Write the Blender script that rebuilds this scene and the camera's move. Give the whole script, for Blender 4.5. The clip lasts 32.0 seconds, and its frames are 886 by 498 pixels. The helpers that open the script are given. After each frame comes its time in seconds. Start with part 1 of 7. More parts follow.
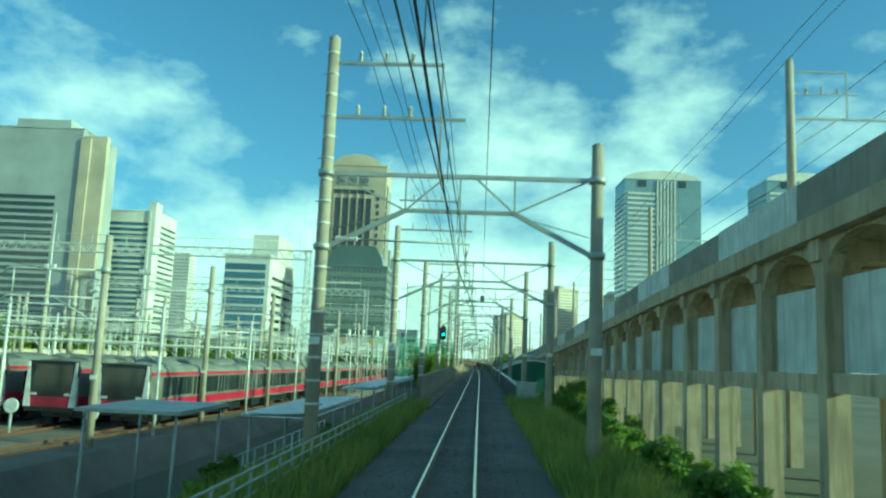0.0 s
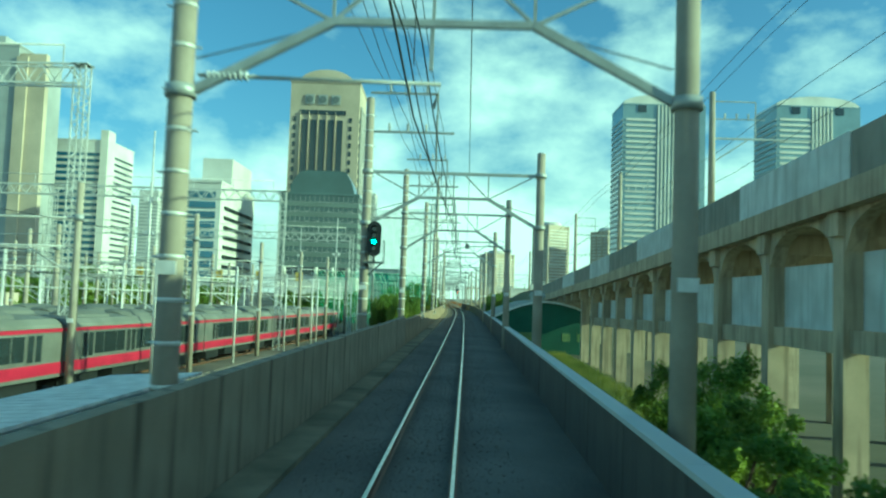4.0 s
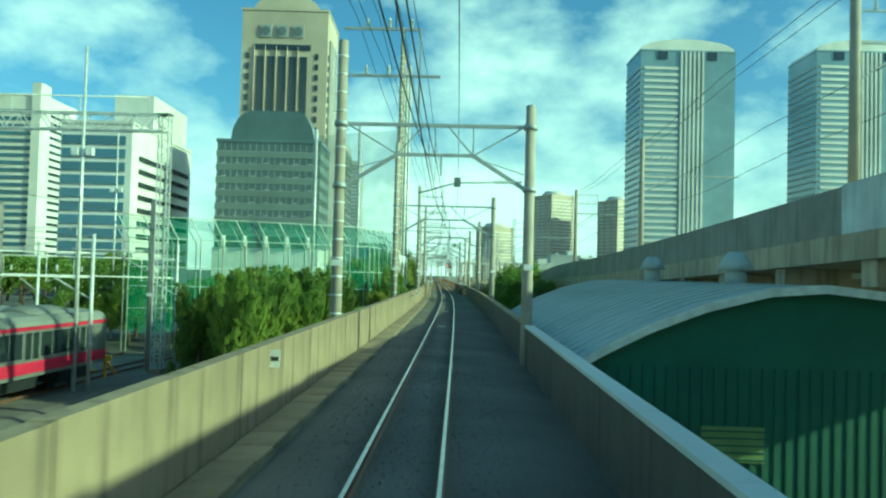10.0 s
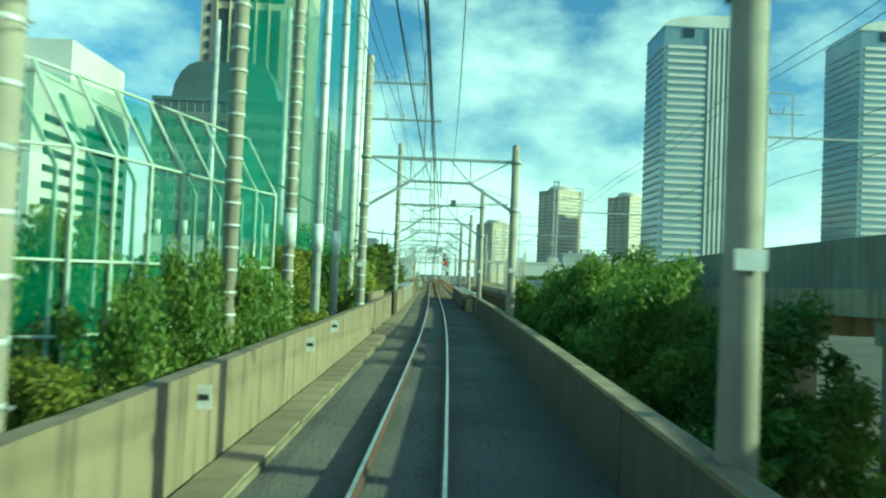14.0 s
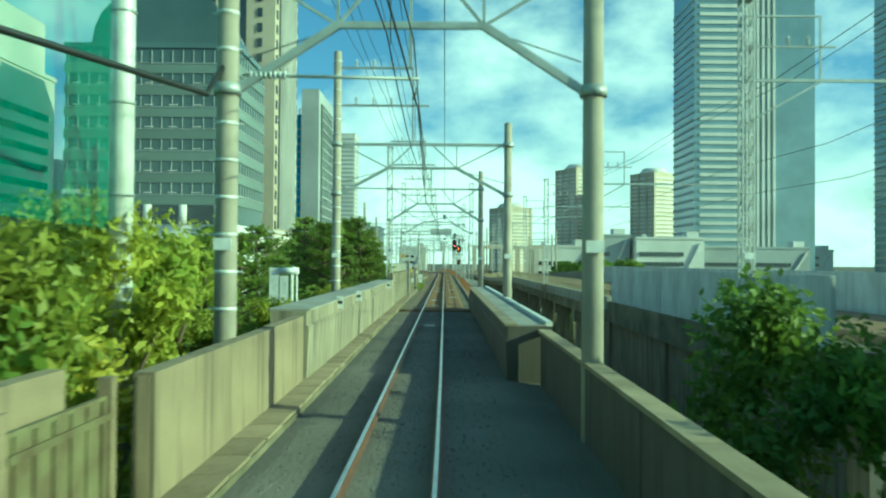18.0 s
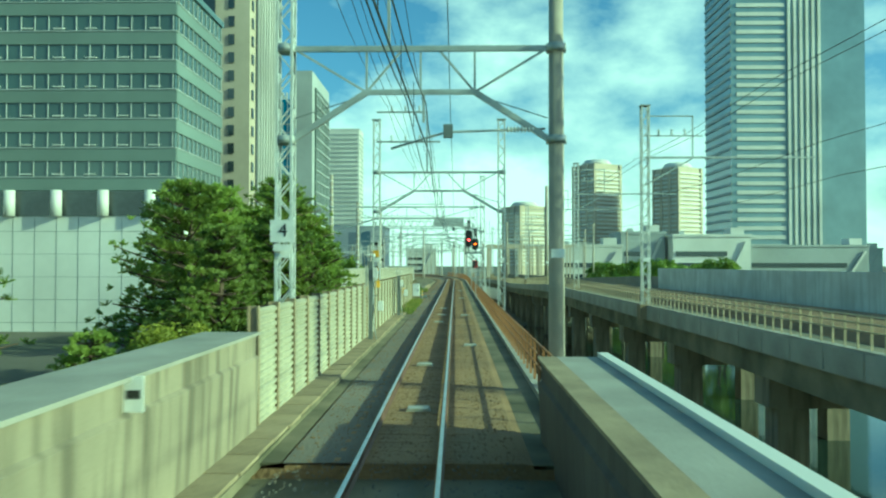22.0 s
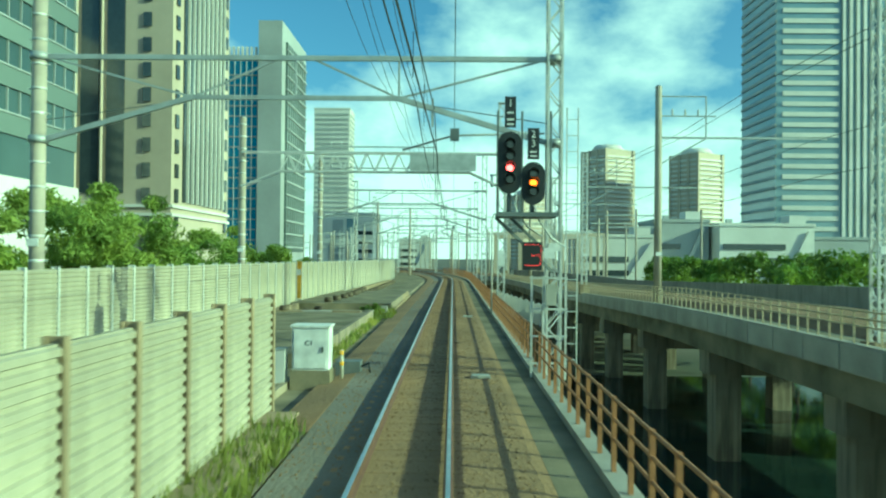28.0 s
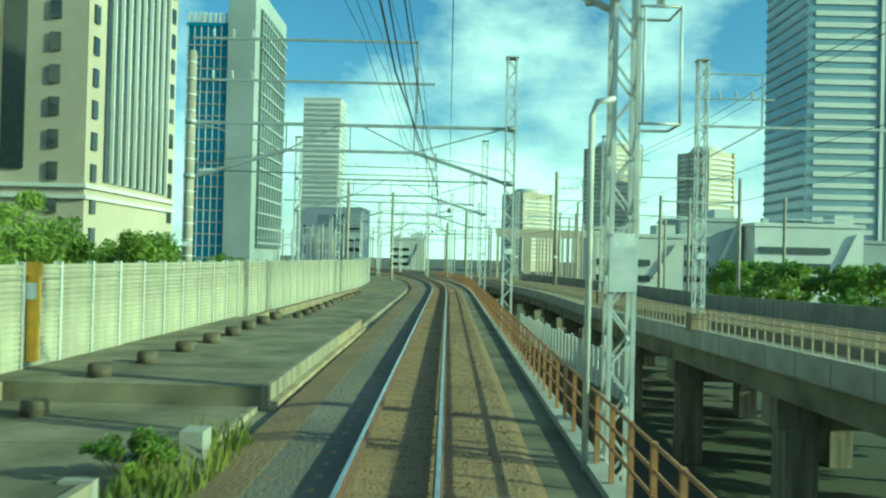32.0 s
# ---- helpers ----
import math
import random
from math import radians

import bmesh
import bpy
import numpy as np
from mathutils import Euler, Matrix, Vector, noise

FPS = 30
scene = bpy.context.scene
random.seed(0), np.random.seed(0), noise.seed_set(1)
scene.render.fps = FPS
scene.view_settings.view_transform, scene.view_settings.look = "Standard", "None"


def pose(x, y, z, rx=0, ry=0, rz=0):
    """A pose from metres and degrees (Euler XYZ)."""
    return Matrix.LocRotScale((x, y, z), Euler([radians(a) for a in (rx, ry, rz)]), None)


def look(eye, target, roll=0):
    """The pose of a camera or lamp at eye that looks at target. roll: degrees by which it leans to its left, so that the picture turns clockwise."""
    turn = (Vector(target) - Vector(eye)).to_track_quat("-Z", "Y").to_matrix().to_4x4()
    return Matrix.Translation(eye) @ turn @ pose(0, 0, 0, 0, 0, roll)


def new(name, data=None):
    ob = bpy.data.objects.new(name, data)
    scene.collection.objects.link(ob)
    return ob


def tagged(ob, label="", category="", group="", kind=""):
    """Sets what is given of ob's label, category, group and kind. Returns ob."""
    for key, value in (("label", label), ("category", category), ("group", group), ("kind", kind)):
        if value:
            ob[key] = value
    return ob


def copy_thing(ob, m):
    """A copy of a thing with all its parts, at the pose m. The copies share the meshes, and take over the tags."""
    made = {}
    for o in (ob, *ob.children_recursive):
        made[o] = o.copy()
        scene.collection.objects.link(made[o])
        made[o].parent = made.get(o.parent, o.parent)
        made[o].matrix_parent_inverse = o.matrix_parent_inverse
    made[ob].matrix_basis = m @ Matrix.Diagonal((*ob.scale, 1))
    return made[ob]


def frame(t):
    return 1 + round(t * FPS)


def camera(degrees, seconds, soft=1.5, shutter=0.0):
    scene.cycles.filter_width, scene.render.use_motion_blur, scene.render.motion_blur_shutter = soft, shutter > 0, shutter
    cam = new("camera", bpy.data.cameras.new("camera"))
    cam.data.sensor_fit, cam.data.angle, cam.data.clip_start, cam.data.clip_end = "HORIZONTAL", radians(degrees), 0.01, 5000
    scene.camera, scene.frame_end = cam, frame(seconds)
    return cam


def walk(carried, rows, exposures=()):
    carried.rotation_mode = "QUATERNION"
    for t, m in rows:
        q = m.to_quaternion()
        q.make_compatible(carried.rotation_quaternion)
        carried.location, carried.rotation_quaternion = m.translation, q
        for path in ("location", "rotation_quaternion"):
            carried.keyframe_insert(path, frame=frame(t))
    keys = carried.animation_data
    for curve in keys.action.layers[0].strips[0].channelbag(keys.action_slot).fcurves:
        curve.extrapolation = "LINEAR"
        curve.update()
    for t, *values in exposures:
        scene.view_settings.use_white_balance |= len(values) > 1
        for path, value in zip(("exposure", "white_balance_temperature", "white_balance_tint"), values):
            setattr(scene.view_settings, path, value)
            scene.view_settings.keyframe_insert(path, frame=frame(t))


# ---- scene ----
cam = camera(60.0, 32.0, soft=2.2, shutter=0.35)
PATH = [
    (0, pose(-6.036, 0.311, 2.632, 97.919, -2.402, 0.635)),
    (0.5, pose(-5.799, 5.644, 2.622, 96.905, -2.478, 1.554)),
    (1, pose(-5.568, 10.980, 2.619, 96.243, -1.721, 1.351)),
    (1.5, pose(-5.354, 16.461, 2.617, 95.704, -1.606, 0.335)),
    (2, pose(-5.157, 21.880, 2.616, 94.663, -1.853, -0.163)),
    (2.5, pose(-4.964, 27.674, 2.595, 95.359, -1.918, -0.328)),
    (3, pose(-4.676, 33.381, 2.618, 94.221, -1.882, -0.515)),
    (3.5, pose(-4.518, 39.236, 2.617, 94.725, -1.579, -0.285)),
    (4, pose(-4.299, 45.094, 2.618, 93.577, -1.997, -0.365)),
    (4.5, pose(-4.082, 50.958, 2.612, 92.412, -1.959, -0.609)),
    (6.5, pose(-3.139, 74.164, 2.615, 92.492, -1.364, -1.002)),
    (7, pose(-2.971, 79.813, 2.624, 92.084, -1.118, -1.198)),
    (7.5, pose(-2.781, 85.402, 2.619, 92.046, -1.107, -1.170)),
    (8, pose(-2.579, 91.051, 2.617, 91.988, -1.276, -1.242)),
    (8.5, pose(-2.386, 96.758, 2.616, 91.993, -1.365, -0.981)),
    (9, pose(-2.187, 102.519, 2.618, 92.189, -1.571, -1.048)),
    (9.5, pose(-1.983, 108.356, 2.614, 92.192, -1.563, -1.155)),
    (10, pose(-1.719, 114.114, 2.598, 91.895, -1.483, -0.697)),
    (10.5, pose(-1.616, 120.054, 2.608, 91.996, -0.936, -0.906)),
    (11, pose(-1.440, 125.991, 2.622, 91.908, -1.165, -1.157)),
    (11.5, pose(-1.189, 131.993, 2.638, 91.569, -1.109, -0.866)),
    (12, pose(-0.958, 138.161, 2.619, 91.718, -0.665, -0.927)),
    (12.5, pose(-0.863, 144.454, 2.619, 91.781, -0.905, -1.156)),
    (13, pose(-0.689, 150.826, 2.621, 91.901, -1.367, -1.076)),
    (13.5, pose(-0.393, 157.004, 2.629, 91.826, -0.986, -0.753)),
    (14, pose(-0.379, 163.085, 2.655, 91.826, -2.431, -0.844)),
    (14.5, pose(-0.117, 168.995, 2.607, 91.497, -1.441, -0.779)),
    (16.5, pose(0.459, 191.187, 2.612, 91.471, -1.398, -0.526)),
    (17, pose(0.520, 196.287, 2.610, 91.539, -0.764, -0.122)),
    (17.5, pose(0.626, 201.170, 2.627, 91.321, 0.116, 0.130)),
    (18, pose(0.643, 206.163, 2.624, 90.994, -0.402, 0.125)),
    (18.5, pose(0.644, 210.988, 2.631, 91.097, -0.866, 0.058)),
    (19, pose(0.659, 215.743, 2.624, 91.180, -0.543, 0.494)),
    (19.5, pose(0.731, 220.169, 2.608, 91.051, -0.482, 0.624)),
    (20, pose(0.777, 224.315, 2.615, 91.126, -0.567, 0.690)),
    (20.5, pose(0.722, 228.035, 2.625, 90.919, 0.165, 0.892)),
    (21, pose(0.781, 232.554, 2.612, 91.037, 0.724, 1.102)),
    (21.5, pose(0.777, 236.747, 2.622, 91.157, 0.472, 0.946)),
    (22, pose(0.775, 240.891, 2.646, 91.166, -0.016, 0.918)),
    (22.5, pose(0.737, 245.057, 2.647, 91.000, 0.500, 0.980)),
    (23, pose(0.736, 248.986, 2.647, 90.839, 0.932, 1.120)),
    (23.5, pose(0.749, 253.022, 2.635, 90.923, 0.374, 1.028)),
    (24, pose(0.742, 257.258, 2.641, 90.547, -0.018, 0.864)),
    (24.5, pose(0.823, 261.444, 2.632, 90.499, 0.630, 1.042)),
    (25, pose(0.741, 265.245, 2.618, 90.499, 0.510, 0.966)),
    (25.5, pose(0.632, 268.915, 2.612, 90.252, -0.049, 0.898)),
    (27.5, pose(0.602, 283.823, 2.623, 90.632, -0.033, 0.610)),
    (28, pose(0.599, 287.588, 2.625, 90.619, -0.562, 0.750)),
    (28.5, pose(0.654, 291.406, 2.607, 90.823, -0.944, 0.775)),
    (29, pose(0.637, 295.059, 2.615, 90.956, -0.657, 0.734)),
    (29.5, pose(0.597, 298.416, 2.607, 90.644, -0.578, 0.678)),
    (30, pose(0.634, 301.912, 2.625, 90.410, -0.979, 0.291)),
    (30.5, pose(0.637, 305.431, 2.626, 90.447, -0.962, 0.171)),
    (31, pose(0.700, 309.009, 2.628, 90.566, -1.010, 0.360)),
    (31.5, pose(0.672, 312.397, 2.618, 90.553, -0.759, 0.245)),
    (32, pose(0.622, 315.581, 2.613, 90.633, -1.406, 0.382)),
]
EXPO, KELVIN, TINT = 0.37, 4990, -57.0
walk(cam, PATH, exposures=[(0.0, EXPO, KELVIN, TINT), (32.0, EXPO, KELVIN, TINT)])

# ---- sky and sun ----
SUN_AZ, SUN_EL = radians(106), radians(20.5)      # clockwise from +y, and above the horizon
world = bpy.data.worlds.new("sky")
scene.world = world
world.use_nodes = True
wn, wl = world.node_tree.nodes, world.node_tree.links
wn.clear()
w_out = wn.new("ShaderNodeOutputWorld")
w_bg = wn.new("ShaderNodeBackground")
w_bg.inputs["Strength"].default_value = 0.12
w_sky = wn.new("ShaderNodeTexSky")
w_sky.sky_type = "NISHITA"
w_sky.sun_disc = False
w_sky.sun_elevation, w_sky.sun_rotation = SUN_EL, SUN_AZ
w_sky.air_density, w_sky.dust_density, w_sky.ozone_density = 1.0, 1.6, 3.4
w_tc = wn.new("ShaderNodeTexCoord")
w_map = wn.new("ShaderNodeMapping")
w_map.inputs["Scale"].default_value = (1.0, 1.0, 1.7)
w_noise = wn.new("ShaderNodeTexNoise")
w_noise.inputs["Scale"].default_value = 4.8
w_noise.inputs["Detail"].default_value = 9.0
w_noise.inputs["Roughness"].default_value = 0.55
w_ramp = wn.new("ShaderNodeValToRGB")
w_ramp.color_ramp.elements[0].position, w_ramp.color_ramp.elements[1].position = 0.47, 0.76
w_mix = wn.new("ShaderNodeMixRGB")
w_mix.inputs["Color2"].default_value = (8.0, 8.0, 7.3, 1)
wl.new(w_tc.outputs["Generated"], w_map.inputs["Vector"])
wl.new(w_map.outputs["Vector"], w_noise.inputs["Vector"])
w_sep = wn.new("ShaderNodeSeparateXYZ")
w_low = wn.new("ShaderNodeMapRange")                      # cloud banks gather towards the horizon
w_low.inputs["From Min"].default_value, w_low.inputs["From Max"].default_value = 0.02, 0.32
w_low.inputs["To Min"].default_value, w_low.inputs["To Max"].default_value = 0.27, -0.08
w_add = wn.new("ShaderNodeMath")
w_add.operation = "ADD"
wl.new(w_tc.outputs["Generated"], w_sep.inputs["Vector"])
wl.new(w_sep.outputs["Z"], w_low.inputs["Value"])
wl.new(w_noise.outputs["Fac"], w_add.inputs[0])
wl.new(w_low.outputs["Result"], w_add.inputs[1])
wl.new(w_add.outputs[0], w_ramp.inputs["Fac"])
wl.new(w_ramp.outputs["Color"], w_mix.inputs["Fac"])
w_blue = wn.new("ShaderNodeMixRGB")                       # clear washed autumn blue above the cloud
w_blue.blend_type = "MULTIPLY"
w_blue.inputs["Fac"].default_value = 1.0
w_blue.inputs["Color2"].default_value = (1.12, 1.03, 1.07, 1)
wl.new(w_sky.outputs["Color"], w_blue.inputs["Color1"])
wl.new(w_blue.outputs["Color"], w_mix.inputs["Color1"])
wl.new(w_mix.outputs["Color"], w_bg.inputs["Color"])
wl.new(w_bg.outputs["Background"], w_out.inputs["Surface"])

sun = new("sun", bpy.data.lights.new("sun", "SUN"))
sun.data.energy, sun.data.angle, sun.data.color = 4.6, radians(0.6), (1.0, 0.88, 0.60)
sun_dir = Vector((math.sin(SUN_AZ) * math.cos(SUN_EL), math.cos(SUN_AZ) * math.cos(SUN_EL), math.sin(SUN_EL)))
sun.matrix_world = look(sun_dir * 300, (0, 0, 0))


# ---- materials ----
def mat(name, col, rough=0.7, metal=0.0, col2=None, scale=1.5, fine=18.0, bump=0.15, vary=0.12, spec=0.5):
    m = bpy.data.materials.new(name)
    m.use_nodes = True
    nt = m.node_tree
    n, l = nt.nodes, nt.links
    b = n["Principled BSDF"]
    b.inputs["Roughness"].default_value, b.inputs["Metallic"].default_value = rough, metal
    b.inputs["Specular IOR Level"].default_value = spec
    tc = n.new("ShaderNodeTexCoord")
    big, small = n.new("ShaderNodeTexNoise"), n.new("ShaderNodeTexNoise")
    big.inputs["Scale"].default_value, small.inputs["Scale"].default_value = scale, fine
    big.inputs["Detail"].default_value, small.inputs["Detail"].default_value = 5, 4
    l.new(tc.outputs["Object"], big.inputs["Vector"])
    l.new(tc.outputs["Object"], small.inputs["Vector"])
    c2 = col2 or tuple(c * 0.72 for c in col)
    ramp = n.new("ShaderNodeValToRGB")
    ramp.color_ramp.elements[0].position, ramp.color_ramp.elements[1].position = 0.33, 0.68
    ramp.color_ramp.elements[0].color, ramp.color_ramp.elements[1].color = (*c2, 1), (*col, 1)
    l.new(big.outputs["Fac"], ramp.inputs["Fac"])
    info = n.new("ShaderNodeObjectInfo")
    add = n.new("ShaderNodeMath")
    add.operation = "ADD"
    l.new(info.outputs["Random"], add.inputs[0])
    l.new(small.outputs["Fac"], add.inputs[1])
    rng = n.new("ShaderNodeMapRange")
    rng.inputs["From Min"].default_value, rng.inputs["From Max"].default_value = 0.3, 1.7
    rng.inputs["To Min"].default_value, rng.inputs["To Max"].default_value = 1 - vary, 1 + vary
    l.new(add.outputs[0], rng.inputs["Value"])
    mul = n.new("ShaderNodeMixRGB")
    mul.blend_type = "MULTIPLY"
    mul.inputs["Fac"].default_value = 1.0
    l.new(ramp.outputs["Color"], mul.inputs["Color1"])
    l.new(rng.outputs["Result"], mul.inputs["Color2"])
    l.new(mul.outputs["Color"], b.inputs["Base Color"])
    if bump:
        bp = n.new("ShaderNodeBump")
        bp.inputs["Strength"].default_value, bp.inputs["Distance"].default_value = bump, 0.03
        l.new(small.outputs["Fac"], bp.inputs["Height"])
        l.new(bp.outputs["Normal"], b.inputs["Normal"])
    return m


def glow(name, col, power):
    m = bpy.data.materials.new(name)
    m.use_nodes = True
    b = m.node_tree.nodes["Principled BSDF"]
    b.inputs["Base Color"].default_value = (*col, 1)
    b.inputs["Emission Color"].default_value = (*col, 1)
    b.inputs["Emission Strength"].default_value = power
    return m


def streaked(name, col, dirt, rough=0.85):
    """Concrete with streaks that run down the face, and blotches."""
    m = mat(name, col, rough, scale=0.7, fine=22, bump=0.25, vary=0.1)
    n, l = m.node_tree.nodes, m.node_tree.links
    b = n["Principled BSDF"]
    tc, mp, ns = n.new("ShaderNodeTexCoord"), n.new("ShaderNodeMapping"), n.new("ShaderNodeTexNoise")
    mp.inputs["Scale"].default_value = (2.6, 2.6, 0.22)
    ns.inputs["Scale"].default_value, ns.inputs["Detail"].default_value = 1.4, 6
    l.new(tc.outputs["Object"], mp.inputs["Vector"])
    l.new(mp.outputs["Vector"], ns.inputs["Vector"])
    rp = n.new("ShaderNodeValToRGB")
    rp.color_ramp.elements[0].position, rp.color_ramp.elements[1].position = 0.48, 0.66
    rp.color_ramp.elements[0].color, rp.color_ramp.elements[1].color = (0, 0, 0, 1), (0.75, 0.75, 0.75, 1)
    l.new(ns.outputs["Fac"], rp.inputs["Fac"])
    mx = n.new("ShaderNodeMixRGB")
    mx.inputs["Color2"].default_value = (*dirt, 1)
    l.new(rp.outputs["Color"], mx.inputs["Fac"])
    l.new(b.inputs["Base Color"].links[0].from_socket, mx.inputs["Color1"])
    l.new(mx.outputs["Color"], b.inputs["Base Color"])
    return m


# ballast is a step lighter, in place of the hazy veil over it
M_BALLAST = mat("ballast", (0.20, 0.18, 0.15), 0.95, col2=(0.13, 0.118, 0.10), scale=0.35, fine=14, bump=1.0, vary=0.35)
M_RUST_BED = mat("rusty_ballast", (0.285, 0.19, 0.095), 0.95, col2=(0.20, 0.135, 0.07), scale=0.5, fine=14, bump=1.0, vary=0.3)
M_RAIL = mat("rail_steel", (0.20, 0.11, 0.07), 0.6, 0.4, scale=3)
M_RAILTOP = mat("rail_head", (0.72, 0.72, 0.70), 0.28, 1.0, scale=3, bump=0.02)
M_WALL = streaked("wall_concrete", (0.32, 0.255, 0.16), (0.12, 0.095, 0.065))
# dark copy of the wall concrete: shade of sun-averted faces is coloured in
M_SHADEFACE = streaked("shade_dark_concrete", (0.125, 0.11, 0.09), (0.07, 0.062, 0.052))
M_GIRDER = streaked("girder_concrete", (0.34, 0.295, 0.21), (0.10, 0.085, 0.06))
M_GATE = mat("gate_paint", (0.17, 0.16, 0.08), 0.7, col2=(0.10, 0.075, 0.04), scale=2.5, fine=14, bump=0.2, vary=0.2)
M_COPING = mat("coping_concrete", (0.40, 0.38, 0.33), 0.85, scale=0.9, bump=0.2)
# slab colour raised to make up for veiling haze on dark ground
M_SLAB = mat("slab_concrete", (0.25, 0.215, 0.14), 0.92, col2=(0.10, 0.092, 0.055), scale=0.7, fine=12, bump=0.3)
M_STUB = mat("stub_concrete", (0.15, 0.125, 0.085), 0.92, col2=(0.07, 0.055, 0.035), scale=3, fine=14, bump=0.4, vary=0.25)
M_COVER = mat("cover_slab_concrete", (0.36, 0.29, 0.18), 0.9, col2=(0.22, 0.175, 0.11), scale=1.2, fine=12, bump=0.3, vary=0.25)
M_POLE = mat("pole_concrete", (0.40, 0.36, 0.29), 0.8, scale=0.8, fine=10, bump=0.15)
M_STEEL = mat("galvanised_steel", (0.46, 0.48, 0.47), 0.5, 0.35, scale=2, bump=0.05)
M_STEELDK = mat("dark_steel", (0.20, 0.22, 0.22), 0.55, 0.4, scale=2, bump=0.05)
M_BAND = mat("band_zinc", (0.72, 0.72, 0.68), 0.45, 0.2, scale=2, bump=0.03)
M_WHITE = mat("white_enamel", (0.82, 0.82, 0.79), 0.5, scale=3, bump=0.02, vary=0.04)
M_YELLOW = mat("yellow_paint", (0.86, 0.50, 0.05), 0.5, scale=3, bump=0.03)
M_BOARD = mat("board_yellow", (0.82, 0.62, 0.17), 0.5, scale=3, bump=0.02, vary=0.05)
M_BLACK = mat("black_enamel", (0.025, 0.027, 0.028), 0.45, scale=3, bump=0.02)
M_WIRE = mat("copper_wire", (0.07, 0.075, 0.075), 0.5, 0.5, bump=0)
M_INSUL = mat("white_porcelain", (0.78, 0.80, 0.78), 0.25, bump=0)
M_PANEL = streaked("barrier_panel", (0.47, 0.44, 0.33), (0.29, 0.27, 0.2), 0.6)
M_PANELPOST = mat("barrier_post", (0.52, 0.50, 0.42), 0.5, 0.3, scale=1.5)
M_RAILING = mat("brown_railing", (0.42, 0.22, 0.10), 0.6, 0.2, scale=4)
M_RAILPALE = mat("pale_yellow_railing", (0.55, 0.46, 0.30), 0.6, 0.1, scale=4)
M_VIADUCT = streaked("viaduct_concrete", (0.50, 0.42, 0.30), (0.22, 0.18, 0.13))
# darker than the piers: shade of faces turned from the sun, as colour
M_VIASHADE = streaked("viaduct_shade_concrete", (0.31, 0.29, 0.25), (0.17, 0.16, 0.14))
M_WHITEWALL = streaked("white_panel_wall", (0.66, 0.67, 0.66), (0.40, 0.40, 0.38))
M_GROUND = mat("ground_soil", (0.13, 0.115, 0.09), 0.95, col2=(0.065, 0.07, 0.045), scale=0.05, fine=1.6, bump=0.4, vary=0.2)
M_GRASS = mat("grass_blades", (0.36, 0.36, 0.08), 0.8, col2=(0.15, 0.20, 0.045), scale=0.4, fine=3, bump=0, vary=0.3)
M_LEAF = mat("broad_leaves", (0.29, 0.35, 0.05), 0.55, col2=(0.13, 0.21, 0.04), scale=0.35, fine=2, bump=0, vary=0.35)
M_LEAFY = mat("yellowing_leaves", (0.46, 0.42, 0.06), 0.55, col2=(0.25, 0.33, 0.05), scale=0.35, fine=2, bump=0, vary=0.35)
M_PINE = mat("pine_needles", (0.36, 0.41, 0.08), 0.6, col2=(0.20, 0.27, 0.055), scale=0.35, fine=2, bump=0, vary=0.35)
M_BARK = mat("bark", (0.14, 0.10, 0.07), 0.9, scale=2, fine=12, bump=0.6)
M_CAR = mat("train_silver", (0.30, 0.30, 0.27), 0.42, 0.4, scale=0.6, bump=0.03)
M_RED = mat("train_red", (0.48, 0.02, 0.07), 0.4, scale=0.8, bump=0.02)
M_ROOFGREY = mat("train_roof", (0.21, 0.215, 0.19), 0.7, scale=0.5, fine=5)
M_GLASS = mat("dark_window_glass", (0.035, 0.045, 0.05), 0.08, bump=0, vary=0.2, spec=0.8)
M_BLUEGLASS = mat("blue_curtain_glass", (0.05, 0.13, 0.22), 0.12, bump=0, vary=0.25, scale=0.05, fine=0.3, spec=0.9)
M_AZURE = mat("azure_curtain_glass", (0.06, 0.24, 0.42), 0.2, bump=0, vary=0.2, scale=0.05, fine=0.3, spec=0.6)
# teal glass and spandrel are lifted in tone to carry the haze
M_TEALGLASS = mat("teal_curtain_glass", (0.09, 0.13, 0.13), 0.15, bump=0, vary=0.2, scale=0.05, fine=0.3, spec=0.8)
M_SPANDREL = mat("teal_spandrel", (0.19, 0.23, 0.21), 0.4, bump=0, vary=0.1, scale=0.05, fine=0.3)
# blue glass made paler: distance haze is mixed into its base colour
M_SKYGLASS = mat("hazed_blue_glass", (0.24, 0.32, 0.37), 0.14, bump=0, vary=0.15, scale=0.05, fine=0.3, spec=0.9)
M_BEIGE = mat("beige_cladding", (0.55, 0.48, 0.37), 0.75, scale=0.05, fine=0.8, bump=0.05, vary=0.06)
M_PALE = mat("white_cladding", (0.72, 0.71, 0.66), 0.6, scale=0.05, fine=0.8, bump=0.05, vary=0.05)
M_GREYCLAD = mat("grey_cladding", (0.40, 0.42, 0.42), 0.6, scale=0.05, fine=0.8, bump=0.05, vary=0.06)
M_SHEDWALL = mat("green_shed_wall", (0.05, 0.13, 0.09), 0.7, scale=0.4, fine=3, bump=0.1)
M_SHEDROOF = mat("pale_shed_roof", (0.52, 0.55, 0.54), 0.6, 0.2, scale=0.4, fine=3, bump=0.1)
M_LOUVRE = mat("louvre_green", (0.22, 0.30, 0.12), 0.6, scale=2, bump=0.1)
M_GREENPIPE = mat("pale_green_pipe", (0.62, 0.70, 0.58), 0.5, 0.1, scale=2)
M_WATER = mat("canal_water", (0.03, 0.05, 0.045), 0.06, scale=0.6, fine=2.5, bump=0.12, vary=0.1, spec=0.6)
M_SIGGREEN = glow("signal_green", (0.05, 1.0, 0.65), 9)
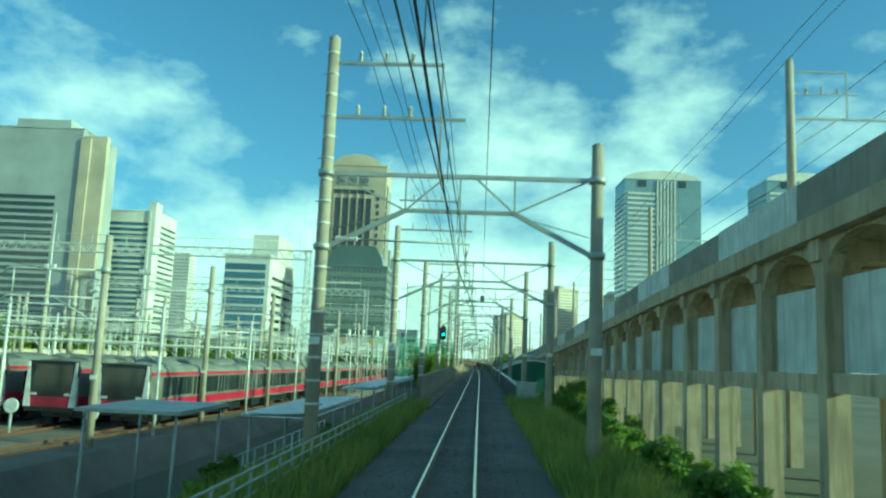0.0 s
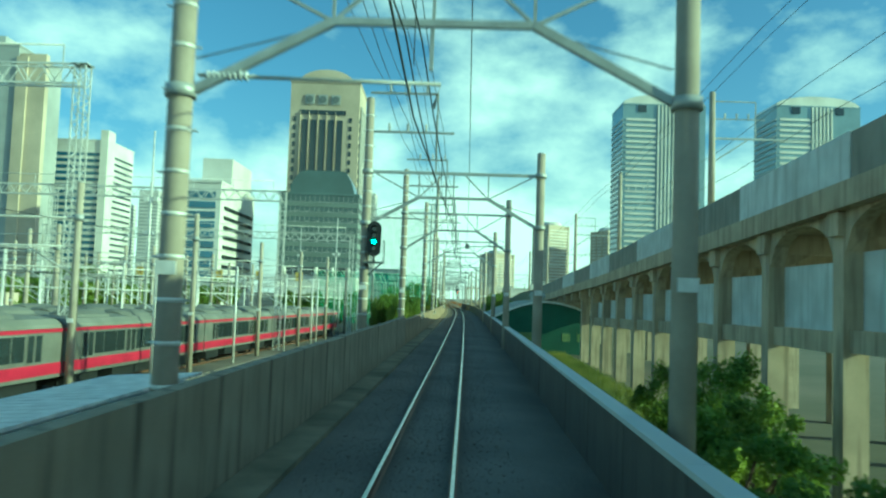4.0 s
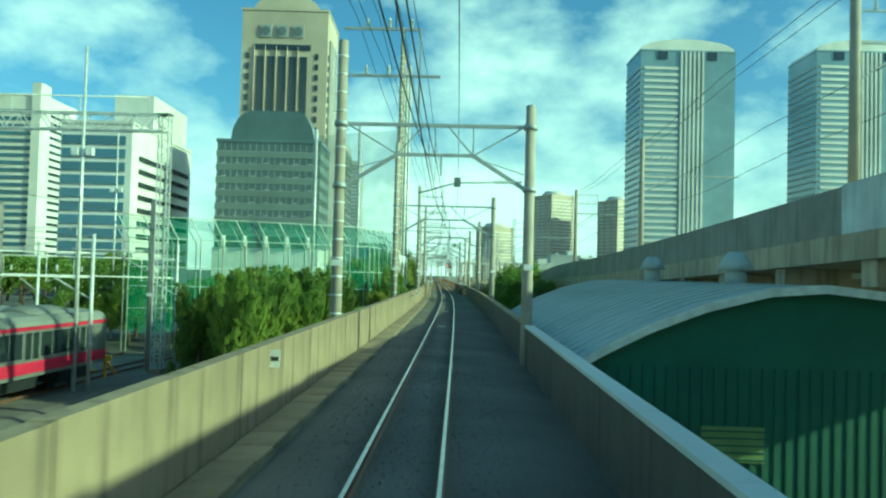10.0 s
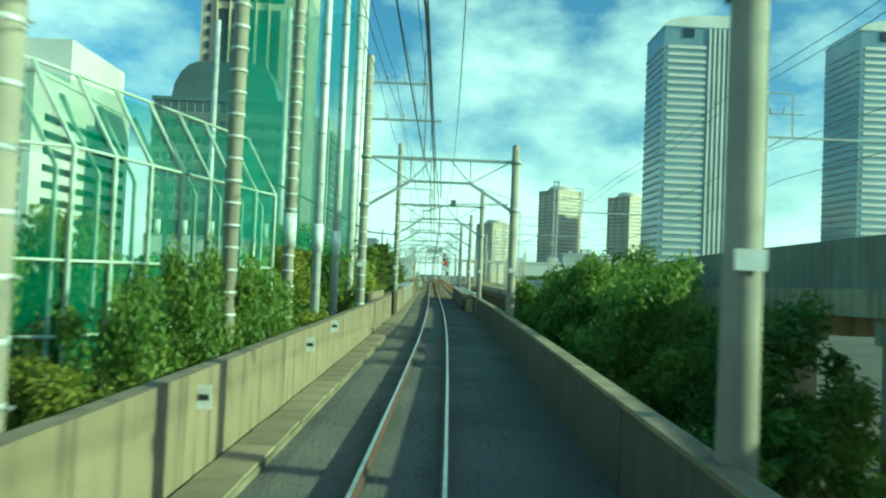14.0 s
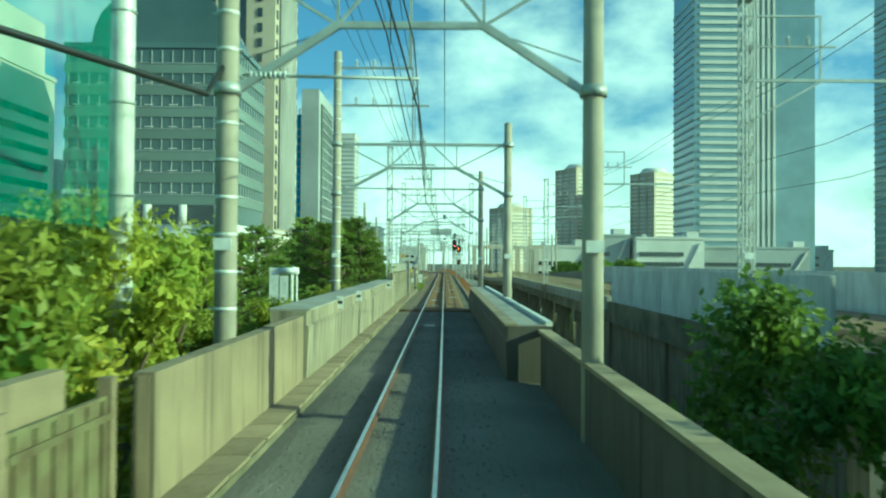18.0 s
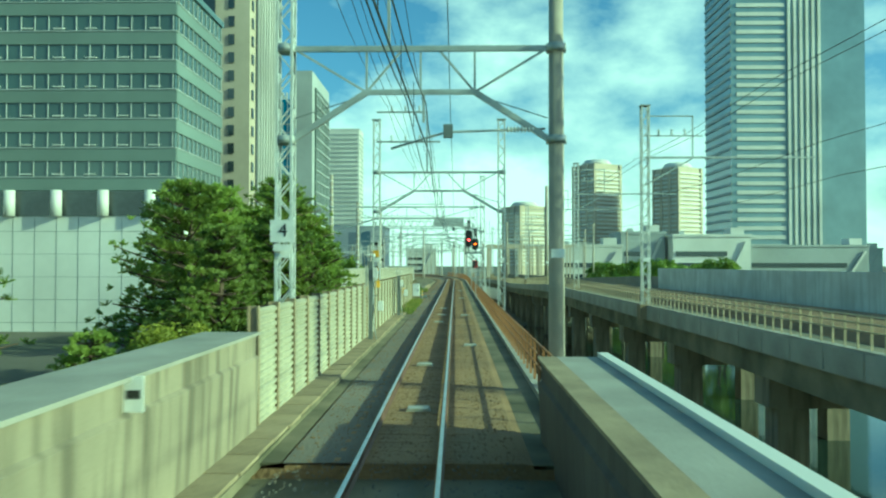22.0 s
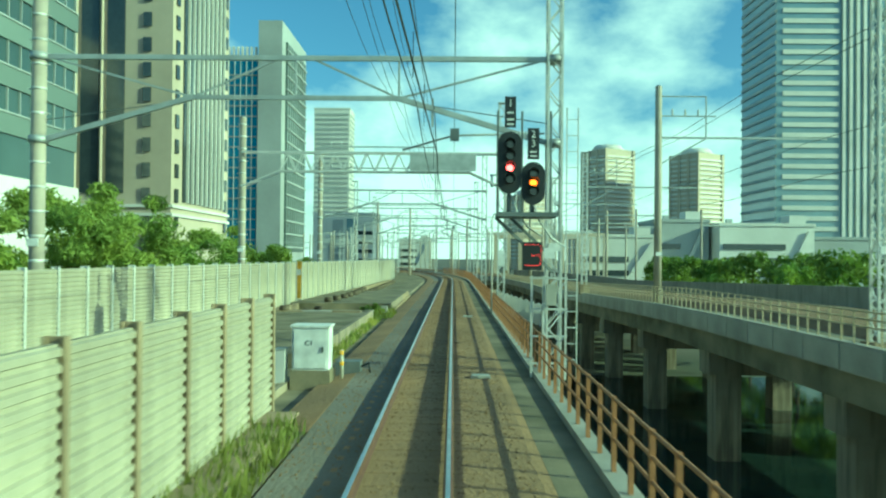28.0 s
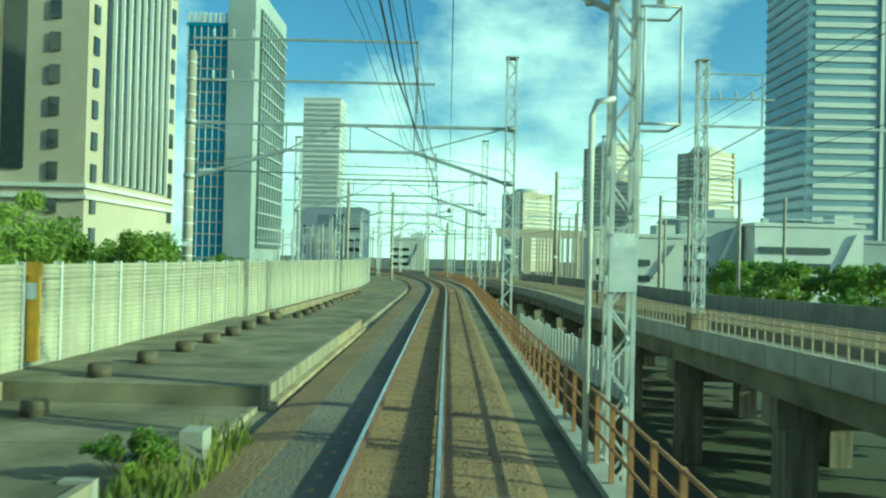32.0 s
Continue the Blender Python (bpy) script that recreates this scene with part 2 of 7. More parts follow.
M_LAMPDOT = glow("lamp_dot_red", (1.0, 0.04, 0.05), 1.3)
M_SIGRED = glow("signal_red", (1.0, 0.05, 0.06), 9)
M_SIGAMBER = glow("signal_amber", (1.0, 0.13, 0.01), 5)


def leafy(m, share):
    """Lets part of the light through the leaves."""
    n, l = m.node_tree.nodes, m.node_tree.links
    b = n["Principled BSDF"]
    t, mx = n.new("ShaderNodeBsdfTranslucent"), n.new("ShaderNodeMixShader")
    mx.inputs["Fac"].default_value = share
    l.new(b.inputs["Base Color"].links[0].from_socket, t.inputs["Color"])
    l.new(b.outputs["BSDF"], mx.inputs[1])
    l.new(t.outputs["BSDF"], mx.inputs[2])
    l.new(mx.outputs["Shader"], n["Material Output"].inputs["Surface"])


for m in (M_LEAF, M_LEAFY, M_PINE, M_GRASS):
    leafy(m, 0.45)


def net_mat(name, col, cover):
    """Netting: fine open mesh, so that most of the light goes through."""
    m = bpy.data.materials.new(name)
    m.use_nodes = True
    n, l = m.node_tree.nodes, m.node_tree.links
    b = n["Principled BSDF"]
    b.inputs["Base Color"].default_value, b.inputs["Roughness"].default_value = (*col, 1), 0.8
    tr, mx, ns, tc = n.new("ShaderNodeBsdfTransparent"), n.new("ShaderNodeMixShader"), n.new("ShaderNodeTexNoise"), n.new("ShaderNodeTexCoord")
    ns.inputs["Scale"].default_value = 0.6
    rg = n.new("ShaderNodeMapRange")
    rg.inputs["To Min"].default_value, rg.inputs["To Max"].default_value = cover * 0.6, cover * 1.4
    l.new(tc.outputs["Object"], ns.inputs["Vector"])
    l.new(ns.outputs["Fac"], rg.inputs["Value"])
    l.new(rg.outputs["Result"], mx.inputs["Fac"])
    l.new(tr.outputs["BSDF"], mx.inputs[1])
    l.new(b.outputs["BSDF"], mx.inputs[2])
    l.new(mx.outputs["Shader"], n["Material Output"].inputs["Surface"])
    return m


M_NET = net_mat("green_net", (0.055, 0.29, 0.16), 0.25)
M_TALLNET = net_mat("tall_green_net", (0.05, 0.27, 0.17), 0.28)


# ---- mesh helpers ----
def box(bm, x0, x1, y0, y1, z0, z1):
    v = [bm.verts.new((x, y, z)) for z in (z0, z1) for x, y in ((x0, y0), (x1, y0), (x1, y1), (x0, y1))]
    for q in ((3, 2, 1, 0), (4, 5, 6, 7), (0, 1, 5, 4), (1, 2, 6, 5), (2, 3, 7, 6), (3, 0, 4, 7)):
        bm.faces.new([v[i] for i in q])
    return bm


def beam(bm, p, q, w, h=None):
    """A straight bar of w by h from p to q."""
    p, q, h = Vector(p), Vector(q), h or w
    d = (q - p).normalized()
    s = d.cross(Vector((0, 0, 1)))
    s = Vector((1, 0, 0)) if s.length < 1e-3 else s.normalized()
    u = s.cross(d)
    v = [bm.verts.new(e + s * a * w / 2 + u * b * h / 2) for e in (p, q) for a, b in ((-1, -1), (1, -1), (1, 1), (-1, 1))]
    for f in ((3, 2, 1, 0), (4, 5, 6, 7), (0, 1, 5, 4), (1, 2, 6, 5), (2, 3, 7, 6), (3, 0, 4, 7)):
        bm.faces.new([v[i] for i in f])
    return bm


def tube(bm, pts, r, n=6, r1=None, caps=True):
    """A round bar through the points, r thick at the start and r1 at the end."""
    pts = [Vector(p) for p in pts]
    rings = []
    for i, p in enumerate(pts):
        d = (pts[min(i + 1, len(pts) - 1)] - pts[max(i - 1, 0)]).normalized()
        s = d.cross(Vector((0, 0, 1)) if abs(d.z) < 0.95 else Vector((0, 1, 0))).normalized()
        u = s.cross(d)
        rr = r + ((r1 if r1 is not None else r) - r) * i / max(1, len(pts) - 1)
        rings.append([bm.verts.new(p + (s * math.cos(a) + u * math.sin(a)) * rr) for a in (2 * math.pi * k / n for k in range(n))])
    for a, b in zip(rings, rings[1:]):
        for k in range(n):
            bm.faces.new((a[k], a[(k + 1) % n], b[(k + 1) % n], b[k])).smooth = n > 5
    if caps:
        bm.faces.new(rings[0][::-1])
        bm.faces.new(rings[-1])
    return bm


def prism(bm, outline, y0, y1):
    """A bar along y whose cross-section is the outline of (x, z)."""
    a = [bm.verts.new((x, y0, z)) for x, z in outline]
    b = [bm.verts.new((x, y1, z)) for x, z in outline]
    n = len(outline)
    for k in range(n):
        bm.faces.new((a[k], a[(k + 1) % n], b[(k + 1) % n], b[k]))
    bm.faces.new(a[::-1])
    bm.faces.new(b)
    bmesh.ops.recalc_face_normals(bm, faces=bm.faces[:])
    return bm


def bmn():
    return bmesh.new()


def data(name, bm, material):
    me = bpy.data.meshes.new(name)
    bm.to_mesh(me)
    bm.free()
    me.materials.append(material)
    return me


def part(name, bm, material, parent=None, label=""):
    ob = new(name, data(name, bm, material))
    ob.parent = parent
    return tagged(ob, label)


def again(name, mesh, parent, m):
    """One more object on a mesh that is already there."""
    ob = new(name, mesh)
    ob.parent = parent
    ob.matrix_basis = m
    return ob


def at(x, y, z, rz=0):
    return pose(x, y, z, 0, 0, rz)


def thing(name, label, category, m=None, group="", kind=""):
    ob = new(name)
    ob.empty_display_size = 0.2
    if m is not None:
        ob.matrix_basis = m
    return tagged(ob, label, category, group, kind)


# ---- the line's course ----
def cx(y):
    """x of the track's centre line: straight, then a curve to the left."""
    if y > 450:
        return -10.53 - 0.285 * (y - 450)
    return -(y - 376.0) ** 2 / 520.0 if y > 376 else 0.0


COURSE = (-7.34, -6.62, -5.90, -5.17, -4.42, -3.67, -2.95, -2.26, -1.61, -1.01, -0.49, -0.13, 0.0, 0.0)


def course(y):
    """x by which the line lies aside of its last straight: one knot every 20 m from y = -20, a long easy curve to the left."""
    u = (y + 20.0) / 20.0
    if u >= 12:
        return 0.0
    if u < 1:
        return COURSE[1] + (u - 1) * 0.72
    i = int(u)
    f, a, b, c, d = u - i, COURSE[i - 1], COURSE[i], COURSE[i + 1], COURSE[i + 2] if i < 12 else 0.0
    return b + 0.5 * f * (c - a + f * (2 * a - 5 * b + 4 * c - d + f * (3 * (b - c) + d - a)))


def turn(y):
    return math.degrees(math.atan(min(0.285, 2 * max(0, y - 376.0) / 520.0)))


def ground_z(y):
    return -3.5 - 2.7 * min(1, max(0, (y - 185) / 50))


def ribbon(bm, outline, ys, shift=cx):
    """A strip along the line with the cross-section outline of (x, z)."""
    rows = [[bm.verts.new((x + shift(y), y, z)) for x, z in outline] for y in ys]
    n = len(outline)
    for a, b in zip(rows, rows[1:]):
        for k in range(n):
            bm.faces.new((a[k], a[(k + 1) % n], b[(k + 1) % n], b[k]))
    bm.faces.new(rows[0][::-1])
    bm.faces.new(rows[-1])
    bmesh.ops.recalc_face_normals(bm, faces=bm.faces[:])
    return bm


def steps(a, b, d):
    n = max(1, round((b - a) / d))
    return [a + (b - a) * i / n for i in range(n + 1)]


# ---- ground and track ----
bm = bmn()
gxs = [-2500, -900, -400, -150, -60, -20, 0, 20, 60, 150, 400, 900, 2500]
gys = [-600, -200, -60, 0, 60, 120, 185, 200, 215, 235, 300, 420, 700, 1200, 2000, 4200]
gv = [[bm.verts.new((x, y, ground_z(y))) for x in gxs] for y in gys]
for a, b in zip(gv, gv[1:]):
    for k in range(len(gxs) - 1):
        bm.faces.new((a[k], a[k + 1], b[k + 1], b[k]))
tagged(part("ground", bm, M_GROUND), "flat ground of bare soil and patchy grass", "ground", kind="structure")

END = 620
bm = ribbon(bmn(), [(-2.72, -0.34), (-1.75, -0.22), (1.75, -0.22), (3.0, -0.34), (3.0, -2.0), (-2.72, -2.0)], steps(-30, 250, 8))
tagged(part("track_bed", bm, M_BALLAST), "dark ballast bed of a single railway track", "track bed", kind="structure")
bm = ribbon(bmn(), [(-2.5, -0.34), (-1.75, -0.22), (1.75, -0.22), (2.55, -0.34), (2.55, -1.6), (-2.5, -1.6)], steps(252, END, 8))
tagged(part("viaduct_bed", bm, M_RUST_BED), "rust-brown ballast bed on the viaduct", "track bed", kind="structure")
bm = ribbon(bmn(), [(-1.72, -0.218), (-0.64, -0.214), (-0.64, -0.25), (-1.72, -0.25)], steps(252, 430, 6))
tagged(part("side_ballast", bm, M_BALLAST), "dark grey strip on the bed beside the rail", "track bed", kind="structure")
# embankment that carries the line before the viaduct
bm = ribbon(bmn(), [(-3.9, -0.4), (-2.73, -0.36), (-2.73, -2.1), (3.01, -2.1), (3.01, -0.36), (4.4, -0.5), (9.5, -3.55), (-8.4, -3.55)], steps(-40, 46, 8))
tagged(part("embankment", bm, M_GROUND), "low grassy railway embankment", "embankment", kind="structure")

track = thing("railway_track", "single narrow-gauge track with shiny rail heads on dark ballast", "track", kind="structure")
for sx in (-1, 1):
    bm = ribbon(bmn(), [(sx * 0.566 + x, z) for x, z in ((-0.06, -0.15), (0.06, -0.15), (0.02, -0.125), (0.02, -0.04), (0.032, -0.03), (0.032, -0.004), (-0.032, -0.004), (-0.032, -0.03), (-0.02, -0.04), (-0.02, -0.125))], steps(-30, END, 6))
    rail = part("rail", bm, M_RAIL, track, "rust-brown rail web")
    bm = ribbon(bmn(), [(sx * 0.566 + x, z) for x, z in ((-0.030, -0.004), (0.030, -0.004), (0.024, 0.0), (-0.024, 0.0))], steps(-30, END, 6))
    part("rail_head", bm, M_RAILTOP, rail, "polished running surface of the rail")
bm = bmn()
for i in range(467, 1080):
    y = -28 + i * 0.6
    c = cx(y)
    box(bm, c - 1.0, c + 1.0, y - 0.1, y + 0.1, -0.26, -0.215)
tagged(part("sleepers", bm, M_RUST_BED, track, "row of buried sleepers, tops just showing"), kind="stuff")


def stones(label, n, y0, y1, m, seed):
    """Loose ballast stones lying on the bed, each a squat irregular eight-sided lump."""
    r = random.Random(seed)
    verts, faces = [], []
    for _ in range(n):
        y = r.uniform(y0, y1)
        x = r.choice((r.uniform(-1.7, -0.68), r.uniform(-0.46, 0.46), r.uniform(0.68, 1.7)))
        s, a, b = r.uniform(0.012, 0.03), r.uniform(0, 1.57), len(verts)
        x += cx(y)
        for k in range(4):
            q = s * r.uniform(0.7, 1.2)
            verts.append((x + math.cos(a + k * 1.57) * q, y + math.sin(a + k * 1.57) * q, -0.222 + s * r.uniform(0.1, 0.5)))
        verts += [(x, y, -0.222 + s * r.uniform(0.7, 1.1)), (x, y, -0.232)]
        for k in range(4):
            faces += [(b + k, b + (k + 1) % 4, b + 4), (b + (k + 1) % 4, b + k, b + 5)]
    me = bpy.data.meshes.new("ballast_stones")
    me.from_pydata(verts, [], faces)
    me.materials.append(m)
    tagged(new("ballast_stones", me), label, "ballast", kind="stuff")


stones("dark loose ballast stones on the track bed", 30000, -2, 252, M_BALLAST, 71)
stones("rust-brown loose ballast stones on the viaduct bed", 20000, 252, 380, M_RUST_BED, 72)


# ---- walls and parapets beside the line ----
def panel_wall(name, label, xf, xb, z0, z1, y0, y1, step, material, coping=0.0):
    w = thing(name, label, "wall", kind="structure")
    n = round((y1 - y0) / step)
    d = (y1 - y0) / n
    xs = sorted((xf, xb))
    me = data("wall_panel", box(bmn(), xs[0], xs[1], 0.012, d - 0.012, z0, z1), material)
    for i in range(n):
        again("wall_panel", me, w, at(random.uniform(-0.008, 0.008), y0 + i * d, random.uniform(-0.012, 0.012)))
    bm = box(bmn(), xs[0] + 0.05, xs[1] - 0.05, y0, y1, z0, z1 - 0.04)
    part("joint_core", bm, material, w)
    if coping:
        part("coping", box(bmn(), xs[0] - coping, xs[1] + coping, y0, y1, z1 + 0.004, z1 + 0.07), M_COPING, w, "pale weathered coping")
    return w


# one wall, two tones: grey put in for viaduct shade, tan for sun
panel_wall("wall_left_1", "grey shaded concrete retaining wall beside the track", -2.74, -2.98, -3.5, 1.4, 45, 88.9, 2.8, M_GIRDER)
panel_wall("wall_left_2", "sunlit weathered concrete retaining wall beside the track", -2.74, -2.98, -3.5, 1.23, 89, 210.3, 2.9, M_WALL)
wr = panel_wall("wall_right", "low concrete parapet wall, its face coloured dark for shade", 2.98, 3.2, -3.5, 0.92, 50, 224.8, 3.2, M_SHADEFACE)
for k in range(55):                          # coping stones: pale grey first, tan further on
    y = 50 + k * 3.2
    part("coping_stone", box(bmn(), 2.94, 3.24, y + 0.01, y + 3.19, 0.924, 0.995), M_PALE if y < 138 else M_COVER, wr, "pale grey coping stone" if y < 138 else "tan coping stone")
trough = tagged(part("cable_trough", ribbon(bmn(), [(-2.7, -0.33), (-2.05, -0.30), (-2.05, -0.16), (-2.7, -0.14)], steps(43, 300, 6)), M_SLAB), "concrete cable trough along the wall foot", "cable trough", kind="structure")
cover = data("cover_slab", prism(bmn(), [(-0.31, 0), (0.31, 0), (0.31, 0.03), (0.30, 0.045), (-0.30, 0.045), (-0.31, 0.03)], 0.012, 0.985), M_COVER)
for k in range(190):                         # cover slabs, each a little out of line
    y = 111 + k
    again("cover_slab", cover, trough, at(-2.375 + cx(y) + 0.012 * math.sin(k * 2.3), y, -0.147 + 0.006 * math.sin(k * 1.3), 0.5 * math.sin(k * 3.1)))

panel_wall("wall_left_3", "weathered concrete parapet before the bridge girder", -2.6, -2.84, -4.5, 1.36, 214.8, 223.8, 2.9, M_WALL)
# gate panel in the gap of the wall
gate = thing("wall_gate", "weathered olive steel gate between concrete wall ends", "gate", at(-3.1, 210.35, 0))
for k in range(2):
    leaf = part("gate_leaf", box(bmn(), -0.03, 0.03, 0.16 + k * 2.16, 2.2 + k * 2.16, -0.3, 1.12), M_GATE, gate)
    for j in range(6):
        part("gate_rib", box(bmn(), 0.031, 0.06, 0.3 + k * 2.16 + j * 0.34, 0.36 + k * 2.16 + j * 0.34, -0.26, 1.08), M_GATE, leaf)
    part("gate_rail", box(bmn(), 0.062, 0.09, 0.17 + k * 2.16, 2.19 + k * 2.16, 0.86, 0.94), M_GATE, leaf)
for k in range(3):
    part("gate_post", box(bmn(), -0.08, 0.08, k * 2.16, 0.14 + k * 2.16, -0.6, 1.32), M_COVER, gate, "pale concrete gate post")
panel_wall("wall_left_back", "pale concrete wall standing behind the gate", -3.5, -3.72, -3.8, 1.42, 204.6, 214.6, 2.5, M_WALL)

# concrete through girders of the bridge
for nm, sgn, inner, top, wid in (("bridge_girder_left", -1, 2.5, 1.52, 0.95), ("bridge_girder_right", 1, 2.15, 1.12, 1.15)):
    g = thing(nm, "concrete bridge girder with a broad pale top and streaked face", "bridge girder", kind="structure")
    ys = steps(224 if sgn < 0 else 225, 253.7, 4.5)
    # left face in plain girder concrete, right face darkened for its shade
    part("girder_body", ribbon(bmn(), [(sgn * x, z) for x, z in ((inner + 0.12, -1.9), (inner, top - 0.42), (inner + 0.06, top - 0.38), (inner + 0.06, top - 0.05), (inner + wid - 0.05, top - 0.05), (inner + wid - 0.05, -1.9))], ys), M_GIRDER if sgn < 0 else M_SHADEFACE, g)
    if sgn < 0:
        part("girder_top", ribbon(bmn(), [(sgn * x, z) for x, z in ((inner - 0.02, top - 0.046), (inner - 0.02, top), (inner + wid, top), (inner + wid, top - 0.046))], ys), M_COPING, g, "pale concrete top of the girder")
    else:
        for x0, x1, z, m, lb in ((inner - 0.02, inner + 0.30, top, M_COVER, "tan inner edge of the girder top"), (inner + 0.304, inner + wid - 0.17, top - 0.004, M_COPING, "pale grey top of the girder"), (inner + wid - 0.166, inner + wid, top + 0.07, M_PALE, "pale raised outer lip")):
            part("girder_top", ribbon(bmn(), [(x0, top - 0.046), (x0, z), (x1, z), (x1, top - 0.046)], ys), m, g, lb)

# viaduct deck past the bridge
deck = thing("viaduct_deck", "concrete viaduct deck with edge kerbs", "viaduct", kind="structure")
part("deck_slab", ribbon(bmn(), [(-3.2, -0.45), (3.0, -0.45), (3.0, -1.6), (-3.2, -1.6)], steps(207, END, 8)), M_SLAB, deck)
part("edge_kerb", ribbon(bmn(), [(2.56, -0.44), (2.84, -0.44), (2.84, -0.12), (2.56, -0.12)], steps(252, END, 8)), M_COPING, deck)
part("walkway", ribbon(bmn(), [(1.9, -0.30), (2.55, -0.30), (2.55, -0.24), (1.9, -0.24)], steps(252, END, 8)), M_SLAB, deck)
part("walkway", ribbon(bmn(), [(-2.55, -0.30), (-1.7, -0.30), (-1.7, -0.22), (-2.55, -0.22)], steps(252, 300, 8)), M_SLAB, deck)
pier_me = data("pier", box(bmn(), -2.6, 2.6, -0.6, 0.6, -7, -1.6), M_VIADUCT)
for k in range(26):
    y = 214 + k * 15
    again("pier", pier_me, deck, at(cx(y), y, 0, turn(y)))


# ---- overhead line portals ----
def ring_mesh(r):
    bm = bmn()
    tube(bm, [(0, 0, -0.035), (0, 0, 0.035)], r, 12)
    tube(bm, [(r, 0, 0), (r + 0.10, 0, 0)], 0.02, 5)
    return data("band", bm, M_BAND)


BAND = ring_mesh(0.205)
PLATE = data("number_plate", box(bmn(), -0.15, 0.15, -0.222, -0.2, -0.1, 0.1), M_WHITE)


def concrete_pole(parent, x, h, base, bands=True):
    p = part("pole", tube(bmn(), [(x, 0, base), (x, 0, h)], 0.205, 14, 0.165), M_POLE, parent, "tapered round concrete pole")
    part("pole_cap", tube(bmn(), [(x, 0, h), (x, 0, h + 0.05)], 0.175, 12, 0.12), M_STEEL, p)
    if bands:
        z, k = 1.2, 0
        while z < h - 0.3:
            b = again("band", BAND, p, pose(x, 0, z, 0, 0, 180 if k % 2 else 0) @ Matrix.Scale(1.02 - 0.17 * (z - base) / (h - base), 4))
            z, k = z + 0.62, k + 1
    again("number_plate", PLATE, p, at(x, 0, 2.9))
    return p


def lattice_mast(parent, x, h, base, w=0.34):
    bm = bmn()
    for a in (-1, 1):
        for b in (-1, 1):
            beam(bm, (x + a * w / 2, b * w / 2, base), (x + a * w / 2, b * w / 2, h), 0.06)
    n = round((h - base) / 0.42)
    for k in range(n):
        z0, z1 = base + (h - base) * k / n, base + (h - base) * (k + 1) / n
        s = 1 if k % 2 else -1
        for b in (-1, 1):
            beam(bm, (x - s * w / 2, b * w / 2, z0), (x + s * w / 2, b * w / 2, z1), 0.03)
            beam(bm, (x + b * w / 2, -s * w / 2, z0), (x + b * w / 2, s * w / 2, z1), 0.03)
    p = part("lattice_mast", bm, M_BAND, parent, "pale galvanised lattice mast")
    part("mast_cap", box(bmn(), x - w * 0.7, x + w * 0.7, -w * 0.7, w * 0.7, h, h + 0.05), M_STEEL, p)
    again("number_plate", PLATE, p, at(x, 0, 2.9))
    part("mast_foot", box(bmn(), x - 0.35, x + 0.35, -0.35, 0.35, base - 0.4, base + 0.35), M_WALL, p)
    return p


INS = bmn()
for k in range(4):
    tube(INS, [(0, 0, 0.03 + k * 0.07), (0, 0, 0.06 + k * 0.07)], 0.075, 8, 0.05)
tube(INS, [(0, 0, 0), (0, 0, 0.32)], 0.03, 6)
INS = data("insulator", INS, M_INSUL)
STR = bmn()
for k in range(8):
    tube(STR, [(0.08 + k * 0.08, 0, 0), (0.12 + k * 0.08, 0, 0)], 0.07, 8)
tube(STR, [(0, 0, 0), (0.8, 0, 0)], 0.025, 5)
STR = data("strain_insulator", STR, M_INSUL)


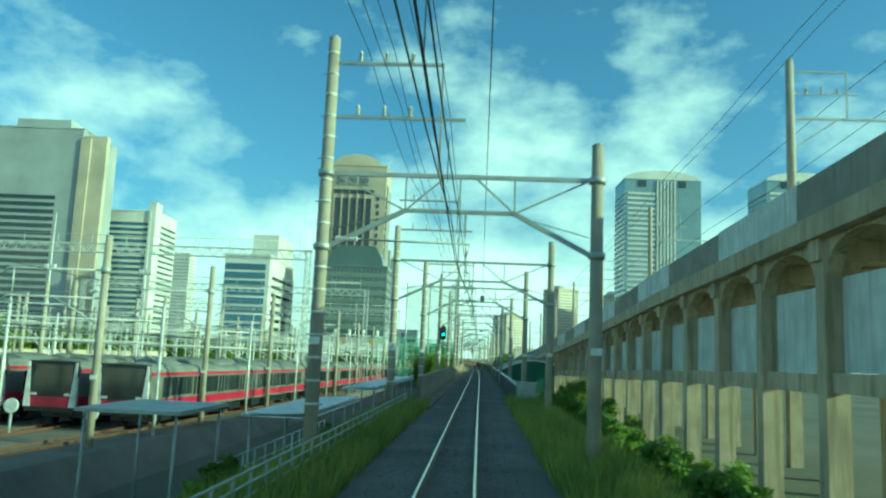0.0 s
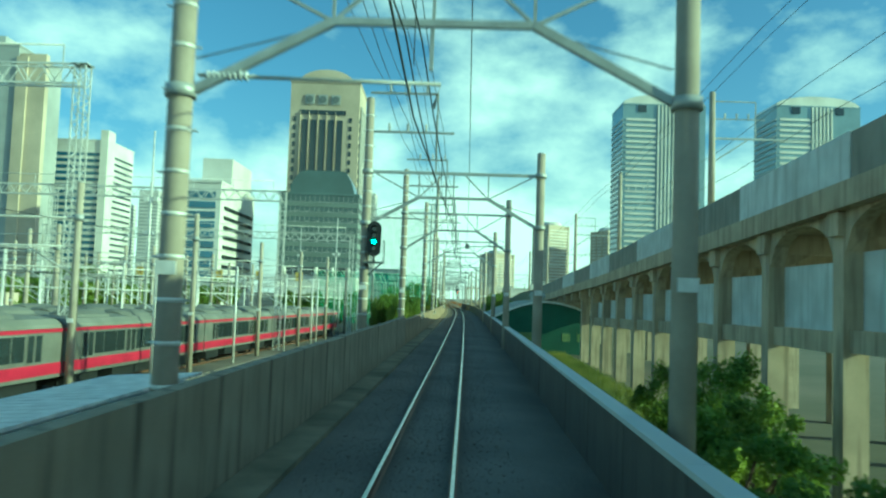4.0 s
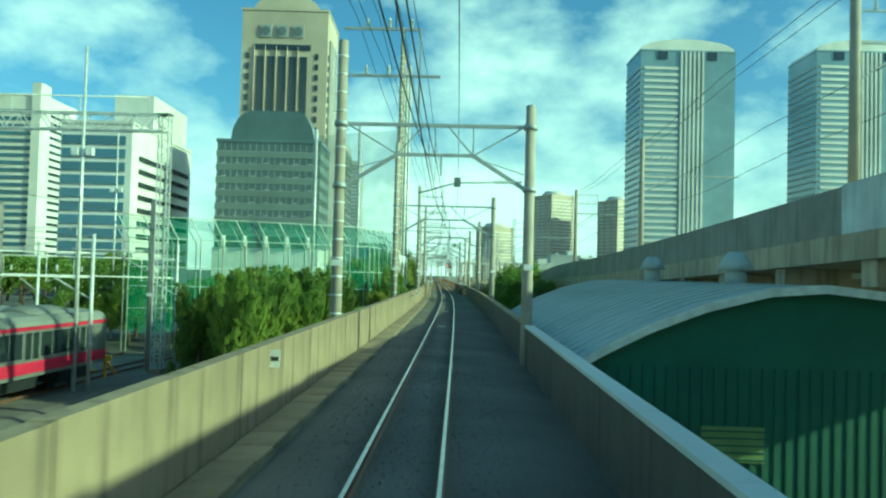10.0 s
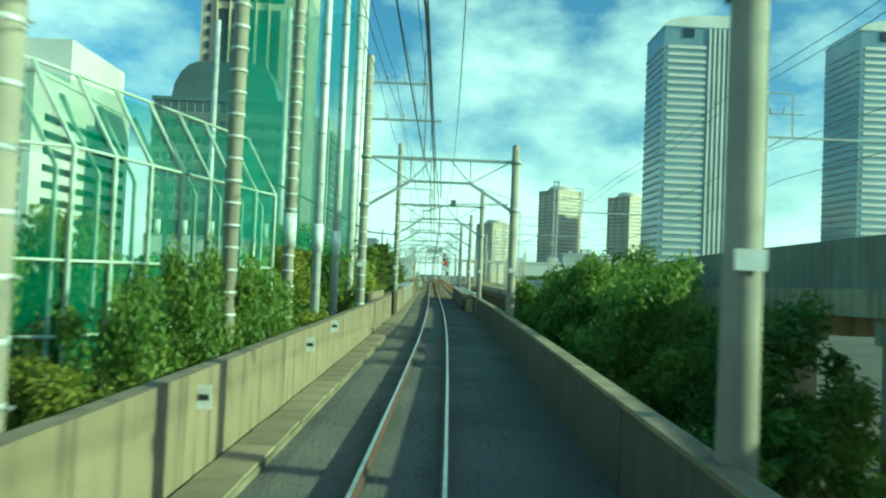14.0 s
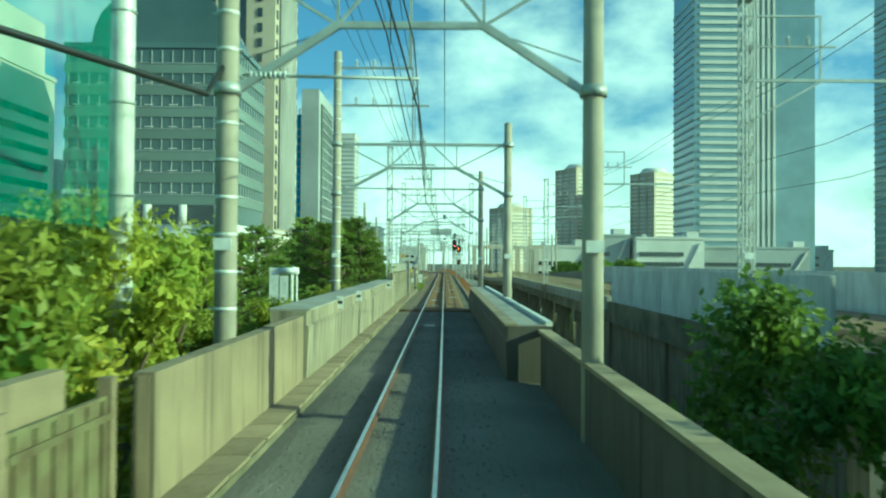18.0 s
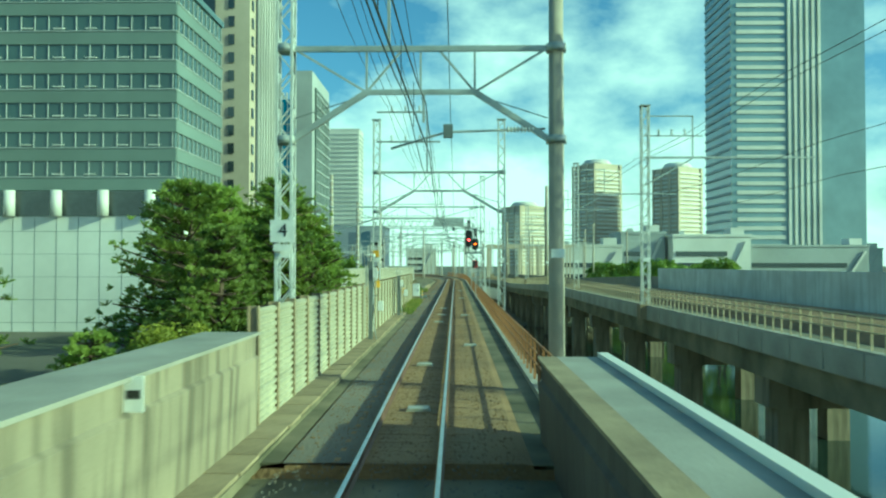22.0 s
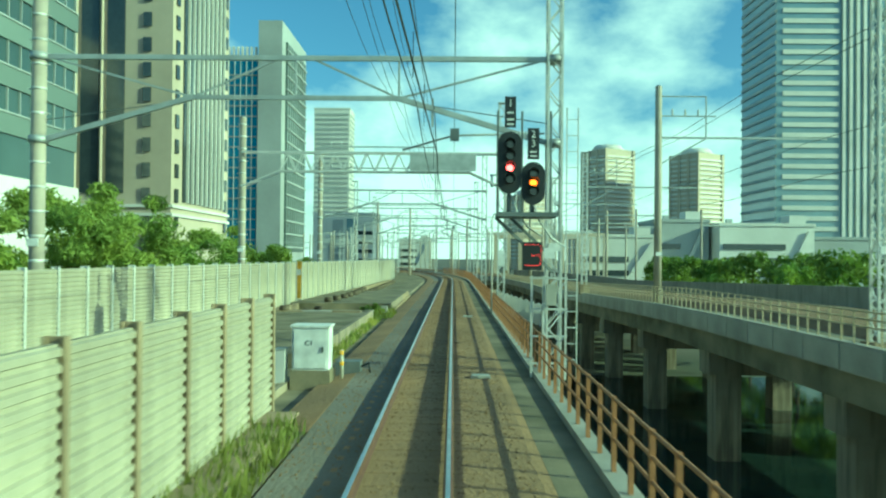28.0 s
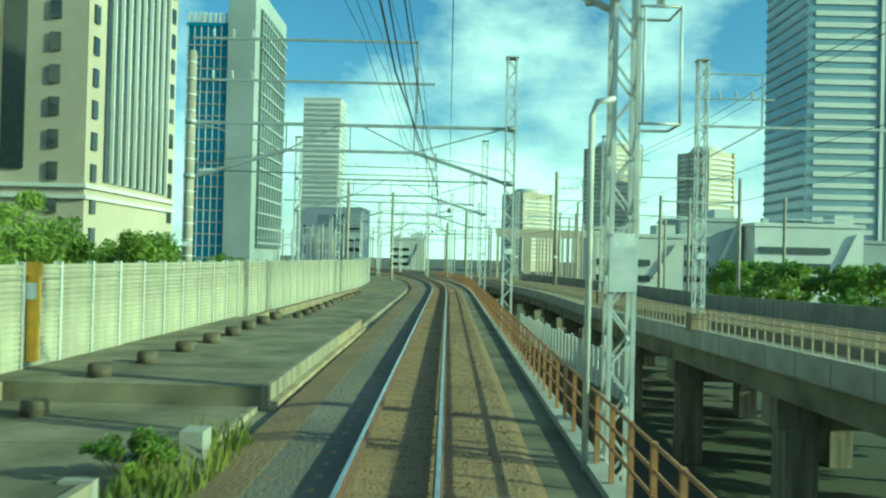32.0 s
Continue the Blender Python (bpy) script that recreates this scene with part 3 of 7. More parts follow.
def portal(y, xl, xr, left, right, hl=11.5, hr=8.6, zb=7.55, base_l=-2.6, base_r=-2.7, rack=True):
    ob = thing("catenary_portal", "overhead-line portal with %s and strutted beam" % ("two lattice masts" if left == right == "lattice" else "banded concrete poles" if left == right else "one lattice mast, one pole"), "catenary portal",
               at(cx(y), y, 0, turn(y)), "overhead line portals")
    for kind, x, h, base, bands in ((left, xl, hl, base_l, True), (right, xr, hr, base_r, False)):
        if kind == "lattice":
            lattice_mast(ob, x, h, base)
        elif kind:
            concrete_pole(ob, x, h, base, bands)
    if not zb:
        return ob
    a, b = xl + (xr - xl) * 0.3, xl + (xr - xl) * 0.70
    zl, zf = zb - 1.0, zb - 2.1
    part("top_chord", beam(bmn(), (xl, 0, zb), (xr, 0, zb), 0.10, 0.12), M_STEEL, ob)
    part("bottom_chord", beam(bmn(), (a, 0, zl), (b, 0, zl), 0.09, 0.11), M_STEEL, ob)
    for p, q in (((a, 0, zl), (xl + 0.15, 0, zf)), ((b, 0, zl), (xr - 0.15, 0, zf))):
        part("knee_brace", beam(bmn(), p, q, 0.11, 0.13), M_STEEL, ob)
    for x in (a, b, (a + b) / 2):
        part("hanger", beam(bmn(), (x, 0, zl), (x, 0, zb), 0.05), M_STEEL, ob)
    for p, q in (((a, 0, zl), (xl + 0.2, 0, zb)), ((b, 0, zl), (xr - 0.2, 0, zb)), ((a, 0, zl), ((a + b) / 2 - 0.4, 0, zb)), ((b, 0, zl), ((a + b) / 2 + 0.4, 0, zb))):
        part("diagonal", beam(bmn(), p, q, 0.05), M_STEEL, ob)
    for x, z in ((xl, zb), (xr, zb), (xl, zf), (xr, zf)):
        part("clamp", tube(bmn(), [(x, 0, z - 0.09), (x, 0, z + 0.09)], 0.235, 10), M_STEEL, ob)
    # pull-off arm for the contact wire
    if int(y / 27) % 2:
        part("registration_arm", tube(bmn(), [(xr - 0.25, 0, 5.75), (0.6, 0, 5.68), (0.3, 0, 5.6), (-0.7, 0, 5.3)], 0.03, 6), M_STEEL, ob)
        again("strain_insulator", STR, ob, at(xr - 1.2, 0, 5.74))
        part("arm_box", box(bmn(), 0.5, 0.72, -0.07, 0.07, 5.55, 5.85), M_STEELDK, ob)
    else:
        part("registration_arm", tube(bmn(), [(xl + 0.25, 0, 5.75), (0.2, 0, 5.7), (0.1, 0, 5.35)], 0.03, 6), M_STEEL, ob)
        again("strain_insulator", STR, ob, at(xl + 0.3, 0, 5.75))
    for x in (xl + 0.45, xr - 0.45):
        part("tie_rod", tube(bmn(), [(x - 0.25 * (1 if x < 0 else -1), 0, zf + 0.5), ((a if x < 0 else b), 0, zl - 0.06)], 0.014, 5), M_STEELDK, ob)
    part("drop_post", beam(bmn(), (0.05, 0, zl), (0.05, 0, 5.9), 0.06), M_STEEL, ob)
    if rack:
        xp = -0.75
        part("rack_post", beam(bmn(), (xp, 0, zb), (xp, 0, 10.9), 0.07), M_STEEL, ob)
        for z, x2 in ((10.85, xp), (9.25, xp + 0.7)):
            part("crossarm", beam(bmn(), (xl, 0, z), (x2, 0, z), 0.07, 0.09), M_STEEL, ob)
            for k in range(3):
                again("insulator", INS, ob, at(xl + 0.8 + k * 0.75, 0, z + 0.045))
    return ob


C, L = "concrete", "lattice"
for y, xl, xr, lk, rk, hl, hr, rack in (
        (-8, -4.0, 3.8, C, C, 11, 8.6, True), (21.3, -3.92, 3.67, C, C, 11.6, 8.6, True), (40.8, -4.04, 4.18, C, C, 9.4, 8.8, True),
        (56.1, -3.62, 3.75, C, C, 9.4, 8.9, True), (75.9, -3.5, 3.5, C, C, 10.6, 8.5, True), (91, -3.2, 3.03, C, C, 10.2, 8.5, True),
        (113.4, -3.12, 3.1, C, C, 11, 8.5, True), (139.8, -3.35, 3.03, C, C, 10.4, 8.3, True), (170.4, -3.88, 3.28, C, C, 12.2, 8.3, False),
        (196.3, -3.25, 3.25, C, C, 12, 8.3, True), (219, -3.02, 3.12, C, C, 12, 8.6, True), (238.6, -3.95, 3.3, C, C, 11.5, 8.5, True),
        (258.4, -3.12, 3.08, L, C, 10.4, 8.8, True), (282, -3.45, 3.25, L, L, 10.4, 10.4, True), (306.8, -9.9, 3.1, C, L, 10.4, 10.2, False)):
    portal(y, xl, xr, lk, rk, hl, hr, 7.6, rack=rack, base_l=ground_z(y), base_r=ground_z(y))
for k in range(11):
    y = 345 + k * 21
    portal(y, -9.4 if k < 3 else -4.2, 2.9, L if k % 3 else C, L, 10.3, 10.3, 7.6, rack=k % 2 == 0, base_l=-6, base_r=-6)

# truss gantry with a sign board
g = thing("truss_gantry", "triangulated steel gantry between a concrete pole and a lattice mast", "gantry", at(0, 326.3, 0))
concrete_pole(g, -10.1, 9.6, -6)
lattice_mast(g, 3.02, 10.4, -6, 0.32)
bm = bmn()
for s in (-0.25, 0.25):
    beam(bm, (-10.1, s, 7.85), (2.9, s, 7.85), 0.08)
    beam(bm, (-8.2, s, 6.9), (1.4, s, 6.9), 0.08)
    beam(bm, (-10.1, s, 6.1), (-8.2, s, 6.9), 0.08)
    beam(bm, (2.9, s, 6.2), (1.4, s, 6.9), 0.08)
    for k in range(12):
        x = -8.2 + k * 0.8
        beam(bm, (x, s, 6.9), (x + 0.4, s, 7.85), 0.05)
        beam(bm, (x + 0.4, s, 7.85), (x + 0.8, s, 6.9), 0.05)
part("truss", bm, M_BAND, g, "triangulated truss")
part("sign_board", box(bmn(), -1.6, 1.7, -0.35, -0.31, 6.95, 7.8), M_STEEL, g, "plain grey sign board seen from behind")


# ---- wires ----
SUPPORT = [-40, -8, 21.3, 40.8, 56.1, 75.9, 91, 113.4, 139.8, 170.4, 196.3, 219, 238.6, 258.4, 282, 306.8, 326.3] + [345 + 21 * k for k in range(14)]


def wire(name, label, x, z, sag, r, zig=0.0):
    bm, pts = bmn(), []
    for i, (a, b) in enumerate(zip(SUPPORT, SUPPORT[1:])):
        for k in range(6):
            u = k / 6
            y = a + (b - a) * u
            off = zig * ((1 - 2 * u) if i % 2 else (2 * u - 1))
            pts.append((cx(y) + x + off, y, z - sag * 4 * u * (1 - u)))
    tube(bm, pts, r, 5)
    return tagged(part(name, bm, M_WIRE), label, "wire", "overhead wires")


wire("contact_wire", "thin dark contact wire over the track", 0.0, 5.2, 0.03, 0.014, 0.18)
wire("messenger_wire", "dark messenger wire that sags between portals", 0.0, 6.35, 0.55, 0.013, 0.1)
wire("messenger_wire", "second dark messenger wire beside the first", -0.35, 6.45, 0.5, 0.014)
wire("feeder_wire", "dark feeder wire on white insulators", -2.9, 11.2, 0.5, 0.012)
wire("feeder_wire", "dark feeder wire on white insulators", -2.15, 11.2, 0.55, 0.012)
wire("feeder_wire", "dark feeder wire on white insulators", -1.4, 11.2, 0.5, 0.012)
wire("feeder_wire", "dark feeder wire on the lower crossarm", -1.9, 9.6, 0.4, 0.011)
wire("feeder_wire", "dark feeder wire on the lower crossarm", -0.5, 9.4, 0.45, 0.011)
wire("ground_wire", "single dark ground wire above the portals", 0.6, 8.5, 0.35, 0.013)
bm = bmn()
for i, (a, b) in enumerate(zip(SUPPORT, SUPPORT[1:])):
    for k in range(1, 6):
        u = k / 6
        y = a + (b - a) * u
        beam(bm, (cx(y), y, 5.2), (cx(y), y, 6.35 - 2.2 * u * (1 - u)), 0.012)
tagged(part("droppers", bm, M_WIRE), "thin dropper wires between messenger and contact wire", "wire", kind="stuff")



# ---- noise barriers ----
def barrier_panel_mesh(length, height, ribs):
    out, d = [(-0.03, 0.0), (0.03, 0.0)], height / ribs
    for k in range(ribs):
        z = k * d
        out += [(0.03, z + d * 0.14), (0.07, z + d * 0.28), (0.07, z + d * 0.72), (0.03, z + d * 0.86)]
    out += [(0.03, height), (-0.03, height)]
    return data("barrier_panel", prism(bmn(), out, 0.02, length - 0.02), M_PANEL)


def noise_barrier(name, label, x, ys, z0, z1, ribs, shift=lambda y: 0.0, post=None, pw=0.07):
    ob = thing(name, label, "noise barrier", kind="structure")
    step = ys[1] - ys[0]
    pm = barrier_panel_mesh(step, z1 - z0, ribs)
    bm = bmn()
    box(bm, -0.09, 0.09, -0.012, 0.012, z0 - 0.1, z1 + 0.06)
    box(bm, 0.07, 0.10, -pw, pw, z0 - 0.1, z1 + 0.06)
    box(bm, -0.10, -0.07, -pw, pw, z0 - 0.1, z1 + 0.06)
    po = data("barrier_post", bm, post or M_PANELPOST)
    for i, y in enumerate(ys):
        xx = x + shift(y)
        tz = -math.degrees(math.atan((shift(y + step) - shift(y)) / step))
        again("barrier_post", po, ob, at(xx, y, 0, tz))
        if i < len(ys) - 1:
            again("barrier_panel", pm, ob, at(xx, y, z0, tz))
    return ob


noise_barrier("noise_barrier_near", "weathered ribbed noise barrier with pale steel posts", -2.68, steps(254.0, 301.3, 1.5), -0.42, 1.88, 17, post=M_COVER, pw=0.045)
noise_barrier("noise_barrier_far", "long pale ribbed noise barrier beyond a wide slab", -9.25, steps(290, 452, 1.5), -0.08, 2.24, 19, lambda y: cx(y) + 0.035 * min(max(0, y - 312), 66), post=M_BAND, pw=0.04)

# raised slabs between the line and the far barrier
# edge past y = 340: less stained, and its sunlit look put into colour
SLABS = ((307.6, 324.0, -9.6, -3.28, 0.07, M_GIRDER), (297, 307.5, -9.6, -3.3, -0.3, M_GIRDER), (324.1, 330.4, -9.6, -3.1, -0.36, M_GIRDER),
         (330.5, 340.0, -9.6, -2.95, 0.0, M_GIRDER), (340.02, 346.8, -9.6, -2.93, 0.0, M_COVER), (346.9, 430, -9.6, -3.0, -0.33, M_GIRDER))
for y0, y1, x0, x1, z, edge in SLABS:
    s = thing("side_slab", "weathered raised concrete slab beside the track", "concrete slab", kind="structure")
    part("slab_core", ribbon(bmn(), [(x0, -1.4), (x0, z - 0.03), (x1, z - 0.03), (x1, -1.4)], steps(y0, y1, 5)), M_SLAB, s)
    cuts = steps(y0, y1, 3.1)
    for k, (a, b) in enumerate(zip(cuts, cuts[1:])):
        for q, (xa, xb) in enumerate(((x0, x0 + (x1 - x0) * 0.47), (x0 + (x1 - x0) * 0.47 + 0.03, x1))):
            h = z + 0.008 * math.sin(k * 2.1 + q * 3 + y0)
            part("slab_piece", ribbon(bmn(), [(xa, z - 0.028), (xa, h), (xb, h), (xb, z - 0.028)], (a + 0.012, (a + b) / 2, b - 0.012)), M_SLAB, s)
    for a, b in zip(cuts, cuts[1:]):
        part("slab_edge", ribbon(bmn(), [(x1 + 0.003, z - 0.5), (x1 + 0.003, z + 0.02), (x1 + 0.12, z + 0.02), (x1 + 0.13, z - 0.5)], (a + 0.01, b - 0.01)), edge, s, "stained slab edge")
    if z > -0.1:
        part("end_face", box(bmn(), x1 - 0.25, x1 + 0.125, y1 - 0.14 if edge is M_GIRDER else y1 - 0.1, y1 + 0.012, z - 0.42, z + 0.03), M_COPING, s, "pale end of the slab edge")
        part("foot_kerb", box(bmn(), x1 + 0.135, x1 + 0.3, y0, y1, -0.5, -0.3), M_COVER, s, "pale kerb along the slab foot")
for k, (xa, xb) in enumerate(zip(steps(-9.0, -3.6, 1.4), steps(-9.0, -3.6, 1.4)[1:])):     # covers across the end of the slab
    o = tagged(part("cover_strip", box(bmn(), xa + 0.02, xb - 0.02, 322.6, 323.2, 0.06, 0.12), M_COVER if k % 2 else M_COPING), "pale concrete cover strip across the slab", "cover slab", "cover strips")
o = tagged(part("concrete_block", box(bmn(), -3.0, -2.68, 326.1, 326.5, -0.5, 0.14), M_COPING), "small pale concrete block beside the slab", "concrete block")
tagged(part("barrier_kerb", ribbon(bmn(), [(-8.95, -0.4), (-8.65, -0.4), (-8.65, -0.02), (-8.95, -0.02)], steps(307.7, 376, 6), lambda y: 0.035 * min(max(0, y - 312), 66)), M_COVER), "pale broken kerb along the barrier foot", "kerb", kind="structure")
blk = bmn()
tube(blk, [(0, 0, 0), (0, 0, 0.26)], 0.25, 10, 0.24)
tube(blk, [(0, 0, 0.26), (0, 0, 0.28)], 0.2, 10)
blk = data("concrete_stub", blk, M_STUB)
for k in range(27):
    y = 318.6 + k * 2.12
    z = next(q[4] for q in SLABS if q[0] <= y < q[1] + 0.2)
    o = new("concrete_stub", blk)
    o.matrix_basis = at(min(-6.15, -7.15 + 0.075 * (y - 322.9)) + random.uniform(-0.05, 0.05), y, z, random.uniform(0, 90))
    tagged(o, "short round dark-stained concrete stub on the slab", "concrete stub", "stubs along the barrier")


# ---- railings ----
def railing(name, label, x, ys, z0, z1, material, shift=cx, rails=3, post=0.06):
    ob = thing(name, label, "railing", kind="structure")
    po = data("railing_post", beam(bmn(), (0, 0, z0), (0, 0, z1), post), material)
    for y in ys:
        again("railing_post", po, ob, at(x + shift(y), y, 0))
    for k in range(rails):
        z = z0 + (z1 - z0) * (0.35 + 0.65 * (k + 1) / rails) - 0.03
        part("rail_bar", tube(bmn(), [(x + shift(y), y, z) for y in ys[::4] + [ys[-1]]], 0.024, 6), material, ob)
    return ob


railing("viaduct_railing", "rust-brown pipe railing along the viaduct edge", 2.7, steps(252, 420, 0.95), -0.35, 0.85, M_RAILING)


# ---- second line on its own viaduct, which comes down from the right ----
VTOP = ((-60, 11.8), (0, 10.4), (53, 8.8), (66, 8.2), (114, 6.3), (126, 5.95), (154, 5.0), (179, 4.3), (200, 4.0), (226, 2.7), (252, 2.3))


def vtop(y):
    for (a, za), (b, zb) in zip(VTOP, VTOP[1:]):
        if y <= b:
            return za + (zb - za) * (y - a) / (b - a)
    return VTOP[-1][1]


def sloped(bm, x0, x1, d0, d1, ys):
    rows = [[bm.verts.new((x + cx(y), y, vtop(y) + d)) for x, d in ((x0, d0), (x1, d0), (x1, d1), (x0, d1))] for y in ys]
    for a, b in zip(rows, rows[1:]):
        for k in range(4):
            bm.faces.new((a[k], a[(k + 1) % 4], b[(k + 1) % 4], b[k]))
    bm.faces.new(rows[0][::-1])
    bm.faces.new(rows[-1])
    bmesh.ops.recalc_face_normals(bm, faces=bm.faces[:])
    return bm


via = thing("side_viaduct", "old concrete viaduct with dark parapet and pale piers", "viaduct", kind="structure")
part("parapet", sloped(bmn(), 12.3, 12.55, -1.5, 0.0, steps(-60, 226, 6)), M_VIASHADE, via, "weathered parapet in a shade-dark tone")
part("parapet", sloped(bmn(), 21.6, 21.85, -1.5, 0.0, steps(-60, 226, 6)), M_VIASHADE, via, "weathered parapet in a shade-dark tone")
part("deck", sloped(bmn(), 12.1, 22.05, -2.3, -1.5, steps(-60, 226, 6)), M_VIADUCT, via)
for y in steps(-30, 128, 19.5):
    part("repair_panel", sloped(bmn(), 12.255, 12.296, -1.45, 0.05, (y, y + 9.5)), M_WHITEWALL, via, "pale grey panel fixed to the parapet")
for y in steps(-56, 196, 6.0):
    zt = vtop(y) - 2.3
    if zt < ground_z(y) + 1.5:
        continue
    if not 127 < y < 162:                        # the shed stands in these bays
        part("pier", box(bmn(), 12.5, 13.3, y - 0.35, y + 0.35, ground_z(y) - 0.3, zt), M_VIADUCT, via, "sunlit beige pier")
    part("pier", box(bmn(), 20.6, 21.4, y - 0.35, y + 0.35, ground_z(y) - 0.3, zt), M_VIADUCT, via)
    part("crosshead", prism(bmn(), [(12.3, zt - 0.75), (21.6, zt - 0.75), (21.6, zt + 0.01), (12.3, zt + 0.01)], y - 0.4, y + 0.4), M_VIADUCT, via)
    if zt > 2.2 and not 117 < y < 166:
        part("haunch", prism(bmn(), [(12.5, zt - 1.6), (12.52, zt - 0.74), (14.2, zt - 0.74)], y - 0.3, y + 0.3), M_VIADUCT, via)
        part("tie_beam", box(bmn(), 12.7, 13.1, y + 0.35, y + 5.65, zt * 0.42 - 1.2, zt * 0.42 - 0.5), M_VIADUCT, via)
        # white panel tone stands in for haze and reflection on this unlit wall
        part("infill_wall", box(bmn(), 13.12, 13.3, y + 0.36, y + 5.64, zt * 0.42 - 0.49, zt - 1.5), M_WHITEWALL, via, "infill wall under the arch, paled for haze and reflection")
        bm = bmn()                                   # round-headed spandrel between two piers
        ring = []
        for k in range(13):
            u = k / 12
            ya, za = y + 0.36 + 5.28 * u, zt - 1.5 + 1.35 * (1 - (2 * u - 1) ** 2) ** 0.5
            ring.append([bm.verts.new(v) for v in ((12.55, ya, za), (12.55, ya, zt - 0.01), (13.1, ya, zt - 0.01), (13.1, ya, za))])
        for p, q in zip(ring, ring[1:]):
            for k in range(4):
                bm.faces.new((p[k], p[(k + 1) % 4], q[(k + 1) % 4], q[k]))
        bmesh.ops.recalc_face_normals(bm, faces=bm.faces[:])
        part("arch", bm, M_VIADUCT, via, "round-headed concrete arch between the piers")

panel_wall("wall_white", "pale grey panel wall beside the second line", 10.6, 10.75, 0.35, 2.35, 226, 252, 2.6, M_WHITEWALL)
side = thing("side_deck", "concrete deck of the second line with kerb", "viaduct", kind="structure")
part("deck_slab", ribbon(bmn(), [(10.5, 0.36), (20.5, 0.36), (20.5, -0.9), (10.5, -0.9)], steps(226, END, 8)), M_SLAB, side)
part("edge_beam", ribbon(bmn(), [(10.35, 0.62), (10.62, 0.62), (10.62, -0.12), (10.35, -0.12)], steps(252.2, END, 8)), M_COPING, side)
part("track_bed", ribbon(bmn(), [(12.6, 0.363), (18.8, 0.363), (18.3, 0.62), (13.1, 0.62)], steps(226, END, 8)), M_RUST_BED, side)
part("support_wall", ribbon(bmn(), [(11.0, -0.9), (11.6, -0.9), (11.6, -7), (11.0, -7)], steps(226, 258, 8)), M_GIRDER, side, "dark stained support wall")
pier2 = data("pilaster", box(bmn(), 10.85, 11.0, -0.35, 0.35, -7, -0.9), M_GIRDER)
for k in range(3):
    y = 230 + k * 12
    again("pilaster", pier2, side, at(cx(y), y, 0))
bm = box(bmn(), 11.0, 12.0, -0.5, 0.5, -7, -1.9)
box(bm, 17.6, 18.6, -0.5, 0.5, -7, -1.9)
box(bm, 10.7, 20.3, -0.6, 0.6, -1.9, -0.9)
pier2 = data("pier", bm, M_GIRDER)
for k in range(20):
    y = 266 + k * 10.5
    again("pier", pier2, side, at(cx(y), y, 0, turn(y)))
tagged(part("canal_water", ribbon(bmn(), [(3.6, -6.4), (3.6, -5.3), (24, -5.3), (24, -6.4)], steps(259, 340, 9), lambda y: 0.0), M_WATER), "dark still canal water under the second line", "water", kind="structure")
block = data("edge_panel", box(bmn(), 10.315, 10.346, 0.03, 1.97, -0.08, 0.55), M_COPING)
for k in range(60):                          # face panels of the edge beam
    y = 253 + k * 2
    again("edge_panel", block, side, at(cx(y), y, 0, turn(y)))
railing("side_railing", "pale yellow railing of the second line", 10.5, steps(252.2, 410, 0.62), 0.6, 1.45, M_RAILPALE, post=0.04)
tagged(part("side_wall", ribbon(bmn(), [(20.52, -2), (20.72, -2), (20.72, 2.3), (20.52, 2.3)], steps(226, 316, 6)), M_WHITEWALL), "pale wall along the far side of the second line", "wall", kind="structure")
# the fence's dark tone stands for its unlit face
tagged(part("side_fence", ribbon(bmn(), [(20.52, -2), (20.72, -2), (20.72, 1.5), (20.52, 1.5)], steps(316.1, 440, 6)), M_VIASHADE), "weathered shade-dark fence wall along the far side of the second line", "wall", kind="structure")


def side_mast(x, y, h, base, kind, arm):
    ob = thing("catenary_mast", "%s with crossarms and insulators beside the second line" % ("lattice mast" if kind == "lattice" else "slim concrete pole"), "catenary mast", at(x + cx(y), y, 0, turn(y)), "masts of the second line")
    lattice_mast(ob, 0, h, base, 0.36) if kind == "lattice" else concrete_pole(ob, 0, h, base, False)
    part("bracket_beam", beam(bmn(), (0, 0, h - 2.6), (arm, 0, h - 2.6), 0.08, 0.1), M_STEEL, ob)
    part("bracket_strut", beam(bmn(), (0, 0, h - 4.0), (arm * 0.28, 0, h - 2.65), 0.07), M_STEEL, ob)
    part("frame_bar", beam(bmn(), (0, 0, h - 0.5), (2.4, 0, h - 0.5), 0.06), M_STEEL, ob)
    part("frame_bar", beam(bmn(), (0, 0, h - 1.5), (2.9, 0, h - 1.5), 0.06), M_STEEL, ob)
    part("frame_post", beam(bmn(), (2.4, 0, h - 0.5), (2.4, 0, h - 2.6), 0.06), M_STEEL, ob)
    for k in range(3):
        again("insulator", INS, ob, at(0.7 + k * 0.65, 0, h - 1.47))
    return ob


for x, y, h, kind, arm in ((13.3, 4, 16.5, "c", 7), (13.6, 33, 16, "c", 7), (13.9, 62, 15.2, "c", 7), (14.1, 88, 14.6, "c", 7), (13.9, 112.5, 14.05, "c", 7), (14.1, 140.4, 13.5, "c", 7), (14.0, 170, 12.8, "c", 7),
                           (14.0, 198.9, 12.3, "c", 7), (10.4, 231, 11.2, "lattice", 8.5), (9.9, 256.1, 10.4, "lattice", 8.5), (10.35, 279.7, 10.65, "lattice", 8.5), (11.1, 306.5, 11.28, "lattice", 8.5),
                           (10.96, 326.6, 11.4, "c", 8.5), (10.6, 346.2, 10.7, "lattice", 8.5), (10.8, 366, 10.8, "lattice", 8.5), (10.8, 387, 10.8, "c", 8.5), (10.8, 408, 10.8, "lattice", 8.5), (10.8, 430, 10.8, "lattice", 8.5)):
    side_mast(x, y, h, vtop(y) - 1.5 if y < 226 else 0.3, kind, arm)
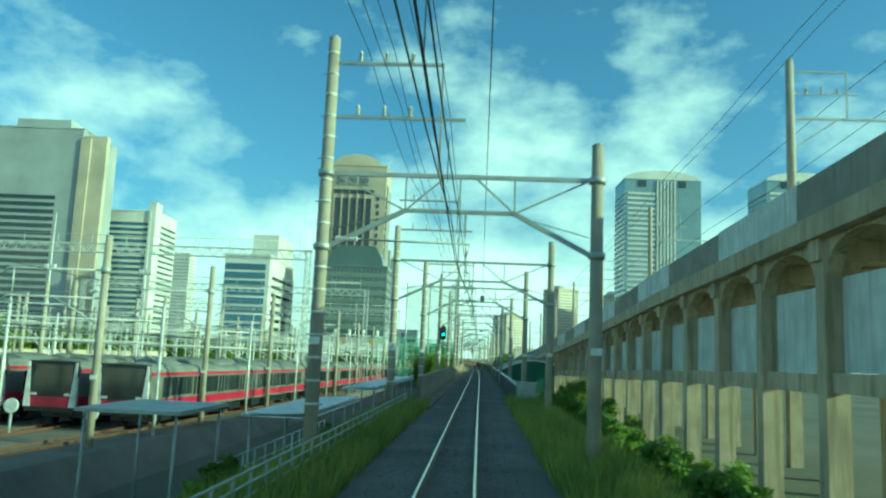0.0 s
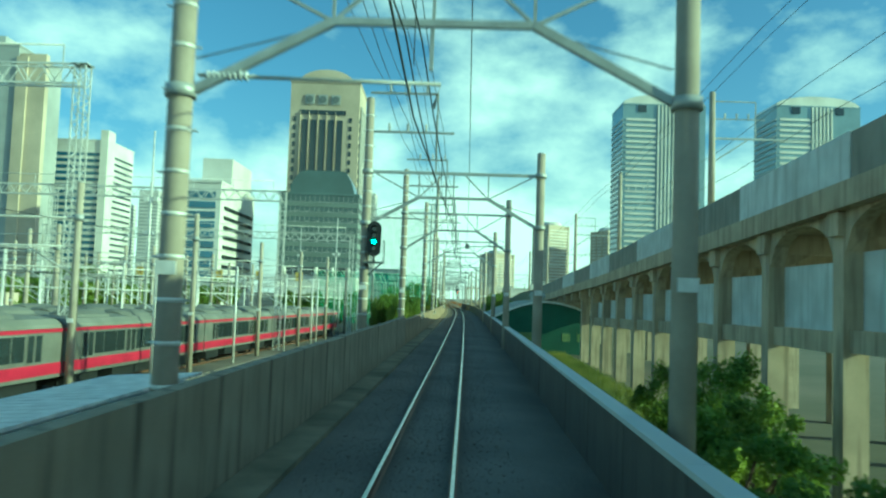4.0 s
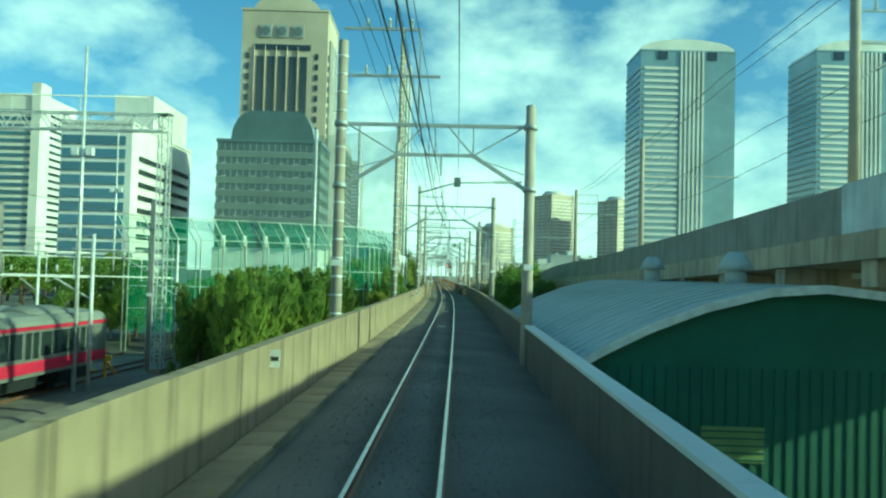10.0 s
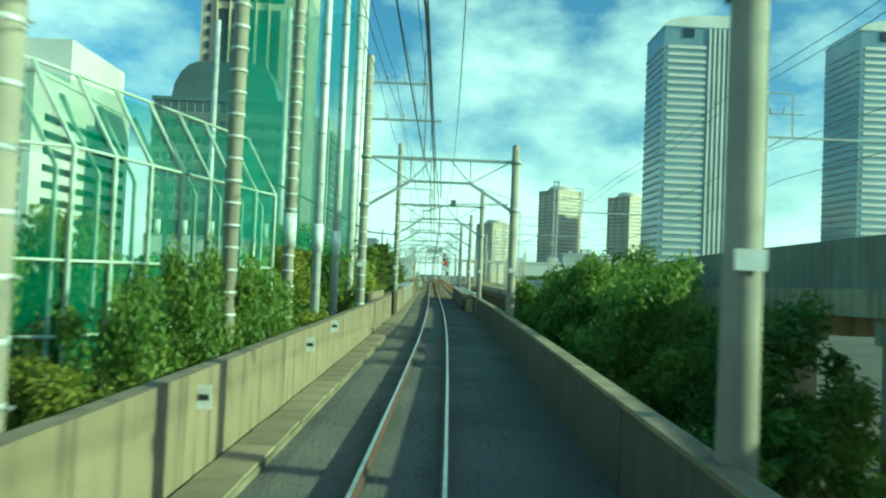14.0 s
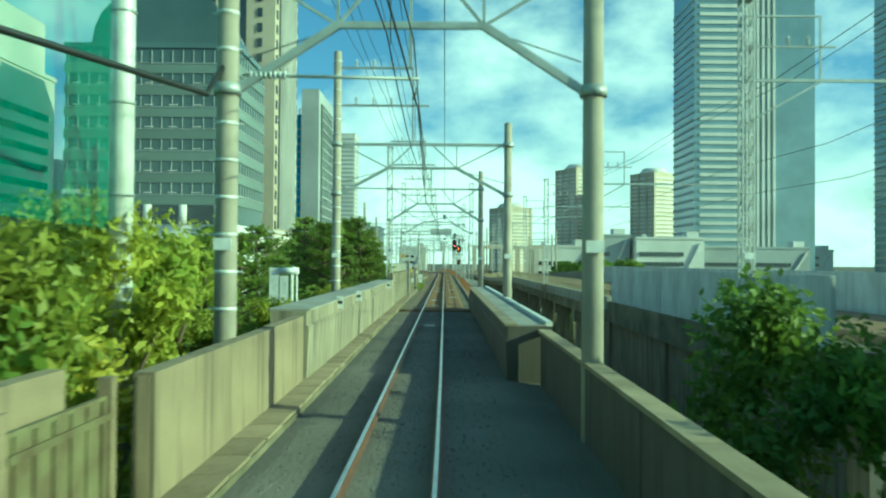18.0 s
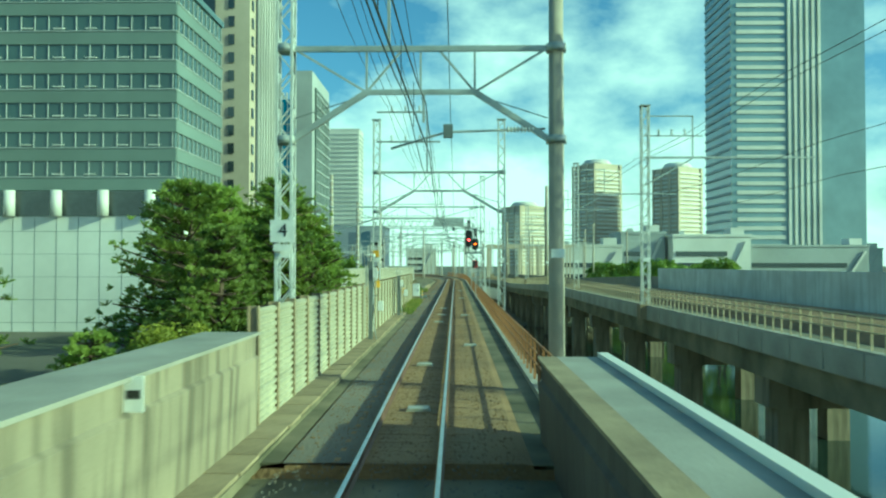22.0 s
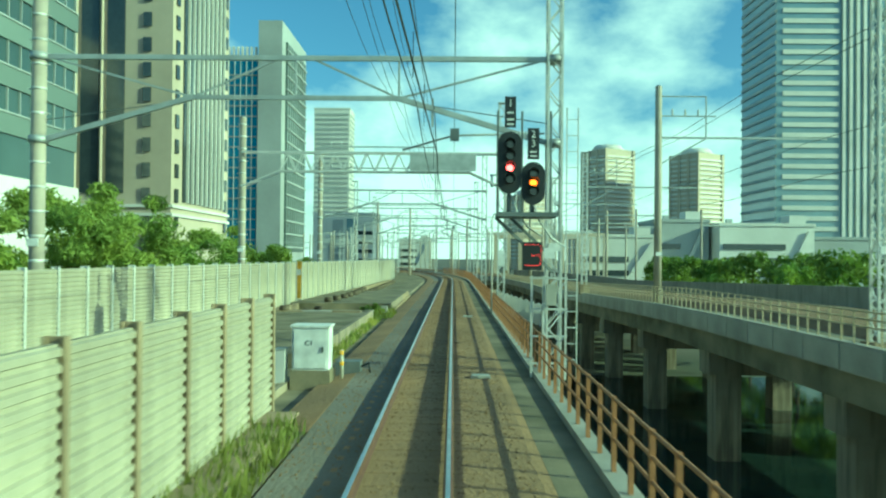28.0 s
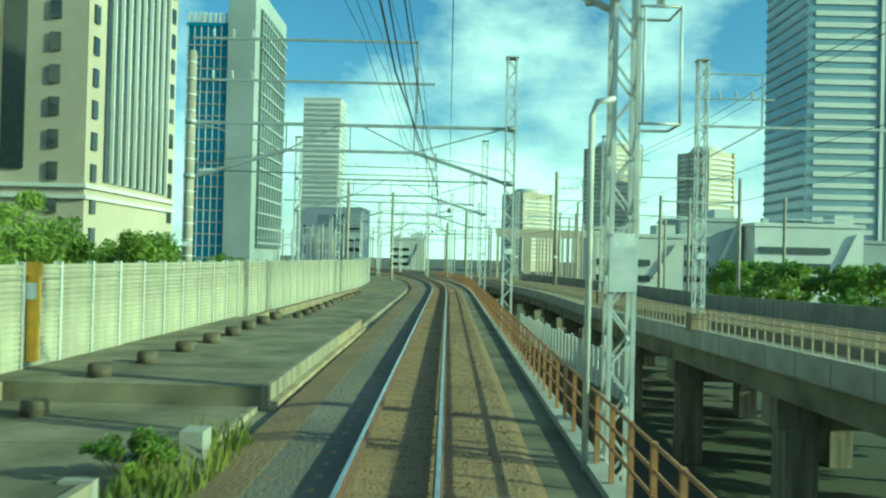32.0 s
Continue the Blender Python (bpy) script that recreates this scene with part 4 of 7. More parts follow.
for xw, zz in ((17.3, -1.3), (16.4, 0.1), (14.9, 2.7), (14.2, 2.7)):
    bm = bmn()
    tube(bm, [(xw + cx(y), y, (vtop(y) + 5.5 if y < 226 else 7.8) + zz - 0.25 * (k % 2)) for k, y in enumerate(steps(-40, 600, 12))], 0.015, 5)
    tagged(part("side_wire", bm, M_WIRE), "dark overhead wire of the second line", "wire", "overhead wires")
for k in range(58):                        # far poles of the station approach
    y = 384 + k * 5.1
    x = cx(y) + random.choice((-15, -8.5, -5, 5.5, 7.5, 9, 22, 26, 30, 35)) + random.uniform(-1, 1)
    ob = thing("far_catenary_pole", "slim pole with crossbeam among the far overhead line", "catenary mast", at(x, y, 0, turn(y)), "far masts")
    h = random.uniform(8.5, 11)
    part("pole", tube(bmn(), [(0, 0, -6), (0, 0, h)], 0.17, 8), M_POLE, ob)
    part("crossbeam", beam(bmn(), (0, 0, h - 2.2), (random.choice((-7, 7)), 0, h - 2.2), 0.09, 0.16), M_STEEL, ob)


# ---- trains in the yard ----
def car_meshes():
    body = bmn()
    W, H, LN = 1.475, 3.62, 19.6
    sec = [(-W, 0.95), (-W, 2.9), (-W + 0.06, 3.25), (-W + 0.32, 3.48), (0, H), (W - 0.32, 3.48), (W - 0.06, 3.25), (W, 2.9), (W, 0.95)]
    prism(body, sec, 0, LN)
    roof = bmn()
    prism(roof, [(-W - 0.004, 3.1), (-W + 0.055, 3.26), (-W + 0.315, 3.49), (0, H + 0.012), (W - 0.315, 3.49), (W - 0.055, 3.26), (W + 0.004, 3.1), (W - 0.2, 3.12), (-W + 0.2, 3.12)], 0.05, LN - 0.05)
    ac = bmn()
    for y0, ln in ((0.0, 3.6),):
        arch = [(x, 3.46 + 0.42 * (1 - (x / 1.05) ** 2) ** 0.6) for x in (1.05, 0.9, 0.6, 0.2, -0.2, -0.6, -0.9, -1.05)]
        ends = [[ac.verts.new((x * f, yy, 3.4 + (z - 3.4) * f)) for x, z in arch] for yy, f in ((0, 0.7), (0.35, 0.93), (0.8, 1), (ln - 0.8, 1), (ln - 0.35, 0.93), (ln, 0.7))]
        for p, q in zip(ends, ends[1:]):
            for k in range(len(arch) - 1):
                ac.faces.new((p[k], p[k + 1], q[k + 1], q[k]))
        ac.faces.new(ends[0][::-1])
        ac.faces.new(ends[-1])
        bmesh.ops.recalc_face_normals(ac, faces=ac.faces[:])
    under = bmn()
    for y0, y1 in ((1.4, 4.2), (LN - 4.2, LN - 1.4)):
        box(under, -1.2, 1.2, y0, y1, 0.35, 0.9)
        for y in (y0 + 0.4, y1 - 0.4):
            for s in (-1, 1):
                tube(under, [(s * 0.5, y, 0.43), (s * 0.64, y, 0.43)], 0.43, 12)
    box(under, -1.15, 1.15, 6, LN - 6, 0.4, 0.94)
    door = box(bmn(), -0.02, 0.02, -0.65, 0.65, 1.12, 2.98)
    pane = bmn()
    for y0, y1 in ((-1.72, -0.78), (-0.70, 0.70), (0.78, 1.72)):
        box(pane, -0.012, 0.012, y0, y1, 1.78, 2.82)
    dpane = bmn()
    for y0, y1 in ((-0.55, -0.08), (0.08, 0.55)):
        box(dpane, -0.026, 0.026, y0, y1, 1.72, 2.82)
    low = box(bmn(), -0.027, 0.027, 0.02, LN - 0.02, 1.12, 1.6)
    high = box(bmn(), -0.027, 0.027, 0.02, LN - 0.02, 2.93, 3.08)
    return dict(body=data("body", body, M_CAR), roof=data("roof", roof, M_ROOFGREY), air_conditioner=data("air_conditioner", ac, M_ROOFGREY), running_gear=data("running_gear", under, M_BLACK),
                door=data("door", door, M_CAR), window=data("window", pane, M_GLASS), door_window=data("door_window", dpane, M_GLASS), stripe=data("stripe", low, M_RED), high=data("stripe", high, M_RED))


CAR = car_meshes()


def train_car(m, label, nose=False):
    ob = thing("train_car", label, "train", m, "commuter trains in the yard")
    for k in ("body", "roof", "running_gear"):
        again(k, CAR[k], ob, Matrix())
    for y in (2.6, 8.0, 13.4):
        again("air_conditioner", CAR["air_conditioner"], ob, at(0, y, 0))
    for s in (1, -1) if nose else (1,):
        again("stripe", CAR["stripe"], ob, at(s * 1.478, 0, 0))
        again("stripe", CAR["high"], ob, at(s * 1.478, 0, 0))
        for k in range(4):
            d = again("door", CAR["door"], ob, at(s * 1.479, 2.3 + k * 5, 0))
            again("door_window", CAR["door_window"], d, Matrix())
            if k < 3:
                again("window", CAR["window"], ob, at(s * 1.48, 4.8 + k * 5, 0))
    if nose:
        f = part("cab_front", box(bmn(), -1.42, 1.42, -0.16, 0.0, 0.75, 3.5), M_BLACK, ob, "black cab end")
        part("windscreen", box(bmn(), -1.18, 1.18, -0.2, -0.155, 1.7, 3.3), M_GLASS, f)
        part("front_band", box(bmn(), -1.43, 1.43, -0.185, -0.155, 1.0, 1.55), M_RED, f, "red band across the cab end")
        for s in (-1, 1):
            part("side_mask", prism(bmn(), [(s * 1.10, 1.0), (s * 1.46, 1.0), (s * 1.40, 3.45), (s * 1.30, 3.45)], -0.24, -0.02), M_WHITE, f)
            part("headlamp", box(bmn(), s * 0.95 - 0.16, s * 0.95 + 0.16, -0.215, -0.184, 1.62, 1.76), M_WHITE, f)
    return ob


def yard_z(y):
    return -2.05 - (y - 42) * 0.0105


YARD = -3.2
for row, x in enumerate((-18.7, -22.9, -27.3)):
    for k in range(6 if row < 2 else 5):
        train_car(pose(x, 41.8 + k * 18.6 + row * 0.4, yard_z(41.8 + k * 18.6), -0.6, 0, 0) @ Matrix.Diagonal((1, 0.938, 1, 1)), "silver commuter train car with red stripes, standing in the yard", nose=k == 0)
for x in (-18.7, -22.9, -27.3, -29.6, -33.5, -37.9, -42.3, -46.7):
    for s in (-0.566, 0.566):
        bm = bmn()
        beam(bm, (x + s, -45, yard_z(-45) - 0.05), (x + s, 168, yard_z(168) - 0.05), 0.065, 0.12)
        tagged(part("yard_rail", bm, M_RAIL), "rusty yard rail", "track", kind="structure")
bm = bmn()
rows = [[bm.verts.new((x, y, z)) for x, z in ((-50, yard_z(y) - 0.14), (-16.0, yard_z(y) - 0.14), (-14.6, -3.6), (-52, -3.6))] for y in (-60, 60, 170)]
for a, b in zip(rows, rows[1:]):
    for k in range(4):
        bm.faces.new((a[k], a[(k + 1) % 4], b[(k + 1) % 4], b[k]))
bm.faces.new(rows[0][::-1])
bm.faces.new(rows[-1])
bmesh.ops.recalc_face_normals(bm, faces=bm.faces[:])
tagged(part("yard_bed", bm, M_BALLAST), "ballast of the train yard", "track bed", kind="structure")



# ---- buildings ----
def building(name, label, x0, x1, y0, y1, z1, material):
    ob = thing(name, label, "building")
    part("wall_block", box(bmn(), x0, x1, y0, y1, -7, z1), material, ob)
    part("roof_slab", box(bmn(), x0 - 0.3, x1 + 0.3, y0 - 0.3, y1 + 0.3, z1 + 0.01, z1 + 0.9), material, ob)
    return ob


def bands(ob, face, c, a0, a1, zs, h, material, name="window_band", depth=0.35):
    """A strip of glass per floor. face 'y': on the plane y = c, from x a0 to a1; 'x': on the plane x = c, from y a0 to a1."""
    if face == "y":
        me = data(name, box(bmn(), a0, a1, c - depth, c + depth, 0, h), material)
    else:
        me = data(name, box(bmn(), c - depth, c + depth, a0, a1, 0, h), material)
    for z in zs:
        again(name, me, ob, at(0, 0, z))


def grid(ob, face, c, us, zs, w, h, material, name="window", depth=0.3):
    me = data(name, box(bmn(), -w / 2, w / 2, -depth, depth, 0, h) if face == "y" else box(bmn(), -depth, depth, -w / 2, w / 2, 0, h), material)
    for u in us:
        for z in zs:
            again(name, me, ob, at(u, c, z) if face == "y" else at(c, u, z))


def zrange(a, b, d):
    return [a + d * i for i in range(int((b - a) / d + 0.5))]


# tall beige office tower with dark vertical strips and an arched crown
ob = building("beige_tower", "tall beige office tower with dark vertical window strips and arched crown", -79, -45.5, 412, 443, 104, M_BEIGE)
for k in range(5):
    x = -73.2 + k * 4.25
    part("window_strip", box(bmn(), x, x + 2.9, 411.7, 412.3, 12.6, 86), M_GLASS, ob, "dark vertical window strip")
    part("strip_rib", box(bmn(), x - 0.75, x - 0.6, 411.2, 412, 12.6, 90), M_BEIGE, ob)
grid(ob, "y", 412, (-76.6, -49.6), zrange(3, 90, 4.1), 1.3, 2.3, M_GLASS)
grid(ob, "x", -45.5, (414, 441), zrange(3, 90, 4.1), 1.3, 2.3, M_GLASS)
for k in range(9):
    y = 417 + k * 2.5
    part("window_strip", box(bmn(), -45.8, -45.2, y, y + 1.2, 11.5, 94), M_GLASS, ob)
    part("strip_rib", box(bmn(), -45.4, -44.9, y + 1.55, y + 1.85, 11.5, 95), M_PALE, ob)
bands(ob, "y", 412, -74, -52, (88.5,), 2.2, M_GLASS)
for k in range(3):
    x = -69.6 + k * 6.3
    lv = part("square_louvre", box(bmn(), x - 2.2, x + 2.2, 411.5, 412.2, 93.5, 98.3), M_GREYCLAD, ob, "square louvre with a round grille under the crown")
    part("round_grille", tube(bmn(), [(x, 411.2, 95.9), (x, 411.52, 95.9)], 1.7, 16), M_STEELDK, lv)
bm = bmn()
prism(bm, [(-62.2 + 13 * math.cos(a), 104.9 + 6.5 * math.sin(a)) for a in (math.pi * k / 12 for k in range(13))], 414, 440)
part("arched_crown", bm, M_BEIGE, ob, "arched roof crown")
for z in (8.9, 10.3):
    part("plinth_band", box(bmn(), -79.4, -45.1, 411.6, 443.4, z, z + 0.5), M_PALE, ob)

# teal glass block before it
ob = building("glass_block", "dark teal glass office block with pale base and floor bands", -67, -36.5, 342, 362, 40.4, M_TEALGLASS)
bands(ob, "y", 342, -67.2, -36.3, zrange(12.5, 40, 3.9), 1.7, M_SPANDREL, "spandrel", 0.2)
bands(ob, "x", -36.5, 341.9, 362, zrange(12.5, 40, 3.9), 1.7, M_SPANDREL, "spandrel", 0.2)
bands(ob, "y", 342, -67.2, -36.3, zrange(14.2, 40, 3.9), 0.14, M_GREYCLAD, "sill_line", 0.3)
bands(ob, "x", -36.5, 341.9, 362, zrange(14.2, 40, 3.9), 0.14, M_GREYCLAD, "sill_line", 0.3)
grid(ob, "y", 342, [-65 + 4.3 * k for k in range(7)], zrange(14.6, 39, 3.9), 1.5, 0.12, M_PALE, "vent_bar", 0.25)
for k in range(17):
    part("mullion", box(bmn(), -66.6 + k * 1.86, -66.5 + k * 1.86, 341.86, 342.02, 12.6, 40), M_GREYCLAD, ob)
for k in range(11):
    part("mullion", box(bmn(), -36.52, -36.36, 343 + k * 1.86, 343.1 + k * 1.86, 12.6, 40), M_GREYCLAD, ob)
for k in range(11):
    part("panel_joint", box(bmn(), -66.4 + k * 2.9, -66.36 + k * 2.9, 341.27, 341.31, -6.5, 8.9), M_STEELDK, ob)
for k in range(5):
    part("panel_joint", box(bmn(), -67.3, -36.3, 341.27, 341.31, -5 + k * 3, -4.96 + k * 3), M_STEELDK, ob)
part("pale_base", box(bmn(), -67.4, -36.2, 341.3, 362.3, -7, 9), M_PALE, ob, "white base storeys")
part("base_window", box(bmn(), -66, -38.5, 341.2, 341.6, 9.0, 12.3), M_GLASS, ob)
col_me = data("base_column", tube(bmn(), [(0, 0, 9.0), (0, 0, 12.4)], 0.7, 12), M_PALE)
for k in range(5):
    again("base_column", col_me, ob, at(-64 + k * 6.2, 340.6, 0))
bm = bmn()
prism(bm, [(-64, 41.3), (-38.5, 41.3), (-39.6, 45.6), (-42.0, 50.0), (-43.5, 50.6), (-58, 50.6), (-60.2, 49.8), (-62.1, 47.8), (-63.4, 45)], 345, 360)
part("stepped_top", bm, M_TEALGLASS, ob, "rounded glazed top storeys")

# white banded tower, blue glass office with white side, grey tower
ob = building("banded_tower", "white tower with narrow blue window bands", -262, -222, 540, 582, 96, M_PALE)
bands(ob, "y", 540, -261, -227, zrange(4, 92, 4.1), 2.1, M_BLUEGLASS)
bands(ob, "x", -222, 544, 580, zrange(4, 90, 4.1), 1.5, M_GLASS)
part("stair_core", box(bmn(), -226.5, -221.6, 538.8, 550, -7, 103), M_PALE, ob, "plain white stair core")
ob = building("blue_office", "mid-rise office with blue glass front and pale side", -103.5, -84.3, 322, 372, 41, M_PALE)
bands(ob, "y", 322, -103, -86, zrange(3, 39, 3.6), 2.4, M_BLUEGLASS)
bands(ob, "x", -84.3, 327, 369, zrange(3, 37, 3.6), 1.4, M_GLASS)
part("plant_room", box(bmn(), -97, -85.5, 340, 370, 41.9, 53), M_PALE, ob, "plain plant room on the roof")
ob = building("grey_tower", "broad grey tower with banded windows and tall side frame", -318, -250, 480, 530, 138, M_GREYCLAD)
bands(ob, "y", 480, -318, -264, zrange(4, 96, 4.6), 2.4, M_GLASS)
part("side_frame", box(bmn(), -248, -234, 480, 484, -7, 134), M_BEIGE, ob, "tall beige side column")
part("side_frame", box(bmn(), -264, -248, 481, 484, 116, 134), M_BEIGE, ob)
part("side_frame", box(bmn(), -250.4, -244, 478.8, 481, -7, 132), M_BEIGE, ob)
part("roof_house", box(bmn(), -300, -264, 490, 520, 139, 147), M_GREYCLAD, ob)
for x0, w, y, h in ((-350, 22, 920, 112), (-390, 20, 940, 98)):
    ob = building("far_white_tower", "distant white apartment tower", x0, x0 + w, y, y + 24, h, M_PALE)
    bands(ob, "y", y, x0 + 1, x0 + w - 1, zrange(4, h - 3, 4), 1.6, M_GREYCLAD)
    bands(ob, "x", x0 + w, y + 1, y + 23, zrange(4, h - 3, 4), 1.6, M_GREYCLAD)


# twin glass towers with arched crowns
def twin(x0, x1, y, f=1.0, dp=38):
    ob = building("twin_tower", "tall slim glass tower with pale fins and arched crown", x0, x1, y, y + dp, 134 * f, M_SKYGLASS)
    w = x1 - x0
    bands(ob, "y", y, x0 + w * 0.04, x0 + w * 0.40, zrange(2, 128 * f, 3.9), 1.7, M_PALE, "spandrel", 0.4)
    # side spandrels greyed, so that haze shows as lower contrast
    bands(ob, "x", x0, y, y + dp, zrange(2, 128 * f, 3.9), 1.2, M_GREYCLAD, "spandrel", 0.4)
    for k in range(6):
        x = x0 + w * (0.42 + 0.045 * k)
        part("fin", box(bmn(), x, x + w * 0.02, y - 0.9, y, 0, 134 * f), M_PALE, ob, "pale vertical fin")
    bm = bmn()
    prism(bm, [(x0, 134 * f + 0.9)] + [(x0 + w / 2 - w / 2 * math.cos(math.pi * k / 12), 134 * f + 1 + 7 * math.sin(math.pi * k / 12)) for k in range(13)] + [(x1, 134 * f + 0.9)], y + 1, y + dp - 2)
    part("arched_crown", bm, M_PALE, ob, "pale arched crown")
    for x in (x0 + w * 0.18, x0 + w * 0.70):
        part("crown_opening", box(bmn(), x, x + w * 0.1, y - 0.6, y + 1, 134 * f - 5, 134 * f), M_GLASS, ob)
    return ob


twin(121, 179, 576, 1.06, 34)
twin(229, 288, 576, 1.08)


def apartment(x, y, w, h, rot):
    ob = thing("apartment_tower", "slender apartment tower with balcony bands and sunlit end", "building", at(x, y, 0, rot))
    part("wall_block", box(bmn(), -w / 2, w / 2, -w / 2, w / 2, -7, h), M_BEIGE, ob)
    me = data("balcony", box(bmn(), -w / 2 - 0.8, w / 2 + 0.8, -w / 2 - 0.8, w / 2 + 0.8, 0, 1.2), M_PALE)
    for z in zrange(2, h - 3, 3.1):
        again("balcony", me, ob, at(0, 0, z))
    for s in (-1, 1):
        for k in range(4):
            part("pier_strip", box(bmn(), s * w / 2 - 1, s * w / 2 + 1, -w / 2 + k * w / 3 - 0.9, -w / 2 + k * w / 3 + 0.9, -7, h), M_BEIGE, ob)
    bm = bmn()
    tube(bm, [(0, 0, h), (0, 0, h + 4)], w * 0.5, 8, w * 0.36)
    part("roof_crown", bm, M_PALE, ob, "faceted roof crown")


apartment(110, 835, 25, 79, 30)
apartment(162, 800, 23, 72, 32)
apartment(60, 900, 26, 52, 30)

ob = building("blue_glass_tower", "tower of blue curtain glass beside a plain concrete shaft", -67, -56.6, 510, 545, 60, M_AZURE)
bands(ob, "y", 510, -67.1, -56.5, zrange(1, 59, 3.0), 0.3, M_GREYCLAD, "transom")
for k in range(7):
    part("mullion", box(bmn(), -67 + k * 1.7, -66.85 + k * 1.7, 509.6, 510, 0, 60), M_GREYCLAD, ob)
for k in range(8):
    part("roof_fin", box(bmn(), -66.8 + k * 1.3, -66.2 + k * 1.3, 509.5, 510.5, 60.9, 63.4), M_PALE, ob, "pale fin along the roof edge")
part("concrete_shaft", box(bmn(), -56.5, -49.6, 509.2, 545, -7, 71), M_GREYCLAD, ob, "plain concrete shaft")
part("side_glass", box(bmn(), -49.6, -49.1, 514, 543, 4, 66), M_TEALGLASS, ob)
bands(ob, "x", -49.1, 514, 543, zrange(5, 66, 3.9), 0.5, M_GREYCLAD, "transom")
for k in range(9):
    part("mullion", box(bmn(), -49.1, -48.8, 515 + k * 3.2, 515.15 + k * 3.2, 4, 66), M_GREYCLAD, ob)
ob = building("white_apartment_tower", "white striped apartment tower", -94, -70, 804, 828, 102, M_PALE)
bands(ob, "y", 804, -93, -71, zrange(2, 100, 3.3), 1.4, M_GREYCLAD)
bands(ob, "x", -70, 806, 827, zrange(2, 100, 3.3), 1.4, M_GREYCLAD)
ob = building("white_office_block", "white office block with a blue glass column and dark window bands", -64, -36, 640, 670, 22, M_PALE)
part("glass_column", box(bmn(), -48.5, -43.5, 639.6, 640, -4, 20), M_SKYGLASS, ob, "pale blue glass column")
part("stair_recess", box(bmn(), -55, -50, 639.75, 640, -4, 19.5), M_GREYCLAD, ob)
for z in zrange(0, 18, 4.2):
    part("window_band", box(bmn(), -43, -36.5, 639.7, 640, z, z + 1.7), M_GLASS, ob)
    part("balcony", box(bmn(), -54.8, -50.2, 639.0, 639.74, z - 0.6, z + 0.5), M_PALE, ob, "white stair balcony")
for z in (3.0, 11.0):
    part("window", box(bmn(), -61, -60, 639.7, 640, z, z + 4), M_GLASS, ob)
for x0, x1, y, h, m in ((35, 57, 500, 8.6, M_PALE), (58, 73, 506, 13.2, M_GREYCLAD), (74, 100, 500, 12, M_PALE), (104, 150, 520, 9, M_GREYCLAD), (160, 210, 620, 10, M_PALE), (-30, -12, 720, 12, M_PALE)):
    ob = building("low_building", "low %s building with dark window bands" % ("white" if m is M_PALE else "grey"), x0, x1, y, y + 20, h, m)
    bands(ob, "y", y, x0 + 1, x1 - 8, zrange(-2, h - 2, 3.8), 1.5, M_GLASS)
    part("roof_hut", box(bmn(), x1 - 6, x1 - 1.5, y + 2, y + 8, h + 0.9, h + 3.2), M_PALE, ob, "small white roof hut")
    part("stair_flight", beam(bmn(), (x1 - 7, y - 0.5, -1), (x1 - 1.5, y - 0.5, h - 1.5), 0.5, 0.9), M_PALE, ob, "white outside stair")
    part("air_unit", box(bmn(), x0 + 3, x0 + 4.6, y + 3, y + 4.4, h + 0.9, h + 2.1), M_STEEL, ob)

# shed beside the line, with a low arched sheet roof
ARC = ((3.75, 0.42), (4.5, 0.86), (5.6, 1.42), (7.0, 1.98), (8.6, 2.4), (10.0, 2.52), (11.6, 2.36), (13.4, 1.9), (15.0, 1.25), (16.2, 0.62))


